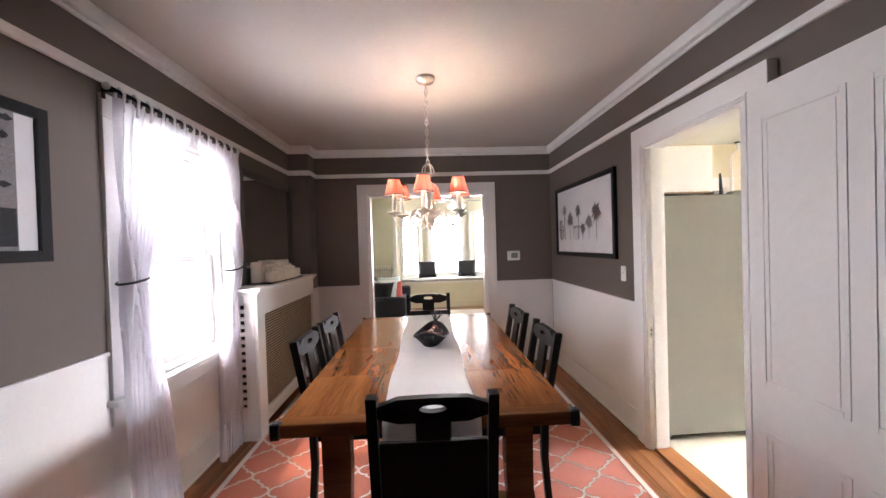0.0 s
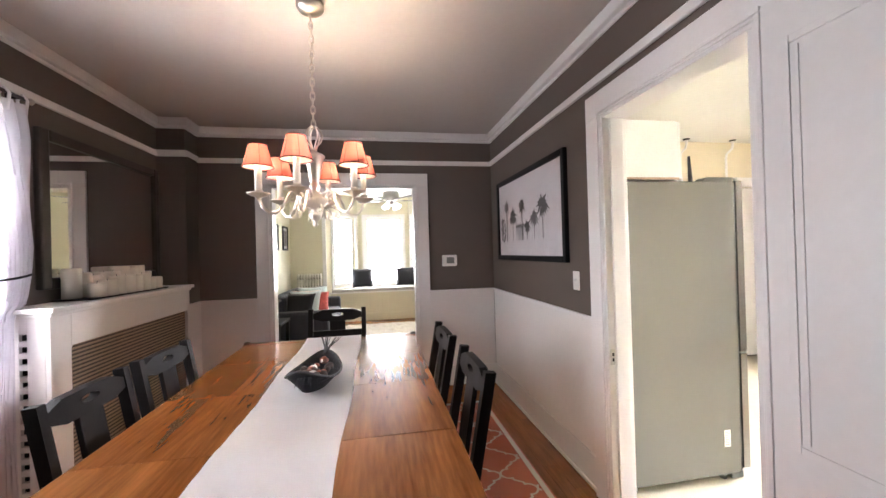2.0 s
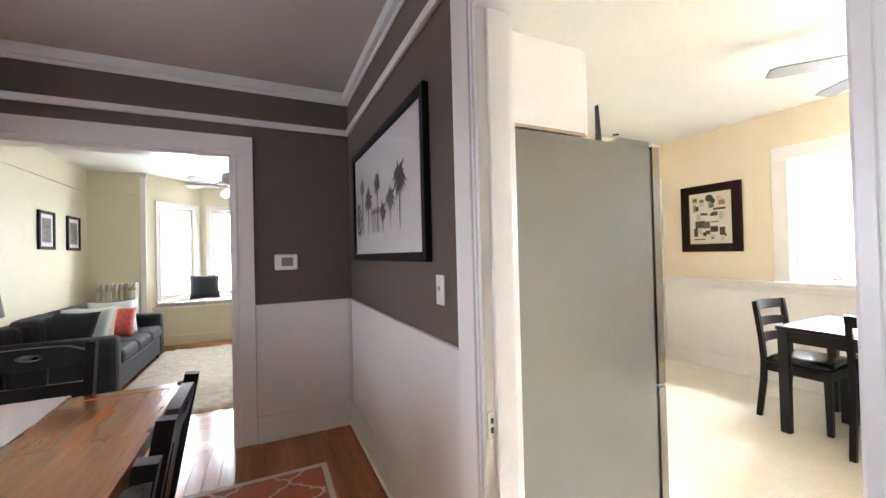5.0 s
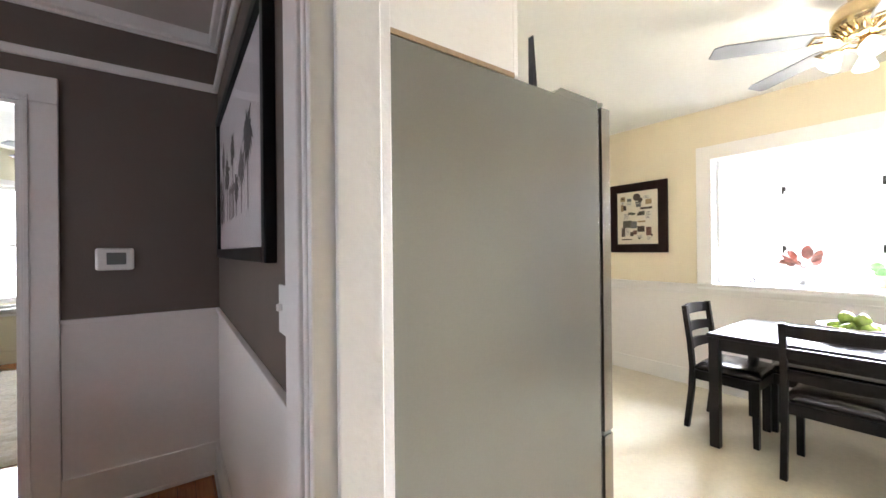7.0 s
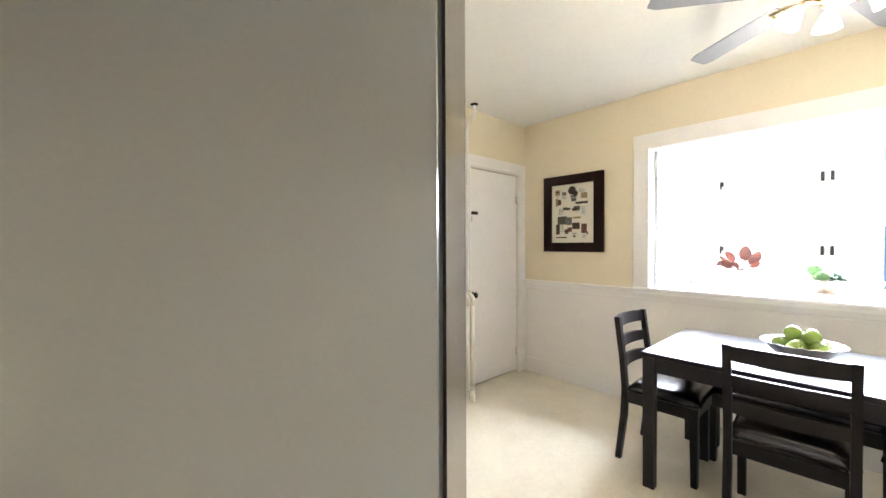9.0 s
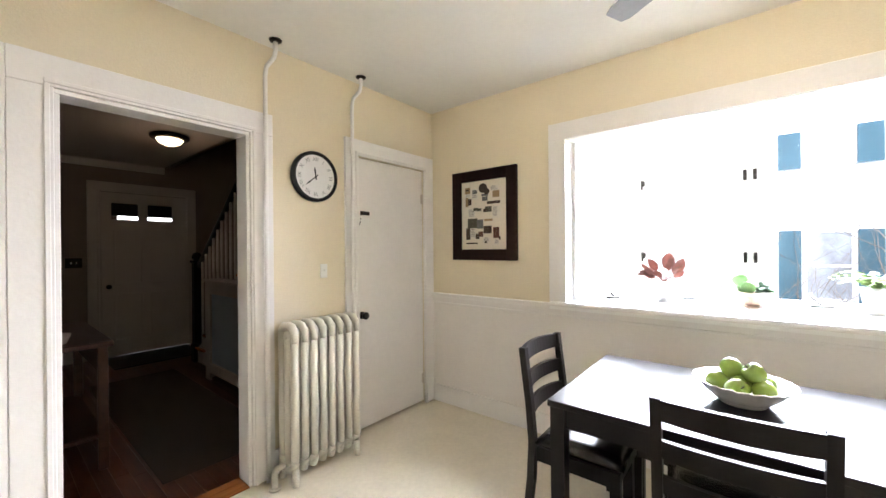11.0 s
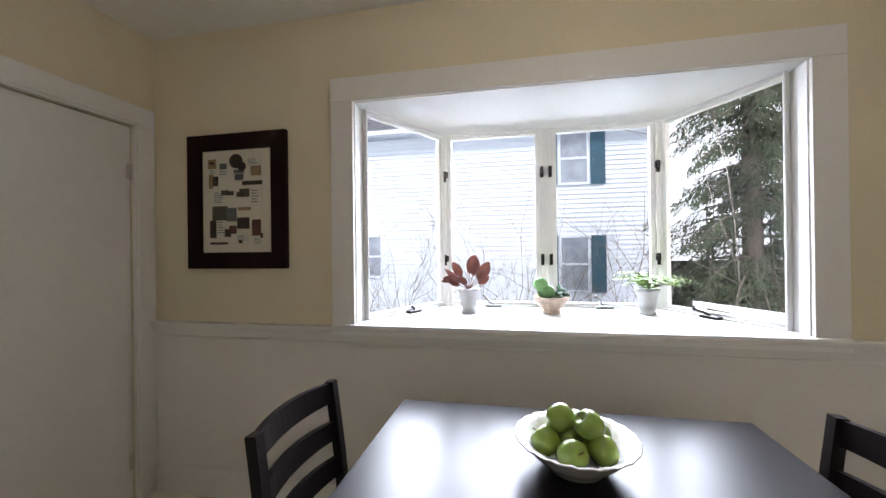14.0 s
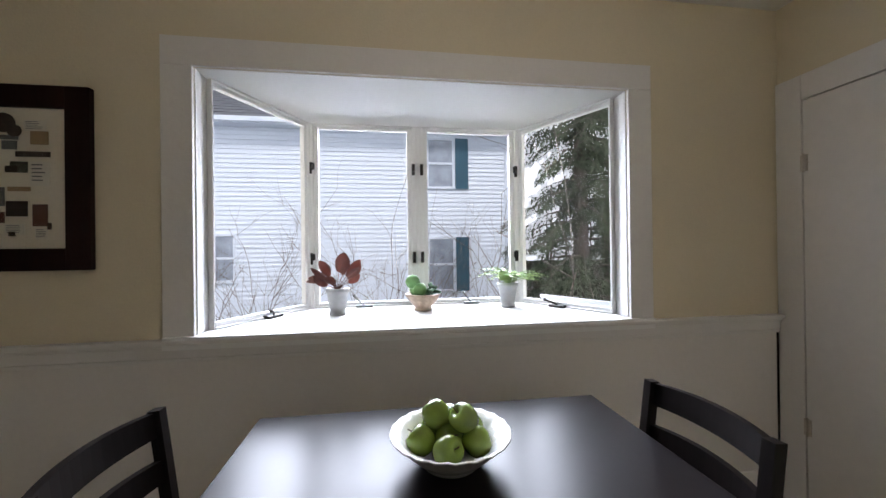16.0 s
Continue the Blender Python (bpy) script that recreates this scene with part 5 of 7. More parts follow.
def kitchen_table():
    t = thing("kitchen_table", pose(5.440, 2.893, 0), "espresso-stained wooden kitchen table with square legs", "table")
    hx, hy = 0.405, 0.615
    part("tabletop", boxes((-hx, -hy, 0.714, hx, hy, 0.74), bevel=0.004), ESPRESSO, t)
    part("apron", boxes((-hx + 0.03, -hy + 0.03, 0.63, -hx + 0.052, hy - 0.03, 0.7135), (hx - 0.052, -hy + 0.03, 0.63, hx - 0.03, hy - 0.03, 0.7135), (-hx + 0.0525, -hy + 0.03, 0.63, hx - 0.0525, -hy + 0.052, 0.7135), (-hx + 0.0525, hy - 0.052, 0.63, hx - 0.0525, hy - 0.03, 0.7135), bevel=0.002), ESPRESSO, t)
    for sx in (-1, 1):
        for sy in (-1, 1):
            part("leg", prism(bmesh.new(), [(sx * (hx - 0.008), 0.7137), (sx * (hx - 0.066), 0.7137), (sx * (hx - 0.060), 0.0), (sx * (hx - 0.014), 0.0)], sy * 0.055, "y", sy * (hy - 0.064)), ESPRESSO, t)


kitchen_table()
LEATHER = paint("black_vinyl_seat", (0.012, 0.009, 0.009), 0.22, 0, 140, 0.2, 0.03, 8)


def kitchen_chair(m):
    c = thing("kitchen_chair", m, "espresso ladder-back chair with a black padded seat", "chair", "chairs round the kitchen table")
    H = 0.872
    for s in (-1, 1):
        part("back_post", prism(bmesh.new(), [(-0.058, H), (-0.026, H + 0.003), (0.006, 0.62), (0.022, 0.44), (0.016, 0.28), (-0.020, 0.0), (-0.052, 0.0), (-0.020, 0.28), (-0.012, 0.44), (-0.026, 0.62)], 0.032, "x", s * 0.200 - 0.016), ESPCHAIR, c)
        part("leg", prism(bmesh.new(), [(0.345, 0.43), (0.388, 0.43), (0.384, 0.0), (0.354, 0.0)], 0.036, "x", s * 0.195 - 0.018), ESPCHAIR, c)
        part("side_rail", boxes((s * 0.195 - 0.011, 0.024, 0.36, s * 0.195 + 0.011, 0.344, 0.425), bevel=0.002), ESPCHAIR, c)
    for z0, z1, y in ((0.80, 0.868, -0.040), (0.675, 0.735, -0.022), (0.555, 0.615, -0.006)):
        bm = bmesh.new()
        n = 12
        lay = [[[bm.verts.new((-0.184 + 0.368 * i / n, y - 0.030 * (1 - (2 * i / n - 1) ** 2) + t - (0.018 if zz == z1 else 0) * 0.5, zz + (0.006 * (1 - (2 * i / n - 1) ** 2) if zz == z1 else 0))) for i in range(n + 1)] for zz in (z0, z1)] for t in (-0.009, 0.009)]
        for i in range(n):
            for a, b in ((lay[0][0], lay[0][1]), (lay[0][1], lay[1][1]), (lay[1][1], lay[1][0]), (lay[1][0], lay[0][0])):
                bm.faces.new((a[i], a[i + 1], b[i + 1], b[i])).smooth = False
        for e in (0, n):
            bm.faces.new((lay[0][0][e], lay[0][1][e], lay[1][1][e], lay[1][0][e]))
        part("back_slat", bm, ESPCHAIR, c)
    part("front_rail", boxes((-0.176, 0.352, 0.36, 0.176, 0.374, 0.425), bevel=0.002), ESPCHAIR, c)
    part("rear_rail", boxes((-0.183, 0.0, 0.36, 0.183, 0.020, 0.425), bevel=0.002), ESPCHAIR, c)
    part("seat", pillow(bmesh.new(), 0.44, 0.40, 0.085, pose(0, 0.205, 0.447), 0.32), LEATHER, c, "black padded vinyl seat")
    return c


ka = kitchen_chair(pose(5.435, 3.672, 0, 0, 0, 180))
copy_thing(ka, pose(5.005, 2.912, 0, 0, 0, -88))
copy_thing(ka, pose(5.40, 2.243, 0, 0, 0, 0))
bn = thing("bench", pose(5.72, 2.885, 0), "espresso wooden bench with a black padded seat pushed under the table", "bench")
part("seat", pillow(bmesh.new(), 0.32, 1.0, 0.08, pose(0, 0, 0.445), 0.3), LEATHER, bn, "black padded vinyl seat")
part("frame", boxes((-0.15, -0.48, 0.35, 0.15, 0.48, 0.424), bevel=0.003), ESPRESSO, bn)
for sx in (-0.125, 0.125):
    for sy in (-0.455, 0.455):
        part("leg", boxes((sx - 0.022, sy - 0.022, 0, sx + 0.022, sy + 0.022, 0.3495), bevel=0.002), ESPRESSO, bn)

# bowl of apples
CERAM = paint("white_glazed_ceramic", (0.76, 0.75, 0.72), 0.18, 0, 50, 0.04, 0.06, 9)
bw = thing("fruit_bowl", pose(5.47, 2.90, 0.7405), "white embossed ceramic bowl on the kitchen table", "bowl")
bm = bmesh.new()
prof = [(0.074, 0.0), (0.077, 0.010), (0.092, 0.018), (0.122, 0.045), (0.138, 0.068), (0.162, 0.082), (0.164, 0.086), (0.160, 0.087), (0.134, 0.074), (0.114, 0.052), (0.082, 0.026), (0.002, 0.020)]
lathe(bm, prof, 64)
for v in bm.verts:
    r, a = math.hypot(v.co.x, v.co.y), math.atan2(v.co.y, v.co.x)
    if 0.13 < r:
        v.co.z += 0.0022 * math.sin(a * 22)
part("bowl", bm, CERAM, bw)
APPLE = paint("green_apple_skin", (0.20, 0.28, 0.045), 0.22, 0, 30, 0.16, 0.0, 14, coat=0.3)
STEM = paint("apple_stem", (0.10, 0.06, 0.03), 0.7)
ap = [(0.062, 0.036, 0.066), (-0.004, 0.078, 0.066), (-0.070, 0.020, 0.067), (-0.036, -0.066, 0.066), (0.042, -0.062, 0.066), (-0.004, 0.008, 0.064), (0.022, 0.034, 0.120), (-0.014, -0.036, 0.121), (0.085, -0.012, 0.078)]
for i, (x, y, z) in enumerate(ap):
    g = thing("apple", pose(5.47 + x, 2.90 + y, 0.7405 + z, random.uniform(-50, 50), random.uniform(-50, 50), 50 * i), "shiny green apple in the white bowl", "apple", "apples in the bowl")
    part("fruit", lathe(bmesh.new(), [(0.001, 0.026), (0.007, 0.030), (0.017, 0.036), (0.028, 0.033), (0.036, 0.020), (0.0385, 0.004), (0.035, -0.014), (0.026, -0.029), (0.014, -0.035), (0.006, -0.032), (0.001, -0.029)], 24), APPLE, g)
    part("stem", tube(bmesh.new(), [(0, 0, 0.026), (0.002, 0, 0.038), (0.006, 0.001, 0.047)], 0.0016, 6), STEM, g)


# framed collage on the kitchen wall
def collage(f, y):
    rnd = random.Random(11)
    tones = [paint("collage_tan", (0.30, 0.21, 0.11), 0.8, vary=0.3, grain=90), paint("collage_brown", (0.05, 0.032, 0.024), 0.8, vary=0.5, grain=70), paint("collage_grey", (0.12, 0.12, 0.125), 0.8, vary=0.5, grain=70), paint("collage_white", (0.66, 0.63, 0.55), 0.8), paint("collage_olive", (0.075, 0.075, 0.055), 0.8, vary=0.5, grain=70), paint("collage_red", (0.10, 0.04, 0.028), 0.8, vary=0.4, grain=70)]
    cells = [(-0.19, 0.24, 0.06, 0.06, 0), (-0.19, 0.19, 0.05, 0.03, 3), (-0.10, 0.20, 0.07, 0.10, 3), (-0.17, 0.13, 0.05, 0.06, 1), (-0.20, 0.13, 0.03, 0.09, 0), (0.02, 0.15, 0.06, 0.04, 2), (0.12, 0.11, 0.14, 0.025, 1), (0.13, 0.24, 0.09, 0.05, 3), (-0.14, 0.02, 0.08, 0.09, 3), (-0.05, 0.05, 0.05, 0.025, 4), (0.06, 0.05, 0.07, 0.05, 4), (0.15, 0.02, 0.08, 0.11, 3), (-0.13, -0.075, 0.11, 0.09, 4), (-0.04, -0.085, 0.07, 0.085, 2), (0.06, -0.05, 0.09, 0.02, 0), (0.05, -0.14, 0.085, 0.07, 1), (0.15, -0.17, 0.06, 0.10, 5), (-0.185, -0.175, 0.045, 0.11, 1), (-0.12, -0.17, 0.07, 0.10, 3), (-0.03, -0.18, 0.05, 0.05, 5), (-0.14, -0.265, 0.13, 0.014, 1), (0.04, -0.235, 0.08, 0.05, 3), (0.155, -0.255, 0.05, 0.05, 3), (-0.10, 0.22, 0.05, 0.03, 2), (0.02, 0.185, 0.07, 0.02, 2), (0.15, 0.185, 0.07, 0.06, 0), (-0.09, 0.055, 0.05, 0.03, 4), (0.03, 0.04, 0.05, 0.03, 1), (-0.07, -0.20, 0.04, 0.05, 1), (0.19, -0.22, 0.014, 0.03, 1), (0.03, -0.255, 0.025, 0.02, 1), (-0.19, 0.245, 0.03, 0.015, 1)]
    for k, (x, z, w, h, t) in enumerate(cells):
        x, z, w, h = x * 0.80, z * 0.86, w * 0.86, h * 0.86
        yy = y - 0.0004 - 0.00012 * k
        bm = boxes((x - w / 2, yy, z - h / 2, x + w / 2, y + 0.001, z + h / 2))
        cut = part("clipping", bm, tones[t], f)
        if t == 3:
            part("print_lines", boxes(*[(x - w * 0.4, yy - 0.0006, z + h * (0.35 - 0.16 * q), x + w * rnd.uniform(0.1, 0.4), yy + 0.0002, z + h * (0.40 - 0.16 * q)) for q in range(5)]), tones[2], cut)
    for cx, cz, r in ((0.0, 0.215, 0.038), (0.035, 0.185, 0.024)):
        part("round_badge", cyl(bmesh.new(), (cx, y - 0.006, cz), (cx, y, cz), r, seg=24), tones[1], f)


PRINT = paint("collage_backing", (0.70, 0.65, 0.54), 0.8, 0, 60, 0.06, 0)
MAHOG = wood("dark_mahogany_frame", (0.010, 0.004, 0.004), (0.018, 0.006, 0.005), 0.4, "Z", 12, 0.1, spec=0.1)
framed("collage_picture", pose(KX1 - 0.001, 4.536, 1.616, 0, 0, -90), 0.605, 0.730, 0.088, 0.032, MAHOG, "dark mahogany frame with a collage of paper clippings", 0.0, PRINT, collage)


# wall clock
def wall_clock():
    c = thing("wall_clock", pose(4.985, KY1 - 0.001, 1.822), "round black wall clock with roman numerals", "clock")
    part("case", lathe(bmesh.new(), [(0.158, 0.0), (0.163, 0.010), (0.163, 0.040), (0.156, 0.050), (0.146, 0.050), (0.141, 0.040), (0.141, 0.030), (0.002, 0.030)], 56, m=pose(0, 0, 0, 90)), BLACK, c)
    FACE = paint("clock_face_paper", (0.74, 0.73, 0.72), 0.6, 0, 60, 0.02, 0)
    part("face", cyl(bmesh.new(), (0, -0.034, 0), (0, -0.030, 0), 0.1405, seg=56), FACE, c, "white clock face")
    for h, s in enumerate(("XII", "I", "II", "III", "IIII", "V", "VI", "VII", "VIII", "IX", "X", "XI")):
        cu = bpy.data.curves.new("numeral", "FONT")
        cu.body, cu.size, cu.align_x, cu.align_y, cu.extrude = s, 0.036, "CENTER", "CENTER", 0.0003
        tmp = bpy.data.objects.new("numeral", cu)
        scene.collection.objects.link(tmp)
        me = bpy.data.meshes.new_from_object(tmp.evaluated_get(bpy.context.evaluated_depsgraph_get()))
        bpy.data.objects.remove(tmp)
        me.materials.append(GREYPL)
        a = radians(30 * h)
        o = new("numeral", me)
        o.parent = c
        o.matrix_basis = pose(0.112 * math.sin(a), -0.0347, 0.112 * math.cos(a), 0, 30 * h, 0) @ pose(0, 0, 0, 90)
    for name, deg, L, w in (("hour_hand", -8, 0.062, 0.0045), ("minute_hand", 230, 0.098, 0.003)):
        hb = boxes((-w, -0.0375, -0.022, w, -0.0362, L * 0.82))
        prism(hb, [(-w * 1.8, L * 0.6), (0, L), (w * 1.8, L * 0.6), (0, L * 0.5)], -0.0016, "y", -0.0361)
        o = part(name, hb, BLACK, c)
        o.matrix_basis = pose(0, 0, 0, 0, deg, 0)
    part("hub", cyl(bmesh.new(), (0, -0.040, 0), (0, -0.034, 0), 0.007), BLACK, c)


wall_clock()
switch_plate(pose(5.06, KY1 - 0.0005, 1.205) @ Matrix.Diagonal((0.75, 1, 0.8, 1)), "small white light switch plate on the cream wall")
switch_plate(pose(3.53, KY1 - 0.0005, 1.215), "white light switch plate on the cream wall")
bx = thing("door_chime", pose(3.535, KY1 - 0.0005, 1.46), "cream door chime box on the wall", "door chime")
part("case", boxes((-0.05, -0.04, -0.085, 0.05, 0, 0.085), bevel=0.006), CREAM2, bx)
part("grille", boxes(*[(-0.03, -0.0415, -0.05 + 0.016 * i, 0.03, -0.0398, -0.044 + 0.016 * i) for i in range(5)]), GREYPL, bx)


# cast iron radiator and its risers
def cast_radiator(m, n, h, w, d, mat, label, name="radiator"):
    r = thing(name, m, label, "radiator")
    pitch = w / n
    for i in range(n):
        x = (i + 0.5) * pitch
        bm = bmesh.new()
        for k, yy in enumerate((-d * 0.36, 0.0, d * 0.36)):
            cyl(bm, (x, yy, 0.10), (x, yy, h - 0.04), pitch * 0.37, seg=12)
        tube(bm, [(x, -d * 0.40, h - 0.10), (x, -d * 0.38, h - 0.04), (x, -d * 0.22, h - 0.012), (x, 0, h - 0.008), (x, d * 0.22, h - 0.012), (x, d * 0.38, h - 0.04), (x, d * 0.40, h - 0.10)], [pitch * 0.34, pitch * 0.38, pitch * 0.39, pitch * 0.39, pitch * 0.39, pitch * 0.38, pitch * 0.34], 12)
        tube(bm, [(x, -d * 0.38, 0.14), (x, -d * 0.30, 0.085), (x, 0, 0.075), (x, d * 0.30, 0.085), (x, d * 0.38, 0.14)], pitch * 0.42, 12)
        if i in (0, n - 1):
            for s in (-1, 1):
                cyl(bm, (x, s * d * 0.36, 0.10), (x, s * d * 0.40, 0.0), pitch * 0.38, pitch * 0.30, 12)
        part("section", bm, mat, r)
    for z in (h - 0.07, 0.11):
        part("connector", cyl(bmesh.new(), (0.01, 0, z), (w - 0.01, 0, z), 0.018), mat, r)
    vb = bmesh.new()
    tube(vb, [(0.0, 0, 0.11), (-0.045, 0, 0.11), (-0.055, 0, 0.095), (-0.055, 0, 0.0)], 0.017, 12)
    cyl(vb, (-0.055, 0, 0.0), (-0.055, 0, 0.012), 0.034)
    part("valve", vb, mat, r)
    return r


# Cream taken darker to put the shade of the near side into the enamel.
RADP = paint("shaded_cream_radiator_enamel", (0.60, 0.565, 0.48), 0.35, 0, 60, 0.06, 0.03)
cast_radiator(pose(4.700, 4.955, 0), 8, 0.915, 0.490, 0.185, RADP, "tall cream cast iron radiator on the kitchen floor")
for x in (4.655, 5.270):
    pp = thing("heating_pipe", pose(x, 5.048, 0), "thin white painted heating pipe up the wall", "pipe")
    part("pipe", tube(bmesh.new(), [(0, 0, 0.0), (0, 0, 1.2), (0, 0, 2.36), (0.004, -0.008, 2.41), (0.03, -0.05, 2.46), (0.034, -0.058, 2.50), (0.034, -0.058, KZ)], 0.0125, 12), WHITE, pp)
    part("collar", lathe(bmesh.new(), [(0.014, KZ - 0.014), (0.032, KZ - 0.010), (0.036, KZ - 0.001)], 20, (0.034, -0.058, 0)), IRON, pp, "dark ceiling collar")


# ceiling fan
def ceiling_fan(m, spin, body, blade, globes, label, r=0.66, lift=0.0):
    f = thing("ceiling_fan", m, label, "ceiling fan")
    part("canopy", lathe(bmesh.new(), [(0.02, -0.07), (0.05, -0.06), (0.072, -0.02), (0.074, 0.0)], 24), body, f)
    hang = pose(0, 0, lift)
    if lift < 0:
        part("downrod", cyl(bmesh.new(), (0, 0, lift - 0.064), (0, 0, -0.071), 0.012), body, f)
    part("motor", lathe(bmesh.new(), [(0.03, -0.30), (0.075, -0.295), (0.085, -0.28), (0.085, -0.265), (0.118, -0.245), (0.135, -0.215), (0.135, -0.165), (0.115, -0.135), (0.06, -0.12), (0.025, -0.11), (0.02, -0.065)], 36, m=hang), body, f)
    rib = bmesh.new()
    for i in range(24):
        a = 2 * math.pi * i / 24
        tube(rib, [(0.089 * math.cos(a), 0.089 * math.sin(a), -0.278), (0.112 * math.cos(a), 0.112 * math.sin(a), -0.256), (0.128 * math.cos(a), 0.128 * math.sin(a), -0.238)], 0.004, 6)
    bmesh.ops.transform(rib, matrix=hang, verts=rib.verts)
    tagged(part("ribbing", rib, body, f), kind="stuff")
    for i in range(5):
        a = spin + 72 * i
        b = part("blade", prism(bmesh.new(), [(0.19, -0.042), (0.24, -0.048), (r - 0.04, -0.054), (r, -0.04), (r, 0.04), (r - 0.04, 0.054), (0.24, 0.048), (0.19, 0.042)], 0.007, "z", 0.0), blade, f)
        b.matrix_basis = pose(0, 0, lift - 0.282, 0, 0, a) @ pose(0, 0, 0, 11)
        part("blade_iron", tube(bmesh.new(), [(0.08, 0, -0.005), (0.13, 0, -0.012), (0.17, 0.02, -0.004), (0.225, 0.028, -0.004), (0.225, -0.028, -0.004), (0.17, -0.02, -0.004)], 0.007, 8), body, b)
    if globes:
        part("light_stem", lathe(bmesh.new(), [(0.02, -0.372), (0.04, -0.365), (0.045, -0.34), (0.035, -0.315), (0.03, -0.30)], 24, m=hang), body, f)
        for i in range(4):
            a = radians(45 + 90 * i + spin)
            ca, sa = math.cos(a), math.sin(a)
            arm = part("light_arm", tube(bmesh.new(), [(0.04 * ca, 0.04 * sa, -0.345), (0.08 * ca, 0.08 * sa, -0.33), (0.10 * ca, 0.10 * sa, -0.348)], 0.009, 8), body, f)
            arm.matrix_basis = hang
            gl = lathe(bmesh.new(), [(0.015, 0.0), (0.024, -0.015), (0.038, -0.045), (0.047, -0.072), (0.043, -0.076), (0.002, -0.068)], 20, m=Matrix.Translation((0.100 * ca, 0.100 * sa, -0.345)) @ Matrix.Rotation(radians(-35), 4, Vector((-sa, ca, 0))))
            part("glass_shade", gl, globes, arm, "lit frosted glass tulip shade")
    return f


# Blade grey includes the shade of blades seen against bright light.
FANB = paint("backlit_grey_fan_blade", (0.22, 0.23, 0.25), 0.4, 0, 60, 0.05)
FANBRASS = paint("polished_brass", (0.60, 0.47, 0.27), 0.22, 1.0, 40, 0.1, 0)
GLOBE = glow("lit_frosted_glass", (1.0, 0.93, 0.82), 3.0)
ceiling_fan(pose(4.98, 2.78, KZ), 56, FANBRASS, FANB, GLOBE, "brass ceiling fan with grey blades and lit glass shades", 0.66, 0.06)
fl = bpy.data.lights.new("fan_light", "POINT")
fl.energy, fl.color, fl.shadow_soft_size = 17, (1.0, 0.86, 0.66), 0.10
new("fan_light", fl).location = (4.98, 2.78, 2.13)


# plants on the sill
def pot_plant(m, label, potprof, potmat, build):
    p = thing("potted_plant", m, label, "plant", "plants on the window sill")
    part("pot", lathe(bmesh.new(), potprof, 28), potmat, p)
    r, z = max(a for a, b in potprof), max(b for a, b in potprof)
    part("soil", cyl(bmesh.new(), (0, 0, z - 0.02), (0, 0, z - 0.012), r * 0.86), paint("potting_soil", (0.05, 0.035, 0.025), 0.95) if "potting_soil" not in bpy.data.materials else bpy.data.materials["potting_soil"], p)
    build(p, z - 0.015)
    return p


def leaf_bm(L, W, bend, m, cup=0.15, n=6):
    bm = bmesh.new()
    rows = []
    for i in range(n + 1):
        t = i / n
        w = W * (math.sin(math.pi * min(1, t * 0.92 + 0.06))) ** 0.7
        rows.append([bm.verts.new(m @ Vector((s * w / 2, L * t * math.cos(bend * t), L * t * math.sin(bend * t) + cup * w * abs(s)))) for s in (-1, 0, 1)])
    for a, b in zip(rows, rows[1:]):
        for k in range(2):
            bm.faces.new((a[k], a[k + 1], b[k + 1], b[k])).smooth = True
    bmesh.ops.solidify(bm, geom=list(bm.faces), thickness=0.0012)
    return bm


GLAZEPOT = paint("grey_white_glazed_pot", (0.40, 0.40, 0.40), 0.3, 0, 45, 0.1, 0.04, 12)
PATPOT = paint("patterned_brown_pot", (0.40, 0.30, 0.22), 0.4, 0, 30, 0.5, 0.04, 40)
REDLEAF = paint("copper_red_leaf", (0.17, 0.060, 0.040), 0.4, 0, 40, 0.25, 0.02, 15)
JADE = paint("pale_jade_leaf", (0.16, 0.33, 0.12), 0.4, 0, 40, 0.2, 0.02, 15)
FERN = paint("lime_fern_leaf", (0.20, 0.31, 0.08), 0.5, 0, 40, 0.2, 0.02, 15)
SUCC = paint("dark_succulent_leaf", (0.05, 0.13, 0.06), 0.45, 0, 40, 0.2, 0.02, 15)
TALLPOT = [(0.040, 0.0), (0.045, 0.006), (0.044, 0.02), (0.040, 0.024), (0.044, 0.05), (0.056, 0.12), (0.062, 0.125), (0.064, 0.145), (0.058, 0.147), (0.052, 0.125)]


def red_leaves(p, z):
    for ang, L, W, tilt, sh in ((95, 0.115, 0.085, 68, 0.10), (150, 0.12, 0.075, 45, 0.075), (40, 0.10, 0.055, 60, 0.08), (-10, 0.10, 0.050, 20, 0.05), (-40, 0.12, 0.045, 8, 0.05), (20, 0.09, 0.05, 30, 0.03), (190, 0.08, 0.045, 25, 0.045), (80, 0.07, 0.045, 30, 0.04), (120, 0.10, 0.045, 75, 0.085), (-25, 0.11, 0.035, 32, 0.06), (170, 0.09, 0.035, 55, 0.06)):
        a, e = radians(ang), radians(tilt)
        tip = Vector((0, 0, z)) + Vector((0.0, 0.055 * math.cos(a), sh))
        m = Matrix.Translation(tip) @ Matrix.Rotation(e, 4, "X") if math.cos(a) >= 0 else Matrix.Translation(tip) @ Matrix.Rotation(math.pi - e, 4, "X")
        lf = part("leaf", leaf_bm(L, W, -0.25, m @ Matrix.Rotation(radians(90 + random.uniform(-35, 35)), 4, "Y"), 0.2), REDLEAF, p)
        part("stem", tube(bmesh.new(), [(0, 0, z - 0.005), (0, 0.02 * math.cos(a), z + sh * 0.5), tuple(tip)], 0.0022, 6), REDLEAF, lf)


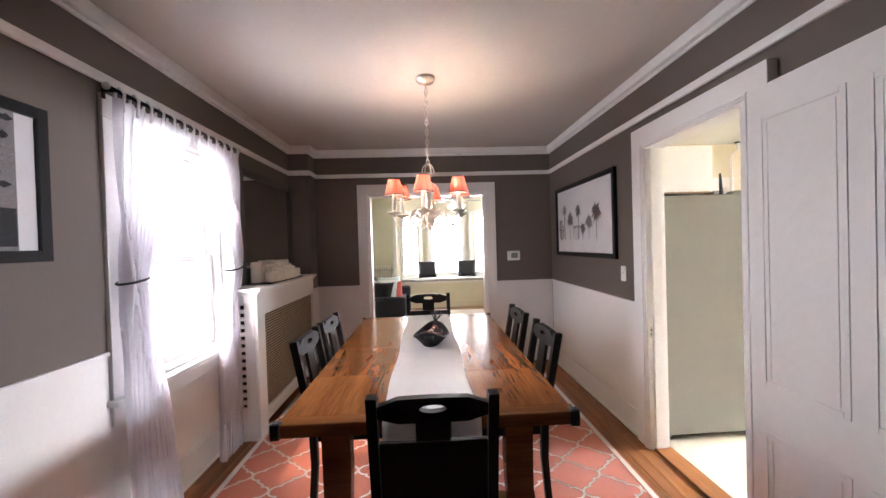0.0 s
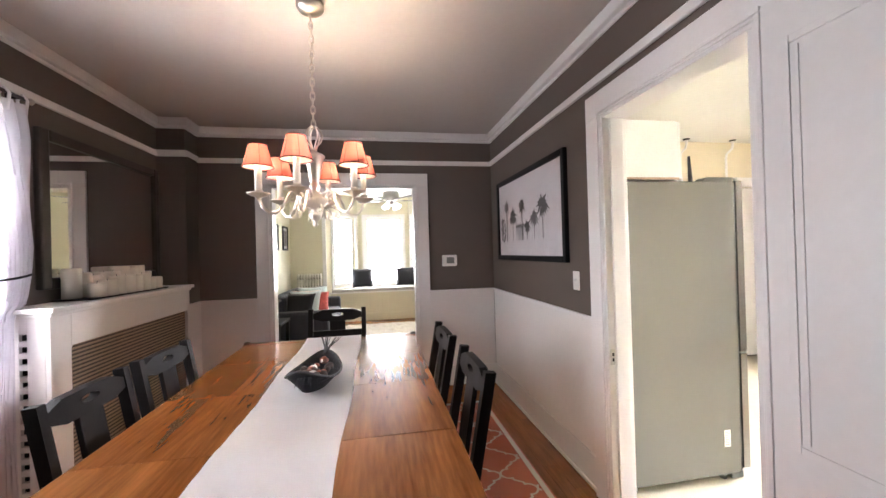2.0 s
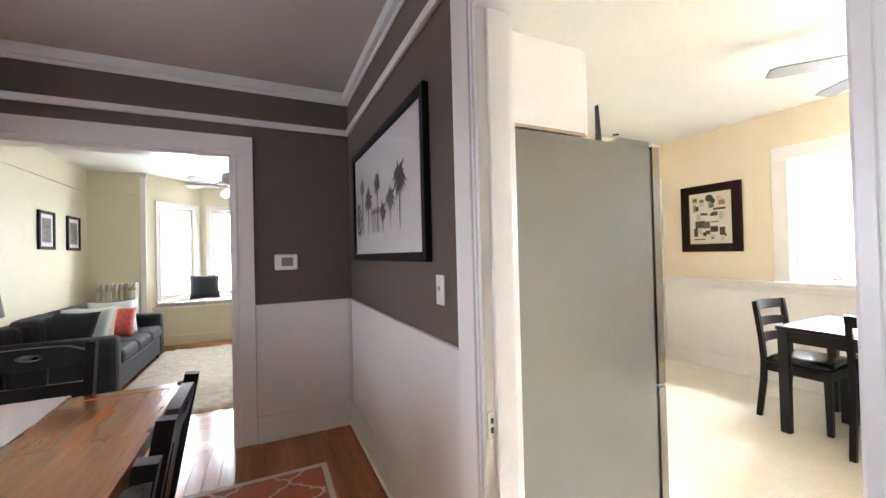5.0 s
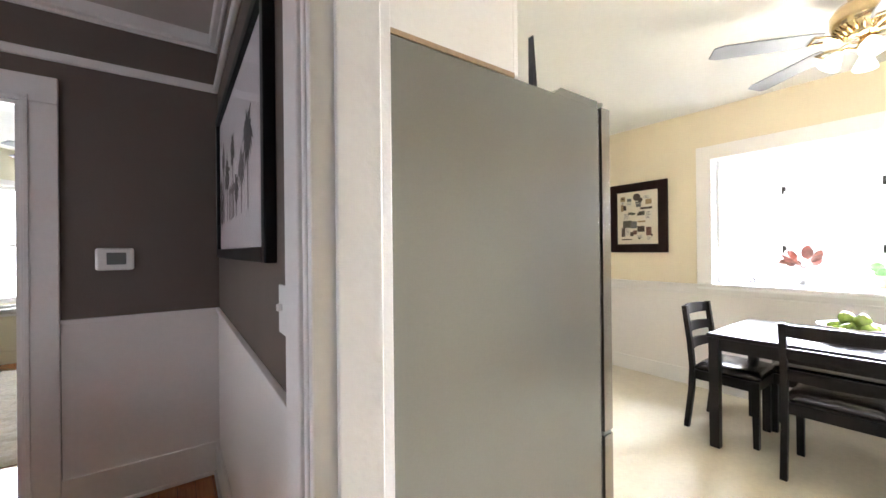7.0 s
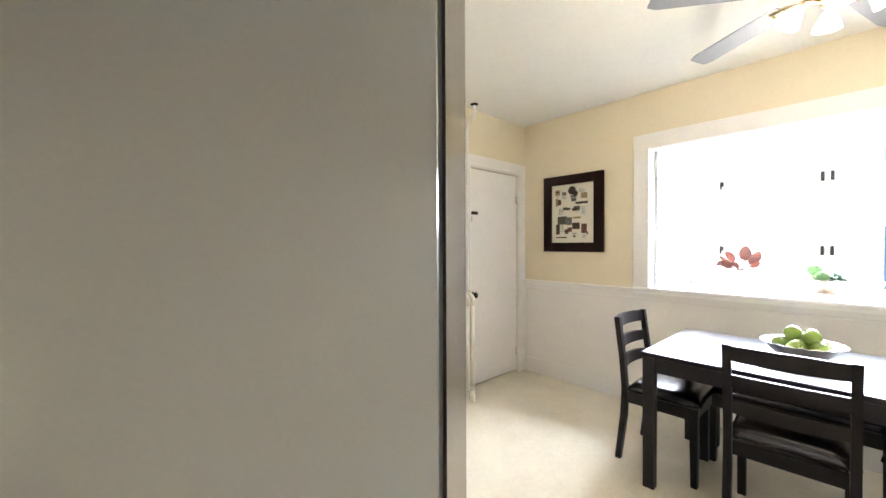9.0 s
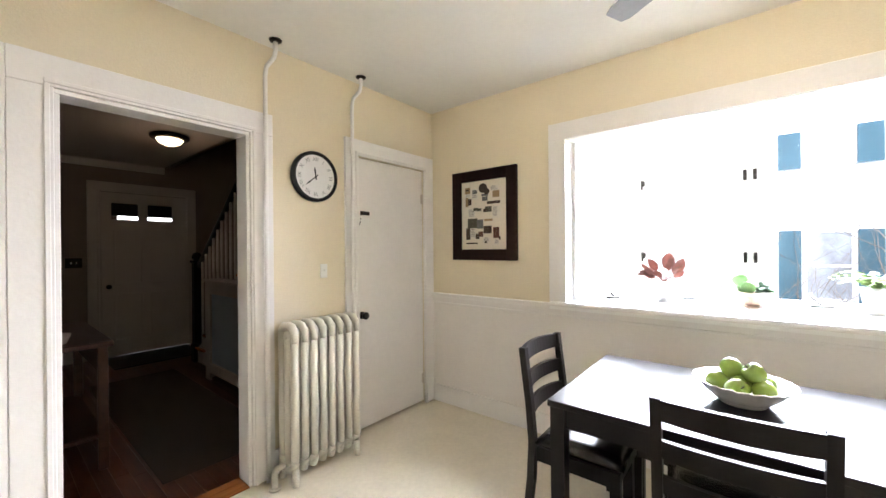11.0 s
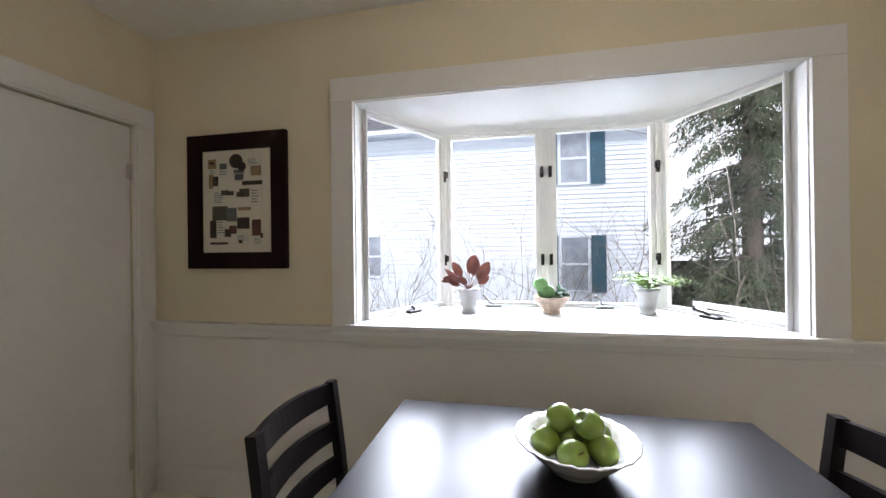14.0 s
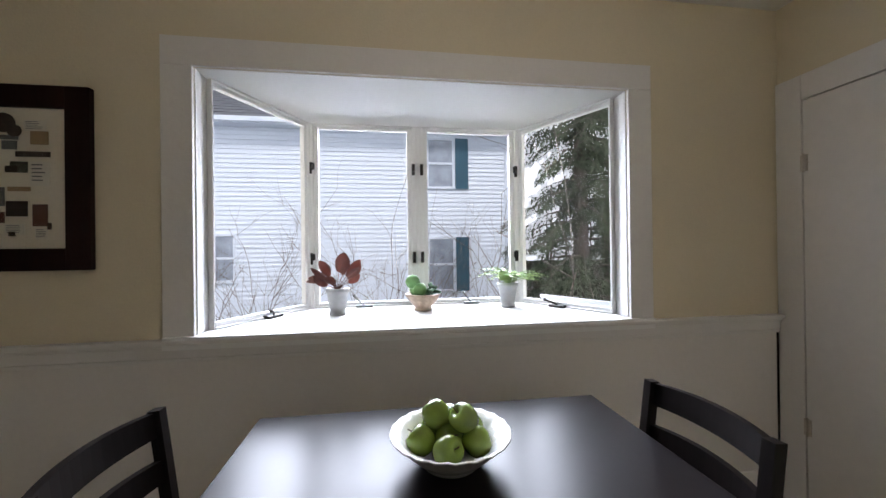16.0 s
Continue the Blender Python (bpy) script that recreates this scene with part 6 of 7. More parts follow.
def fern_leaves(p, z):
    rnd = random.Random(6)
    for i in range(36):
        a, L = rnd.uniform(0, 6.28), rnd.uniform(0.13, 0.26)
        e0 = rnd.uniform(0.6, 1.5)
        bm = bmesh.new()
        pts = [Vector((L * t * math.cos(a) * math.cos(e0 * (1 - 0.7 * t)), L * t * math.sin(a) * math.cos(e0 * (1 - 0.7 * t)), z + L * t * math.sin(e0 * (1 - 0.75 * t)))) for t in [k / 8 for k in range(9)]]
        tube(bm, pts, [0.0018] * 8 + [0.0006], 5)
        sd = Vector((-math.sin(a), math.cos(a), 0))
        for k in range(2, 9):
            w = 0.030 * (1 - (k - 2) / 8)
            for s in (-1, 1):
                q = pts[k] + sd * s * w + Vector((0, 0, -0.004))
                u = (pts[k] - pts[k - 1]) * 0.38
                bm.faces.new([bm.verts.new(v) for v in (pts[k] - u * 0.6, q - u * 0.2, q + u * 0.5, pts[k] + u * 0.6)])
        part("frond", bm, FERN, p)


def jade_leaves(p, z):
    rnd = random.Random(3)
    for y, x, zz, r in ((0.045, 0.0, 0.07, 0.034), (0.015, -0.02, 0.035, 0.032), (0.03, 0.02, 0.03, 0.03)):
        bm = bmesh.new()
        bmesh.ops.create_icosphere(bm, subdivisions=2, radius=r, matrix=pose(x, y, z + zz, 0, 0, 0) @ Matrix.Diagonal((0.35, 1, 1, 1)))
        for f in bm.faces:
            f.smooth = True
        lf = part("leaf", bm, JADE, p)
        part("stem", tube(bmesh.new(), [(0, y * 0.5, z - 0.004), (x * 0.5, y, z + zz - r * 0.7)], 0.003, 6), JADE, lf)
    for i in range(34):
        a, r = rnd.uniform(0, 6.28), rnd.random() ** 0.5
        bm = bmesh.new()
        c = Vector((0.04 * r * math.cos(a), -0.035 + 0.04 * r * math.sin(a), z + 0.012 + rnd.uniform(0, 0.05) * (1.2 - r)))
        bmesh.ops.create_icosphere(bm, subdivisions=1, radius=0.011, matrix=Matrix.Translation(c) @ Euler((rnd.random() * 3, rnd.random() * 3, 0)).to_matrix().to_4x4() @ Matrix.Diagonal((0.5, 1, 1.3, 1)))
        part("leaf", bm, SUCC, p)


SZ = 0.9687
pot_plant(pose(6.56, 3.333, SZ), "copper-leaved plant in a grey-white pot on the sill", TALLPOT, GLAZEPOT, red_leaves)
pot_plant(pose(6.62, 2.866, SZ) @ Matrix.Diagonal((1.28, 1.28, 1.2, 1)), "jade plant and succulents in a patterned bowl on the sill", [(0.030, 0.0), (0.040, 0.003), (0.040, 0.012), (0.034, 0.016), (0.060, 0.045), (0.080, 0.078), (0.078, 0.082), (0.070, 0.07)], PATPOT, jade_leaves)
pot_plant(pose(6.64, 2.355, SZ), "lime-green fern in a grey-white pot on the sill", TALLPOT, GLAZEPOT, fern_leaves)

# Added stub, hidden by the refrigerator, blocks light from the gap behind it.
structure("fridge_gap_blocker", boxes((KX0, 3.95, 0, 3.0, 4.03, 1.735)), CREAM, "added unseen cream stub that keeps light out of the refrigerator gap", "wall")

for z in (0.828, 0.947):
    hk = thing("wall_hook", pose(3.50, KY1 - 0.0005, z), "small grey metal hook with its mirror image modelled as a second knob", "hook", "hooks on the kitchen wall")
    part("plate", boxes((-0.02, -0.004, -0.014, 0.02, 0, 0.014), bevel=0.001), STEEL, hk)
    # One knob is the hook; its twin models the reflection in the refrigerator door.
    for x in (-0.011, 0.011):
        part("knob", lathe(bmesh.new(), [(0.004, 0.0), (0.004, 0.012), (0.009, 0.016), (0.010, 0.022), (0.002, 0.026)], 14, m=pose(x, -0.0042, 0, 90)), STEEL, hk)


# ---- living room ----
SOFA = paint("charcoal_sofa_fabric", (0.030, 0.030, 0.038), 0.85, 0, 320, 0.2, 0.08, 7, sheen=0.12, spec=0.2)
SHAG = paint("beige_shag_pile", (0.42, 0.36, 0.27), 0.95, 0, 70, 0.3, 0.3, 8, sheen=0.4)
AQUA = paint("pale_aqua_cotton", (0.60, 0.68, 0.70), 0.85, 0, 200, 0.06, 0.05)
CORAL = paint("coral_patterned_cotton", (0.55, 0.10, 0.09), 0.85, 0, 22, 0.45, 0.05, 30)
CREAMCL = paint("cream_patterned_cotton", (0.60, 0.48, 0.38), 0.85, 0, 25, 0.35, 0.05, 30)
DARKCL = paint("dark_grey_cotton", (0.022, 0.022, 0.026), 0.85, 0, 200, 0.2, 0.05)


def sofa():
    s = thing("sofa", pose(LX0 + 0.06, 6.62, 0), "charcoal grey fabric three-seat sofa against the wall", "sofa")
    D, L = 0.93, 1.86
    part("base", boxes((0.04, 0.14, 0.06, D - 0.02, L - 0.14, 0.29), bevel=0.02), SOFA, s)
    for y0, y1 in ((0.0, 0.16), (L - 0.16, L)):
        part("arm", boxes((0.02, y0, 0.04, D, y1, 0.60), bevel=0.045), SOFA, s)
    part("back", boxes((0.0, 0.10, 0.10, 0.22, L - 0.10, 0.74), bevel=0.05), SOFA, s)
    for i in range(3):
        a = 0.165 + i * (L - 0.33) / 3
        part("seat_cushion", boxes((0.20, a + 0.004, 0.295, D + 0.01, a + (L - 0.33) / 3 - 0.004, 0.44), bevel=0.045), SOFA, s)
        part("back_cushion", boxes((0.10, a + 0.004, 0.445, 0.34, a + (L - 0.33) / 3 - 0.004, 0.80), bevel=0.07), SOFA, s)
    for x in (0.08, D - 0.08):
        for y in (0.08, L - 0.08):
            part("foot", boxes((x - 0.03, y - 0.03, 0, x + 0.03, y + 0.03, 0.06)), BLACKWOOD, s)


sofa()
for x, y, z, rz, tilt, sz, mat, lab in ((0.10, 8.16, 0.62, -62, 64, 0.42, DARKCL, "dark grey"), (0.16, 7.86, 0.63, -75, 58, 0.46, AQUA, "pale aqua"), (0.24, 7.62, 0.60, -85, 55, 0.38, CORAL, "coral patterned"), (0.10, 7.44, 0.62, -88, 62, 0.42, CREAMCL, "cream patterned"), (0.14, 7.12, 0.63, -95, 60, 0.46, AQUA, "pale aqua"), (0.10, 6.92, 0.62, -112, 64, 0.44, DARKCL, "dark grey")):
    solid("throw_pillow", pillow(bmesh.new(), sz, sz, 0.15, pose(x, y, z, 0, 0, rz + 90) @ pose(0, 0, 0, tilt, 0, 0)), mat, lab + " throw pillow on the charcoal sofa", "pillow", group="pillows on the sofa")


def shag_rug():
    bm = bmesh.new()
    x0, x1, y0, y1, n, m = 0.50, 3.0, 5.92, 8.62, 90, 100
    g = [[bm.verts.new((x0 + (x1 - x0) * i / n + random.uniform(-0.008, 0.008), y0 + (y1 - y0) * j / m + random.uniform(-0.008, 0.008), 0.012 + (0.022 * random.random() if 0 < i < n and 0 < j < m else -0.008))) for j in range(m + 1)] for i in range(n + 1)]
    for i in range(n):
        for j in range(m):
            bm.faces.new((g[i][j], g[i + 1][j], g[i + 1][j + 1], g[i][j + 1])).smooth = True
    solid("shag_rug", bm, SHAG, "beige shag rug on the living room floor", "rug")


shag_rug()
for y0, y1, art in ((7.72, 8.13, 1), (8.40, 8.80, 2)):
    def sketch(f, y, art=art):
        rnd = random.Random(art)
        part("print_detail", boxes(*[(rnd.uniform(-0.08, 0.02), y - 0.0005 - 0.0001 * k, -0.12 + 0.02 * k, rnd.uniform(0.03, 0.09), y, -0.105 + 0.02 * k) for k in range(11)]), INK, f, "dark printed detail")
    framed("small_picture", pose(LX0 + 0.001, (y0 + y1) / 2, 1.68, 0, 0, 90), 0.36, 0.44, 0.035, 0.025, BLACK, "small black-framed print on the cream wall", 0.05, PAPER, sketch, (0.10, 0.14, INK2))
et = thing("end_table", pose(-0.16, 6.22, 0), "small black end table beside the sofa", "table")
part("tabletop", boxes((-0.24, -0.26, 0.53, 0.24, 0.26, 0.56), bevel=0.004), BLACKWOOD, et)
part("shelf", boxes((-0.21, -0.23, 0.16, 0.21, 0.23, 0.18), bevel=0.003), BLACKWOOD, et)
for sx in (-0.21, 0.21):
    for sy in (-0.23, 0.23):
        part("leg", boxes((sx - 0.02, sy - 0.02, 0, sx + 0.02, sy + 0.02, 0.5295), bevel=0.002), BLACKWOOD, et)
tl2 = thing("table_lamp", pose(-0.17, 6.22, 0.5605), "dark table lamp with a grey fabric shade on the end table", "lamp")
part("base", lathe(bmesh.new(), [(0.07, 0), (0.07, 0.012), (0.02, 0.03), (0.035, 0.10), (0.05, 0.17), (0.03, 0.24), (0.012, 0.27), (0.010, 0.36)], 22), BLACK, tl2)
part("shade", lathe(bmesh.new(), [(0.13, 0.33), (0.132, 0.335), (0.10, 0.56), (0.098, 0.556), (0.126, 0.335)], 28), paint("grey_lamp_fabric", (0.22, 0.21, 0.20), 0.9, 0, 160, 0.08), tl2, "grey fabric shade")
# bay with its window seat
A, B, C, D4 = (0.23, 9.05), (0.82, 9.72), (1.93, 9.72), (2.52, 9.05)
structure("wall_living_north", boxes((LX0 - 0.1, 9.05, 0, A[0], 9.15, LZ), (D4[0], 9.05, 0, LX1 + 0.06, 9.15, LZ)), CREAM2, "pale cream wall beside the bay", "wall")


def bay_side(p, q, w0, w1):
    p, q = Vector((*p, 0)), Vector((*q, 0))
    L, ang = (q - p).length, math.degrees(math.atan2(q.y - p.y, q.x - p.x))
    z0, z1 = 0.70, 2.14
    wl = structure("wall_bay", wall_bm("x", 0, 0.10, 0, L, 0, LZ, [(w0, w1, z0, z1)]), CREAM2, "pale cream bay wall with a window", "wall")
    wl.matrix_basis = pose(p.x, p.y, 0, 0, 0, ang)
    w = thing("window_living", pose(p.x, p.y, 0, 0, 0, ang), "white sash window, bright with daylight", "window", kind="structure")
    part("casing", casing(bmesh.new(), "x", 0, -1, w0, w1, z1, 0.075, 0.02, z0 - 0.02), WHITE, w)
    part("window_sill", boxes((w0 - 0.09, -0.045, z0 - 0.05, w1 + 0.09, 0.06, z0 - 0.021), bevel=0.004), WHITE, w)
    part("sash", boxes((w0, 0.03, z0, w0 + 0.05, 0.07, z1), (w1 - 0.05, 0.03, z0, w1, 0.07, z1), (w0 + 0.0505, 0.03, z0, w1 - 0.0505, 0.07, z0 + 0.06), (w0 + 0.0505, 0.03, z1 - 0.05, w1 - 0.0505, 0.07, z1), (w0 + 0.0505, 0.03, 1.39, w1 - 0.0505, 0.07, 1.43), bevel=0.003), WHITE, w)
    g = part("pane", boxes((w0 + 0.045, 0.048, z0 + 0.055, w1 - 0.045, 0.052, z1 - 0.045)), GLASS, w)
    g.visible_shadow = False


bay_side(A, B, 0.20, 0.78)
bay_side(B, C, 0.16, 0.95)
bay_side(C, D4, 0.11, 0.69)
structure("bay_pilaster", boxes((A[0] - 0.075, 9.02, 0, A[0] + 0.0, 9.0495, LZ - 0.06), (A[0] - 0.095, 9.0, LZ - 0.0595, A[0] + 0.02, 9.0495, LZ - 0.001), bevel=0.004), WHITE, "white pilaster at the bay", "trim")
strip("living_picture_rail", runs_x(9.05, -1, 0.018, 2.28, 2.315, [(LX0 + 0.02, A[0] - 0.08)]) + runs_y(LX0, 1, 0.018, 2.28, 2.315, [(LY0 + 0.02, 9.05)]), CREAM2, "cream picture rail")
ws = thing("window_seat", pose(0, 0, 0), "cream built-in window seat with a long cushion", "window seat")
part("front", boxes((A[0] + 0.01, 9.12, 0, D4[0] - 0.01, 9.15, 0.565), (A[0] + 0.03, 9.105, 0, D4[0] - 0.03, 9.1195, 0.15), (A[0] + 0.03, 9.11, 0.47, D4[0] - 0.03, 9.1195, 0.555), (A[0] + 0.03, 9.11, 0.151, 0.36, 9.1195, 0.469), (1.30, 9.11, 0.151, 1.42, 9.1195, 0.469), (2.38, 9.11, 0.151, D4[0] - 0.03, 9.1195, 0.469), bevel=0.003), CREAM2, ws)
part("top", prism(bmesh.new(), [(A[0] + 0.02, 9.09), (D4[0] - 0.02, 9.09), (C[0] - 0.03, 9.70), (B[0] + 0.03, 9.70)], 0.025, "z", 0.5655), WHITE, ws)
part("seat_cushion", prism(bmesh.new(), [(A[0] + 0.08, 9.11), (D4[0] - 0.08, 9.11), (C[0] - 0.08, 9.64), (B[0] + 0.08, 9.64)], 0.055, "z", 0.591), paint("patterned_seat_fabric", (0.42, 0.40, 0.37), 0.9, 0, 18, 0.4, 0.05, 30), ws, "grey patterned seat cushion")
for x, rz in ((0.90, 8), (1.83, -8)):
    solid("throw_pillow", pillow(bmesh.new(), 0.43, 0.40, 0.14, pose(x, 9.50, 0.845, 0, 0, rz) @ pose(0, 0, 0, 78, 0, 0)), DARKCL, "dark grey throw pillow on the window seat", "pillow", group="pillows on the window seat")
cast_radiator(pose(-0.31, 8.93, 0), 9, 0.99, 0.46, 0.16, RADP, "cream cast iron radiator beside the bay")
ceiling_fan(pose(1.47, 7.55, LZ), 10, STEEL, FANB, GLOBE, "steel ceiling fan with pale blades in the living room", 0.60, -0.09)
structure("backdrop_north", boxes((-8, 19.9, -2, 12, 20, 9)), HAZE, "plain white overcast sky beyond the bay", "backdrop")

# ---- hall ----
# White darkened in colour, so hall joinery looks dimly lit.
HDOOR = paint("dimmed_hall_white_paint", (0.50, 0.455, 0.41), 0.4, 0, 50, 0.04)
fd = thing("door_front", pose(4.555, HY1 - 0.03, 0), "closed white front door with two small panes at the top", "door", kind="structure")
W, H2 = 0.92, 2.10
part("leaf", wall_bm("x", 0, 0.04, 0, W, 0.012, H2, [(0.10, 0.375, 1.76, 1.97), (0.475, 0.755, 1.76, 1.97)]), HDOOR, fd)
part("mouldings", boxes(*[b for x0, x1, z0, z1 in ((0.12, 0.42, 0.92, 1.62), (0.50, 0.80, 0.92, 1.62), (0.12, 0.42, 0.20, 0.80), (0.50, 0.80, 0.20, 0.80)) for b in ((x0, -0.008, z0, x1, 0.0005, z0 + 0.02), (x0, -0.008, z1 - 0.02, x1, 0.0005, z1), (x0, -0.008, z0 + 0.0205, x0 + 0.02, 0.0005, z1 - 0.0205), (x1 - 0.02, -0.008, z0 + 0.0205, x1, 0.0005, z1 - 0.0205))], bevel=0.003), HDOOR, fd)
for x0, x1 in ((0.10, 0.375), (0.475, 0.755)):
    g = part("pane", boxes((x0, 0.018, 1.76, x1, 0.022, 1.97)), GLASS, fd)
    g.visible_shadow = False
    part("pane_blind", boxes((x0, 0.026, 1.805, x1, 0.034, 1.97)), BLACK, fd, "dark blind over the pane")
knob(fd, 0.07, 0.90)
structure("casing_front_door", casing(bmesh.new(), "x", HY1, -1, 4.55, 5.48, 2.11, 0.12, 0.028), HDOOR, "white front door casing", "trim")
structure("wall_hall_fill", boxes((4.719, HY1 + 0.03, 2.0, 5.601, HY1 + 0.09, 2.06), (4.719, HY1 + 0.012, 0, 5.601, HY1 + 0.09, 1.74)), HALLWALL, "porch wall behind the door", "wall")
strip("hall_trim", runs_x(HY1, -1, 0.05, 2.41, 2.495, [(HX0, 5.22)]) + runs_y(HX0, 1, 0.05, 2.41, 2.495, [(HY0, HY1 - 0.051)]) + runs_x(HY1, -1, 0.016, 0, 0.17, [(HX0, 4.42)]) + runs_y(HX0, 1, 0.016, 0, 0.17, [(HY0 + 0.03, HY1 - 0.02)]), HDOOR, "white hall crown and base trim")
hl = thing("ceiling_light", pose(4.80, 7.34, HZ), "lit bronze flush ceiling light in the hall", "ceiling light")
part("rim", lathe(bmesh.new(), [(0.11, -0.045), (0.155, -0.042), (0.165, -0.03), (0.165, -0.012), (0.14, 0.0)], 32), IRON, hl, "dark bronze rim")
part("bowl", lathe(bmesh.new(), [(0.002, -0.105), (0.05, -0.10), (0.09, -0.082), (0.115, -0.05), (0.112, -0.04)], 28), glow("hall_bowl_glow", (1.0, 0.74, 0.45), 2.4), hl, "lit frosted glass bowl").visible_shadow = False
hd = bpy.data.lights.new("hall_bulb", "POINT")
hd.energy, hd.color, hd.shadow_soft_size = 1.25, (1.0, 0.66, 0.40), 0.05
new("hall_bulb", hd).location = (4.80, 7.34, HZ - 0.14)
# staircase
st = thing("staircase", pose(0, 0, 0), "wooden staircase with white risers, white balusters and a dark handrail", "staircase")
N, SX0, SX1, YB, RISE, RUN = 13, 5.26, 6.29, 8.05, 0.185, 0.235
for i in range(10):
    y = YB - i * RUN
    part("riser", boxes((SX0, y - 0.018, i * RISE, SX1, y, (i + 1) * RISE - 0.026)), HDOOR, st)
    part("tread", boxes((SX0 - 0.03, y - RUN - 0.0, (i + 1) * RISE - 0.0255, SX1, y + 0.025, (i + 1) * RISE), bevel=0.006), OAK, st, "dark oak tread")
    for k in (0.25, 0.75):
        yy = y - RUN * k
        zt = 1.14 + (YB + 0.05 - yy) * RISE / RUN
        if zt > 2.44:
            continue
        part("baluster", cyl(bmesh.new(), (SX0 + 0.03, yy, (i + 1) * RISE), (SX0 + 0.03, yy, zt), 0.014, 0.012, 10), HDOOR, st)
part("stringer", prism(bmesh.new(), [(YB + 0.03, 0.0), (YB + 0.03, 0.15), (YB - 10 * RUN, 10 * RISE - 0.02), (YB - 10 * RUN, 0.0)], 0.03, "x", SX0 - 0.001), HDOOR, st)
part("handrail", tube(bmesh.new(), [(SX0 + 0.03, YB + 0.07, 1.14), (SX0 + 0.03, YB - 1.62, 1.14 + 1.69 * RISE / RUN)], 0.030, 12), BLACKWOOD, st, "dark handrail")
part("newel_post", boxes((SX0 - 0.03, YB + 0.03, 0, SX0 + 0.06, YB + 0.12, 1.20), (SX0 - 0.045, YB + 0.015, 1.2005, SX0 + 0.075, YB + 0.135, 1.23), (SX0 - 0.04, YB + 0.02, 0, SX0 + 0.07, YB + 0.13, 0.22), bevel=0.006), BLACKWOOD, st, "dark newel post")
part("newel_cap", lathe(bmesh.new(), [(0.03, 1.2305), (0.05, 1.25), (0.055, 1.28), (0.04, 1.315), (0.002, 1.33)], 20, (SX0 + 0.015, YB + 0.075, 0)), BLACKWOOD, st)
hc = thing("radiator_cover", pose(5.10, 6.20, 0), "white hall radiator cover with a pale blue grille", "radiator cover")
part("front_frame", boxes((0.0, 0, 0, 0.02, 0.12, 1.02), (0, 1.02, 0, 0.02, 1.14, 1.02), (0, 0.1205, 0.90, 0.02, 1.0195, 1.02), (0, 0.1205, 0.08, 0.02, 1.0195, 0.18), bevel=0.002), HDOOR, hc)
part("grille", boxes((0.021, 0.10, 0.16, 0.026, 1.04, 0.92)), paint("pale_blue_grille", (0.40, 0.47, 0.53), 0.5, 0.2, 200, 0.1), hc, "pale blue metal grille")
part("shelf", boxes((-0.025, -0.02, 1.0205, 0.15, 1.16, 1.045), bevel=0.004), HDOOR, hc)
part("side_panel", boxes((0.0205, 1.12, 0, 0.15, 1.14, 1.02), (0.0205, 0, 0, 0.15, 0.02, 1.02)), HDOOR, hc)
sb = thing("console_table", pose(HX0 + 0.11, 5.98, 0), "dark wooden console table with a lower shelf in the hall", "table")
WALN = wood("dark_walnut", (0.035, 0.014, 0.008), (0.085, 0.036, 0.02), 0.4, "Y", 9, 0.08, spec=0.2)
part("tabletop", boxes((0, -0.02, 0.76, 0.60, 1.02, 0.79), bevel=0.005), WALN, sb)
for x in (0.03, 0.55):
    for y in (0.0, 0.96):
        part("leg", boxes((x - 0.025, y, 0, x + 0.025, y + 0.05, 0.7595), bevel=0.003), WALN, sb)
part("drawer_front", boxes((0.53, 0.055, 0.60, 0.565, 0.955, 0.755), bevel=0.003), WALN, sb)
part("shelf", boxes((0.01, 0.0, 0.20, 0.56, 1.0, 0.225), bevel=0.003), WALN, sb)
orn = thing("glass_ornament", pose(3.90, 6.10, 0.7905), "small glass dish on the hall console", "dish")
part("dish", lathe(bmesh.new(), [(0.03, 0), (0.035, 0.006), (0.05, 0.04), (0.055, 0.06), (0.05, 0.058), (0.045, 0.04), (0.002, 0.01)], 20), CERAM, orn)
# Runner colour darkened along with the hall to look dimly lit.
solid("hall_runner", boxes((4.26, 5.50, 0.0005, 4.98, 7.95, 0.010), bevel=0.004), paint("dimmed_beige_runner", (0.075, 0.058, 0.045), 0.95, 0, 180, 0.2, 0.1), "grey-beige runner, darkened in colour for the dim hall", "rug")
mat2 = solid("door_mat", boxes((4.55, 8.45, 0.0005, 5.45, 9.10, 0.014), bevel=0.004), BLACK, "black doormat at the front door", "mat")
hs = thing("hall_switch", pose(4.31, HY1 - 0.0005, 1.21), "dark bronze switch plate on the hall wall", "switch")
part("plate", boxes((-0.075, -0.008, -0.06, 0.075, 0, 0.06), bevel=0.003), IRON, hs)
part("toggle", boxes((-0.03, -0.016, -0.012, -0.018, -0.0082, 0.012), (0.018, -0.016, -0.012, 0.030, -0.0082, 0.012)), PLASTIC, hs)

# ---- outside ----
GRASS = paint("winter_lawn", (0.13, 0.12, 0.06), 0.95, 0, 30, 0.35, 0.1, 1.2)
gr = bmesh.new()
gg = [[gr.verts.new((x, y, -0.95)) for y in (-600, -20, 40, 600)] for x in (7.2, 40, 600)]
for i in range(2):
    for j in range(3):
        gr.faces.new((gg[i][j], gg[i + 1][j], gg[i + 1][j + 1], gg[i][j + 1]))
bmesh.ops.solidify(gr, geom=list(gr.faces), thickness=0.05)
structure("ground", gr, GRASS, "pale winter lawn outside", "ground")
SIDING = paint("white_clapboard_paint", (0.74, 0.80, 0.88), 0.55, 0, 30, 0.03, 0.02)
ROOF = paint("grey_roof_shingle", (0.17, 0.18, 0.20), 0.9, 0, 60, 0.2, 0.1)
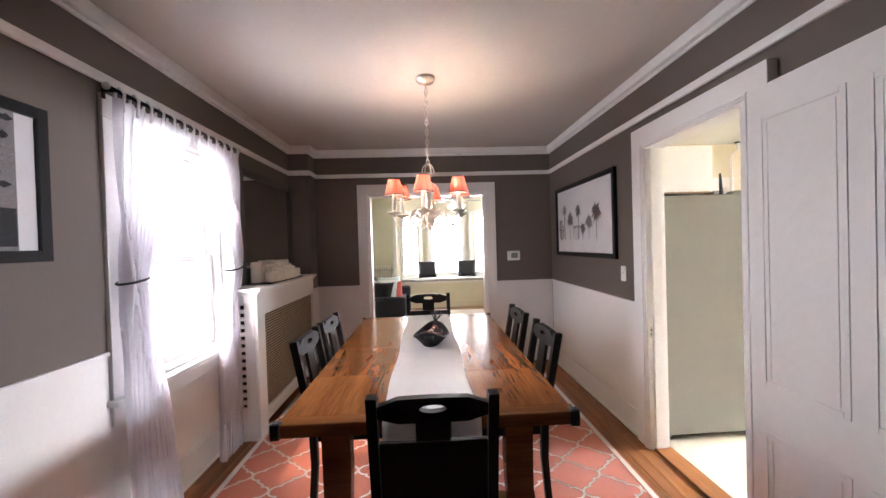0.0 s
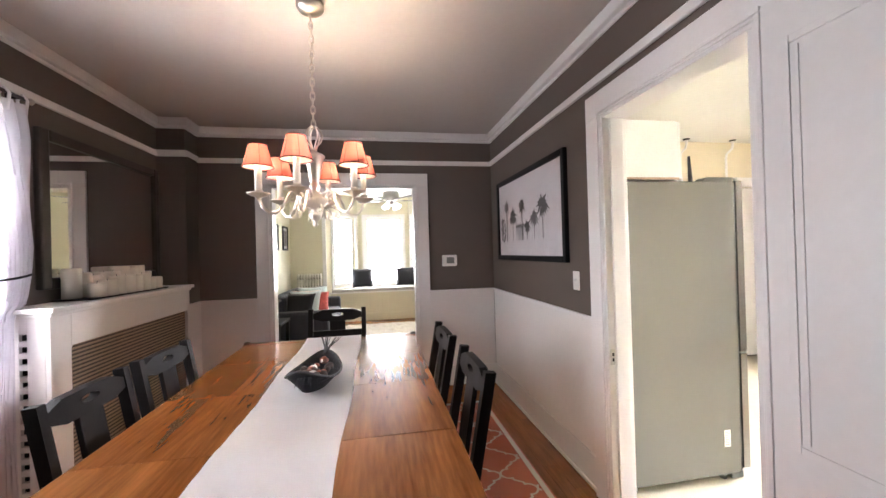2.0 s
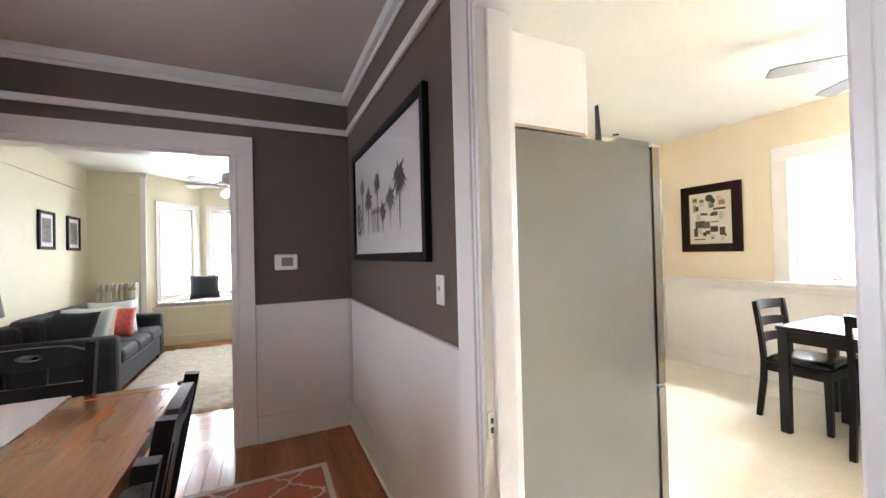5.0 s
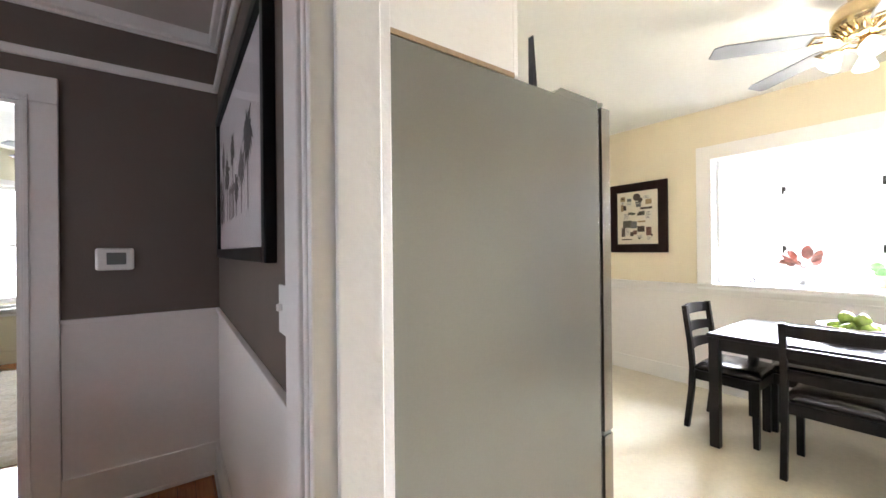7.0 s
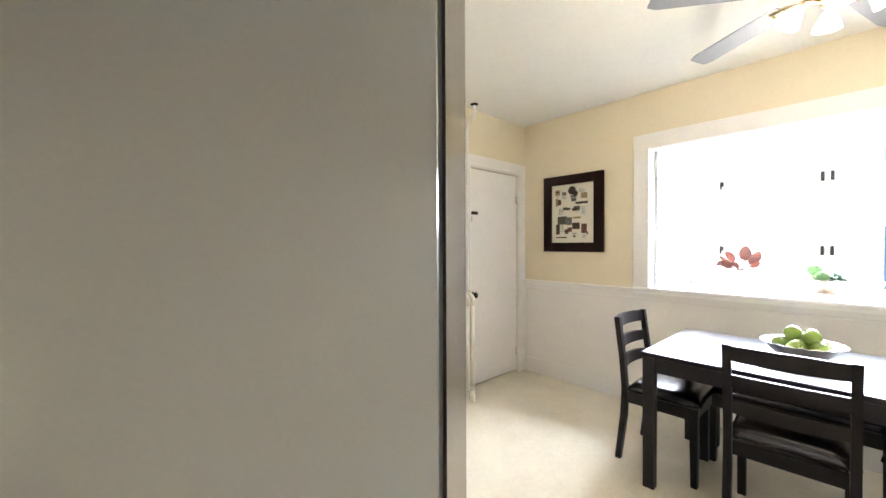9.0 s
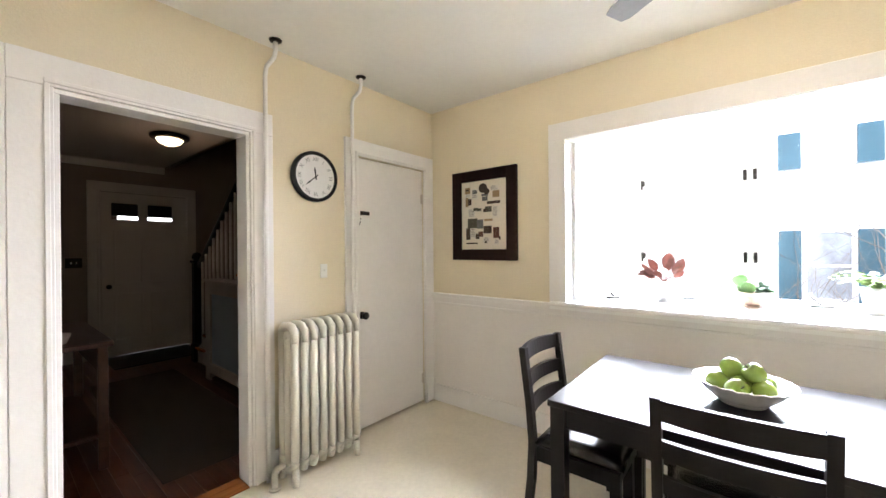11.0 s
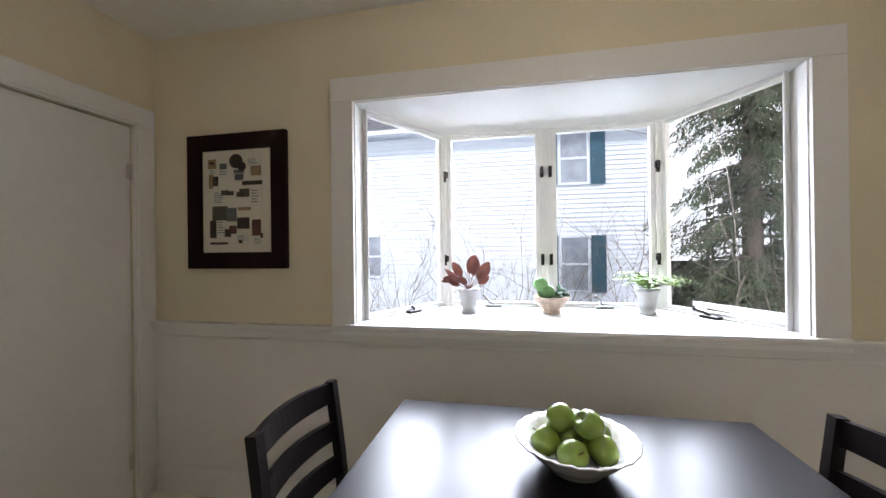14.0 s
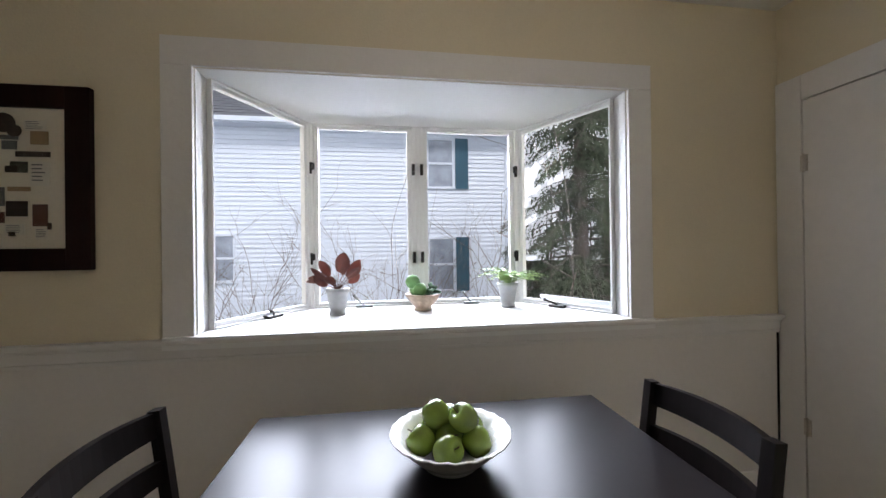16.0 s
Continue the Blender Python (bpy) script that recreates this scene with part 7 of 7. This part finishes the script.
SHUT = paint("teal_shutter_paint", (0.03, 0.10, 0.15), 0.5, 0, 30, 0.1)
HG = paint("house_window_glass", (0.30, 0.34, 0.40), 0.08, 0, 4, 0.3, 0)


def neighbour_house():
    h = thing("neighbour_house", pose(14.8, 0, -0.95), "white clapboard neighbouring house with teal shutters", "house")
    Y0, Y1, EV = -0.35, 15.0, 5.55
    part("wall", boxes((0.03, Y0, 0, 7.0, Y1, EV)), SIDING, h)
    n = 0
    z = 0.3
    bm0 = None
    while z < EV - 0.12:
        b = prism(bmesh.new(), [(-0.004, 0.0), (0.029, 0.0), (0.029, 0.125), (0.020, 0.125)], Y1 - Y0, "y", Y0)
        if bm0 is None:
            bm0 = mesh_of("clapboard", b, SIDING)
        else:
            b.free()
        o = new("clapboard", bm0)
        o.parent, o.location = h, (0, 0, z)
        z += 0.122
    part("corner_board", boxes((-0.02, Y0 - 0.02, 0, 0.06, Y0 + 0.10, EV)), SIDING, h)
    part("eave", boxes((-0.35, Y0 - 0.3, EV - 0.05, 7.3, Y1 + 0.3, EV + 0.05), (-0.42, Y0 - 0.3, EV - 0.02, -0.351, Y1 + 0.3, EV + 0.10)), SIDING, h, "white eave and gutter")
    rf = part("roof", prism(bmesh.new(), [(-0.38, EV + 0.101), (3.5, EV + 2.6), (7.3, EV + 0.101)], Y1 - Y0 + 0.6, "y", Y0 - 0.3), ROOF, h, "grey shingle roof")
    part("shingle_courses", boxes(*[(-0.38 + 0.26 * k - 0.01, Y0 - 0.31, EV + 0.115 + 0.1675 * k, -0.38 + 0.26 * k + 0.02, Y1 + 0.31, EV + 0.125 + 0.1675 * k) for k in range(10)]), ROOF, rf)
    def window(y, z0, z1, w, shutters=True):
        wn2 = part("window", boxes((-0.03, y - w / 2 - 0.07, z0 - 0.07, 0.03, y - w / 2, z1 + 0.07), (-0.03, y + w / 2, z0 - 0.07, 0.03, y + w / 2 + 0.07, z1 + 0.07), (-0.03, y - w / 2 + 0.0005, z1, 0.03, y + w / 2 - 0.0005, z1 + 0.07), (-0.04, y - w / 2 + 0.0005, z0 - 0.07, 0.03, y + w / 2 - 0.0005, z0), (-0.022, y - w / 2 + 0.0005, (z0 + z1) / 2 - 0.03, 0.02, y + w / 2 - 0.0005, (z0 + z1) / 2 + 0.03)), SIDING, h)
        part("pane", boxes((-0.008, y - w / 2, z0, 0.0, y + w / 2, z1)), HG, wn2)
        if shutters:
            for s in (-1, 1):
                a = y + s * (w / 2 + 0.27)
                sh = boxes((-0.045, a - 0.18, z0 - 0.06, -0.012, a + 0.18, z1 + 0.06))
                for k in range(22):
                    zz = z0 + (z1 - z0) * k / 22
                    box(sh, -0.052, a - 0.14, zz, -0.0455, a + 0.14, zz + (z1 - z0) / 40)
                part("shutter", sh, SHUT, h, "teal louvred shutter")
    window(1.60, 4.02, 5.30, 0.66)
    window(1.60, 1.18, 2.56, 0.66)
    window(7.2, 1.55, 2.68, 0.42, False)
    window(11.2, 4.02, 5.30, 0.66)


neighbour_house()
BARK = paint("grey_bark", (0.16, 0.135, 0.115), 0.9, 0, 60, 0.3, 0.1)
NEEDLE = paint("spruce_needles", (0.105, 0.13, 0.08), 0.8, 0, 12, 0.35, 0.0, 1.5)


def conifer(m, height, spread, seed, droop=0.35):
    rnd = random.Random(seed)
    t = thing("spruce_tree", m, "tall grey-green spruce with drooping boughs", "tree")
    tb = tube(bmesh.new(), [(0, 0, 0), (0.03, 0.02, height * 0.4), (0, 0.04, height * 0.75), (0, 0, height)], [0.16, 0.12, 0.06, 0.01], 10)
    verts, faces = [], []
    z = 0.5
    while z < height - 0.2:
        f = 1 - z / height
        for k in range(rnd.randint(5, 7)):
            a = rnd.uniform(0, 6.283)
            L = spread * (0.25 + 0.75 * f) * rnd.uniform(0.6, 1.1)
            d = Vector((math.cos(a), math.sin(a), 0))
            sd = Vector((-math.sin(a), math.cos(a), 0))
            pts = [d * L * s + Vector((0, 0, z + 0.18 * L * s - droop * L * s * s * 1.4)) for s in (0, 0.25, 0.5, 0.75, 1.0)]
            tube(tb, pts, [0.028, 0.02, 0.014, 0.008, 0.003], 5)
            for q in range(int(520 * L / spread) + 80):
                s = rnd.uniform(0.12, 1.0)
                i = min(3, int(s * 4))
                c = pts[i].lerp(pts[i + 1], s * 4 - i) + sd * rnd.gauss(0, 0.16) * (1.15 - s) + Vector((0, 0, rnd.gauss(-0.05, 0.05)))
                dirn = (d * rnd.uniform(0.0, 0.8) + sd * rnd.uniform(-0.8, 0.8) + Vector((0, 0, -rnd.uniform(0.2, 1.2)))).normalized()
                nl, wd = rnd.uniform(0.05, 0.12), rnd.uniform(0.004, 0.009)
                sx = dirn.orthogonal().normalized()
                sx.rotate(Matrix.Rotation(rnd.uniform(0, 3.1), 3, dirn))
                kk = len(verts)
                verts += [c - sx * wd * 0.4, c + sx * wd * 0.4, c + dirn * nl * 0.6 + sx * wd, c + dirn * nl, c + dirn * nl * 0.6 - sx * wd]
                faces.append((kk, kk + 1, kk + 2, kk + 3, kk + 4))
        z += rnd.uniform(0.13, 0.2)
    part("trunk", tb, BARK, t)
    me = bpy.data.meshes.new("crown")
    me.from_pydata([tuple(v) for v in verts], [], faces)
    me.materials.append(NEEDLE)
    o = new("crown", me)
    o.parent = t
    return t


conifer(pose(10.6, -0.30, -0.95), 8.0, 1.95, 5)
conifer(pose(14.5, -4.6, -0.95), 10.5, 2.5, 9)
conifer(pose(13.0, -7.8, -0.95), 9.5, 2.3, 12)


def bare_shrub(m, height, n, seed, name="bare_shrub", label="bare leafless shrub with thin branches", r0=0.010):
    rnd = random.Random(seed)
    b = thing(name, m, label, "shrub", "bare shrubs outside the bay")
    for k in range(n):
        bm = bmesh.new()
        a = rnd.uniform(0, 6.283)
        def grow(p, d, L, r, depth):
            pts = [p]
            for i in range(4):
                d = (d + Vector((rnd.gauss(0, 0.13), rnd.gauss(0, 0.13), rnd.gauss(0.02, 0.08)))).normalized()
                pts.append(pts[-1] + d * L / 4)
            tube(bm, pts, [r, r * 0.85, r * 0.7, r * 0.55, r * 0.35], 5)
            if depth:
                for i in range(rnd.randint(2, 4)):
                    q = pts[rnd.randint(1, 4)]
                    grow(q, (d + Vector((rnd.gauss(0, 0.6), rnd.gauss(0, 0.6), rnd.gauss(0.1, 0.3)))).normalized(), L * rnd.uniform(0.4, 0.65), r * 0.55, depth - 1)
        grow(Vector((rnd.gauss(0, 0.12), rnd.gauss(0, 0.12), 0)), Vector((0.45 * math.cos(a), 0.45 * math.sin(a), 1)).normalized(), height * rnd.uniform(0.6, 1), r0, 3)
        part("stem", bm, BARK, b)
    return b


for x, y, hgt, n, sd in ((11.2, 4.2, 2.3, 7, 1), (11.6, 3.2, 2.5, 7, 2), (10.6, 2.4, 2.0, 6, 3), (12.2, 5.6, 2.2, 7, 4), (11.0, 6.4, 2.1, 7, 5), (11.8, 1.3, 2.0, 6, 6), (12.4, 7.6, 2.2, 6, 7)):
    bare_shrub(pose(x, y, -0.95), hgt, n, sd)
bare_shrub(pose(10.0, 0.55, -0.95), 3.6, 3, 21, "bare_tree", "thin bare tree beside the spruce", 0.013)
bare_shrub(pose(9.6, 0.0, -0.95), 2.6, 6, 23)
gf = thing("handrail", pose(0, 0, 0), "white painted sloping handrail of the outside steps", "handrail")
part("rail", prism(bmesh.new(), [(1.35, 0.76), (1.35, 0.80), (0.45, 0.68), (0.45, 0.58)], 0.10, "x", 8.45), SIDING, gf)
for y, z in ((1.30, 0.76), (0.50, 0.59)):
    part("post", boxes((8.47, y - 0.04, -0.95, 8.53, y + 0.04, z)), SIDING, gf)
far = bmesh.new()
rf2 = random.Random(77)
for i in range(70):
    y = -60 + i * 1.7 + rf2.uniform(-0.5, 0.5)
    x = 60 + rf2.uniform(-6, 6)
    hh = rf2.uniform(7, 12)
    tube(far, [(x, y, -1), (x, y + rf2.uniform(-0.5, 0.5), hh)], [0.2, 0.03], 5)
    for k in range(14):
        z = rf2.uniform(2, hh)
        a = rf2.uniform(0, 6.28)
        tube(far, [(x, y, z), (x + 1.5 * math.cos(a), y + 1.5 * math.sin(a), z + 1.2)], [0.06, 0.01], 4)
solid("far_trees", far, BARK, "distant bare winter trees beyond the garden", "trees", "stuff")

structure("backdrop_east", boxes((75, -160, -3, 75.1, 90, 48)), glow("overcast_glow_far", (0.90, 0.95, 1.0), 3.2), "plain white overcast sky beyond the garden", "backdrop")


# ---- floor boards ----
def boards(parent_name, label, x0, x1, y0, y1, along, width, mat, separate, seed, skip=None):
    rnd = random.Random(seed)
    fl = thing(parent_name, pose(0, 0, 0), label, "floor", kind="structure")
    meshes = {}
    lens = (0.9, 1.2, 1.5)
    verts, faces = [], []
    a0, a1, b0, b1 = (y0, y1, x0, x1) if along == "Y" else (x0, x1, y0, y1)
    def geo(L):
        w, g, c = width, 0.0007, 0.0012
        vs = []
        for a, b, z in ((g, g, -0.0118), (L - g, g, -0.0118), (L - g, w - g, -0.0118), (g, w - g, -0.0118), (g, g, -c), (L - g, g, -c), (L - g, w - g, -c), (g, w - g, -c), (g + c, g + c, 0), (L - g - c, g + c, 0), (L - g - c, w - g - c, 0), (g + c, w - g - c, 0)):
            vs.append((a, b, z) if along == "X" else (b, a, z))
        fs = [(0, 1, 5, 4), (1, 2, 6, 5), (2, 3, 7, 6), (3, 0, 4, 7), (4, 5, 9, 8), (5, 6, 10, 9), (6, 7, 11, 10), (7, 4, 8, 11), (8, 9, 10, 11)]
        return vs, fs if along == "X" else [f[::-1] for f in fs]
    b = b0
    while b < b1 - 0.02:
        a = a0
        L = rnd.choice(lens)
        first = rnd.uniform(0.3, 1.0)
        while a < a1 - 0.01:
            use = first if a == a0 else L
            use = min(use, a1 - a)
            use = round(use, 2)
            if use < 0.02:
                break
            vs, fs = geo(use)
            at = (a, b) if along == "X" else (b, a)
            if separate:
                if use not in meshes:
                    me = bpy.data.meshes.new("plank")
                    me.from_pydata(vs, [], fs)
                    me.materials.append(mat)
                    meshes[use] = me
                o = new("plank", meshes[use])
                o.parent, o.location = fl, (at[0], at[1], 0)
            else:
                k = len(verts)
                verts += [(x + at[0], y + at[1], z) for x, y, z in vs]
                faces += [tuple(q + k for q in f) for f in fs]
            a += use
            L = rnd.choice(lens)
        b += width
    if not separate:
        me = bpy.data.meshes.new("planks")
        me.from_pydata(verts, [], faces)
        me.materials.append(mat)
        o = new("planks", me)
        o.parent = fl
        tagged(o, "narrow oak floor boards", kind="stuff")


boards("floor_dining", "honey oak strip floor", DX0, 2.4745, DY0, 5.16, "Y", 0.083, OAKY, True, 1)
boards("floor_living", "honey oak strip floor", LX0, LX1, 5.1605, 9.75, "X", 0.075, OAK, False, 2)
boards("floor_hall", "oak strip floor, darkened in colour for the dim hall", HX0, HX1, 5.1505, HY1, "Y", 0.075, HALLOAK, False, 3)
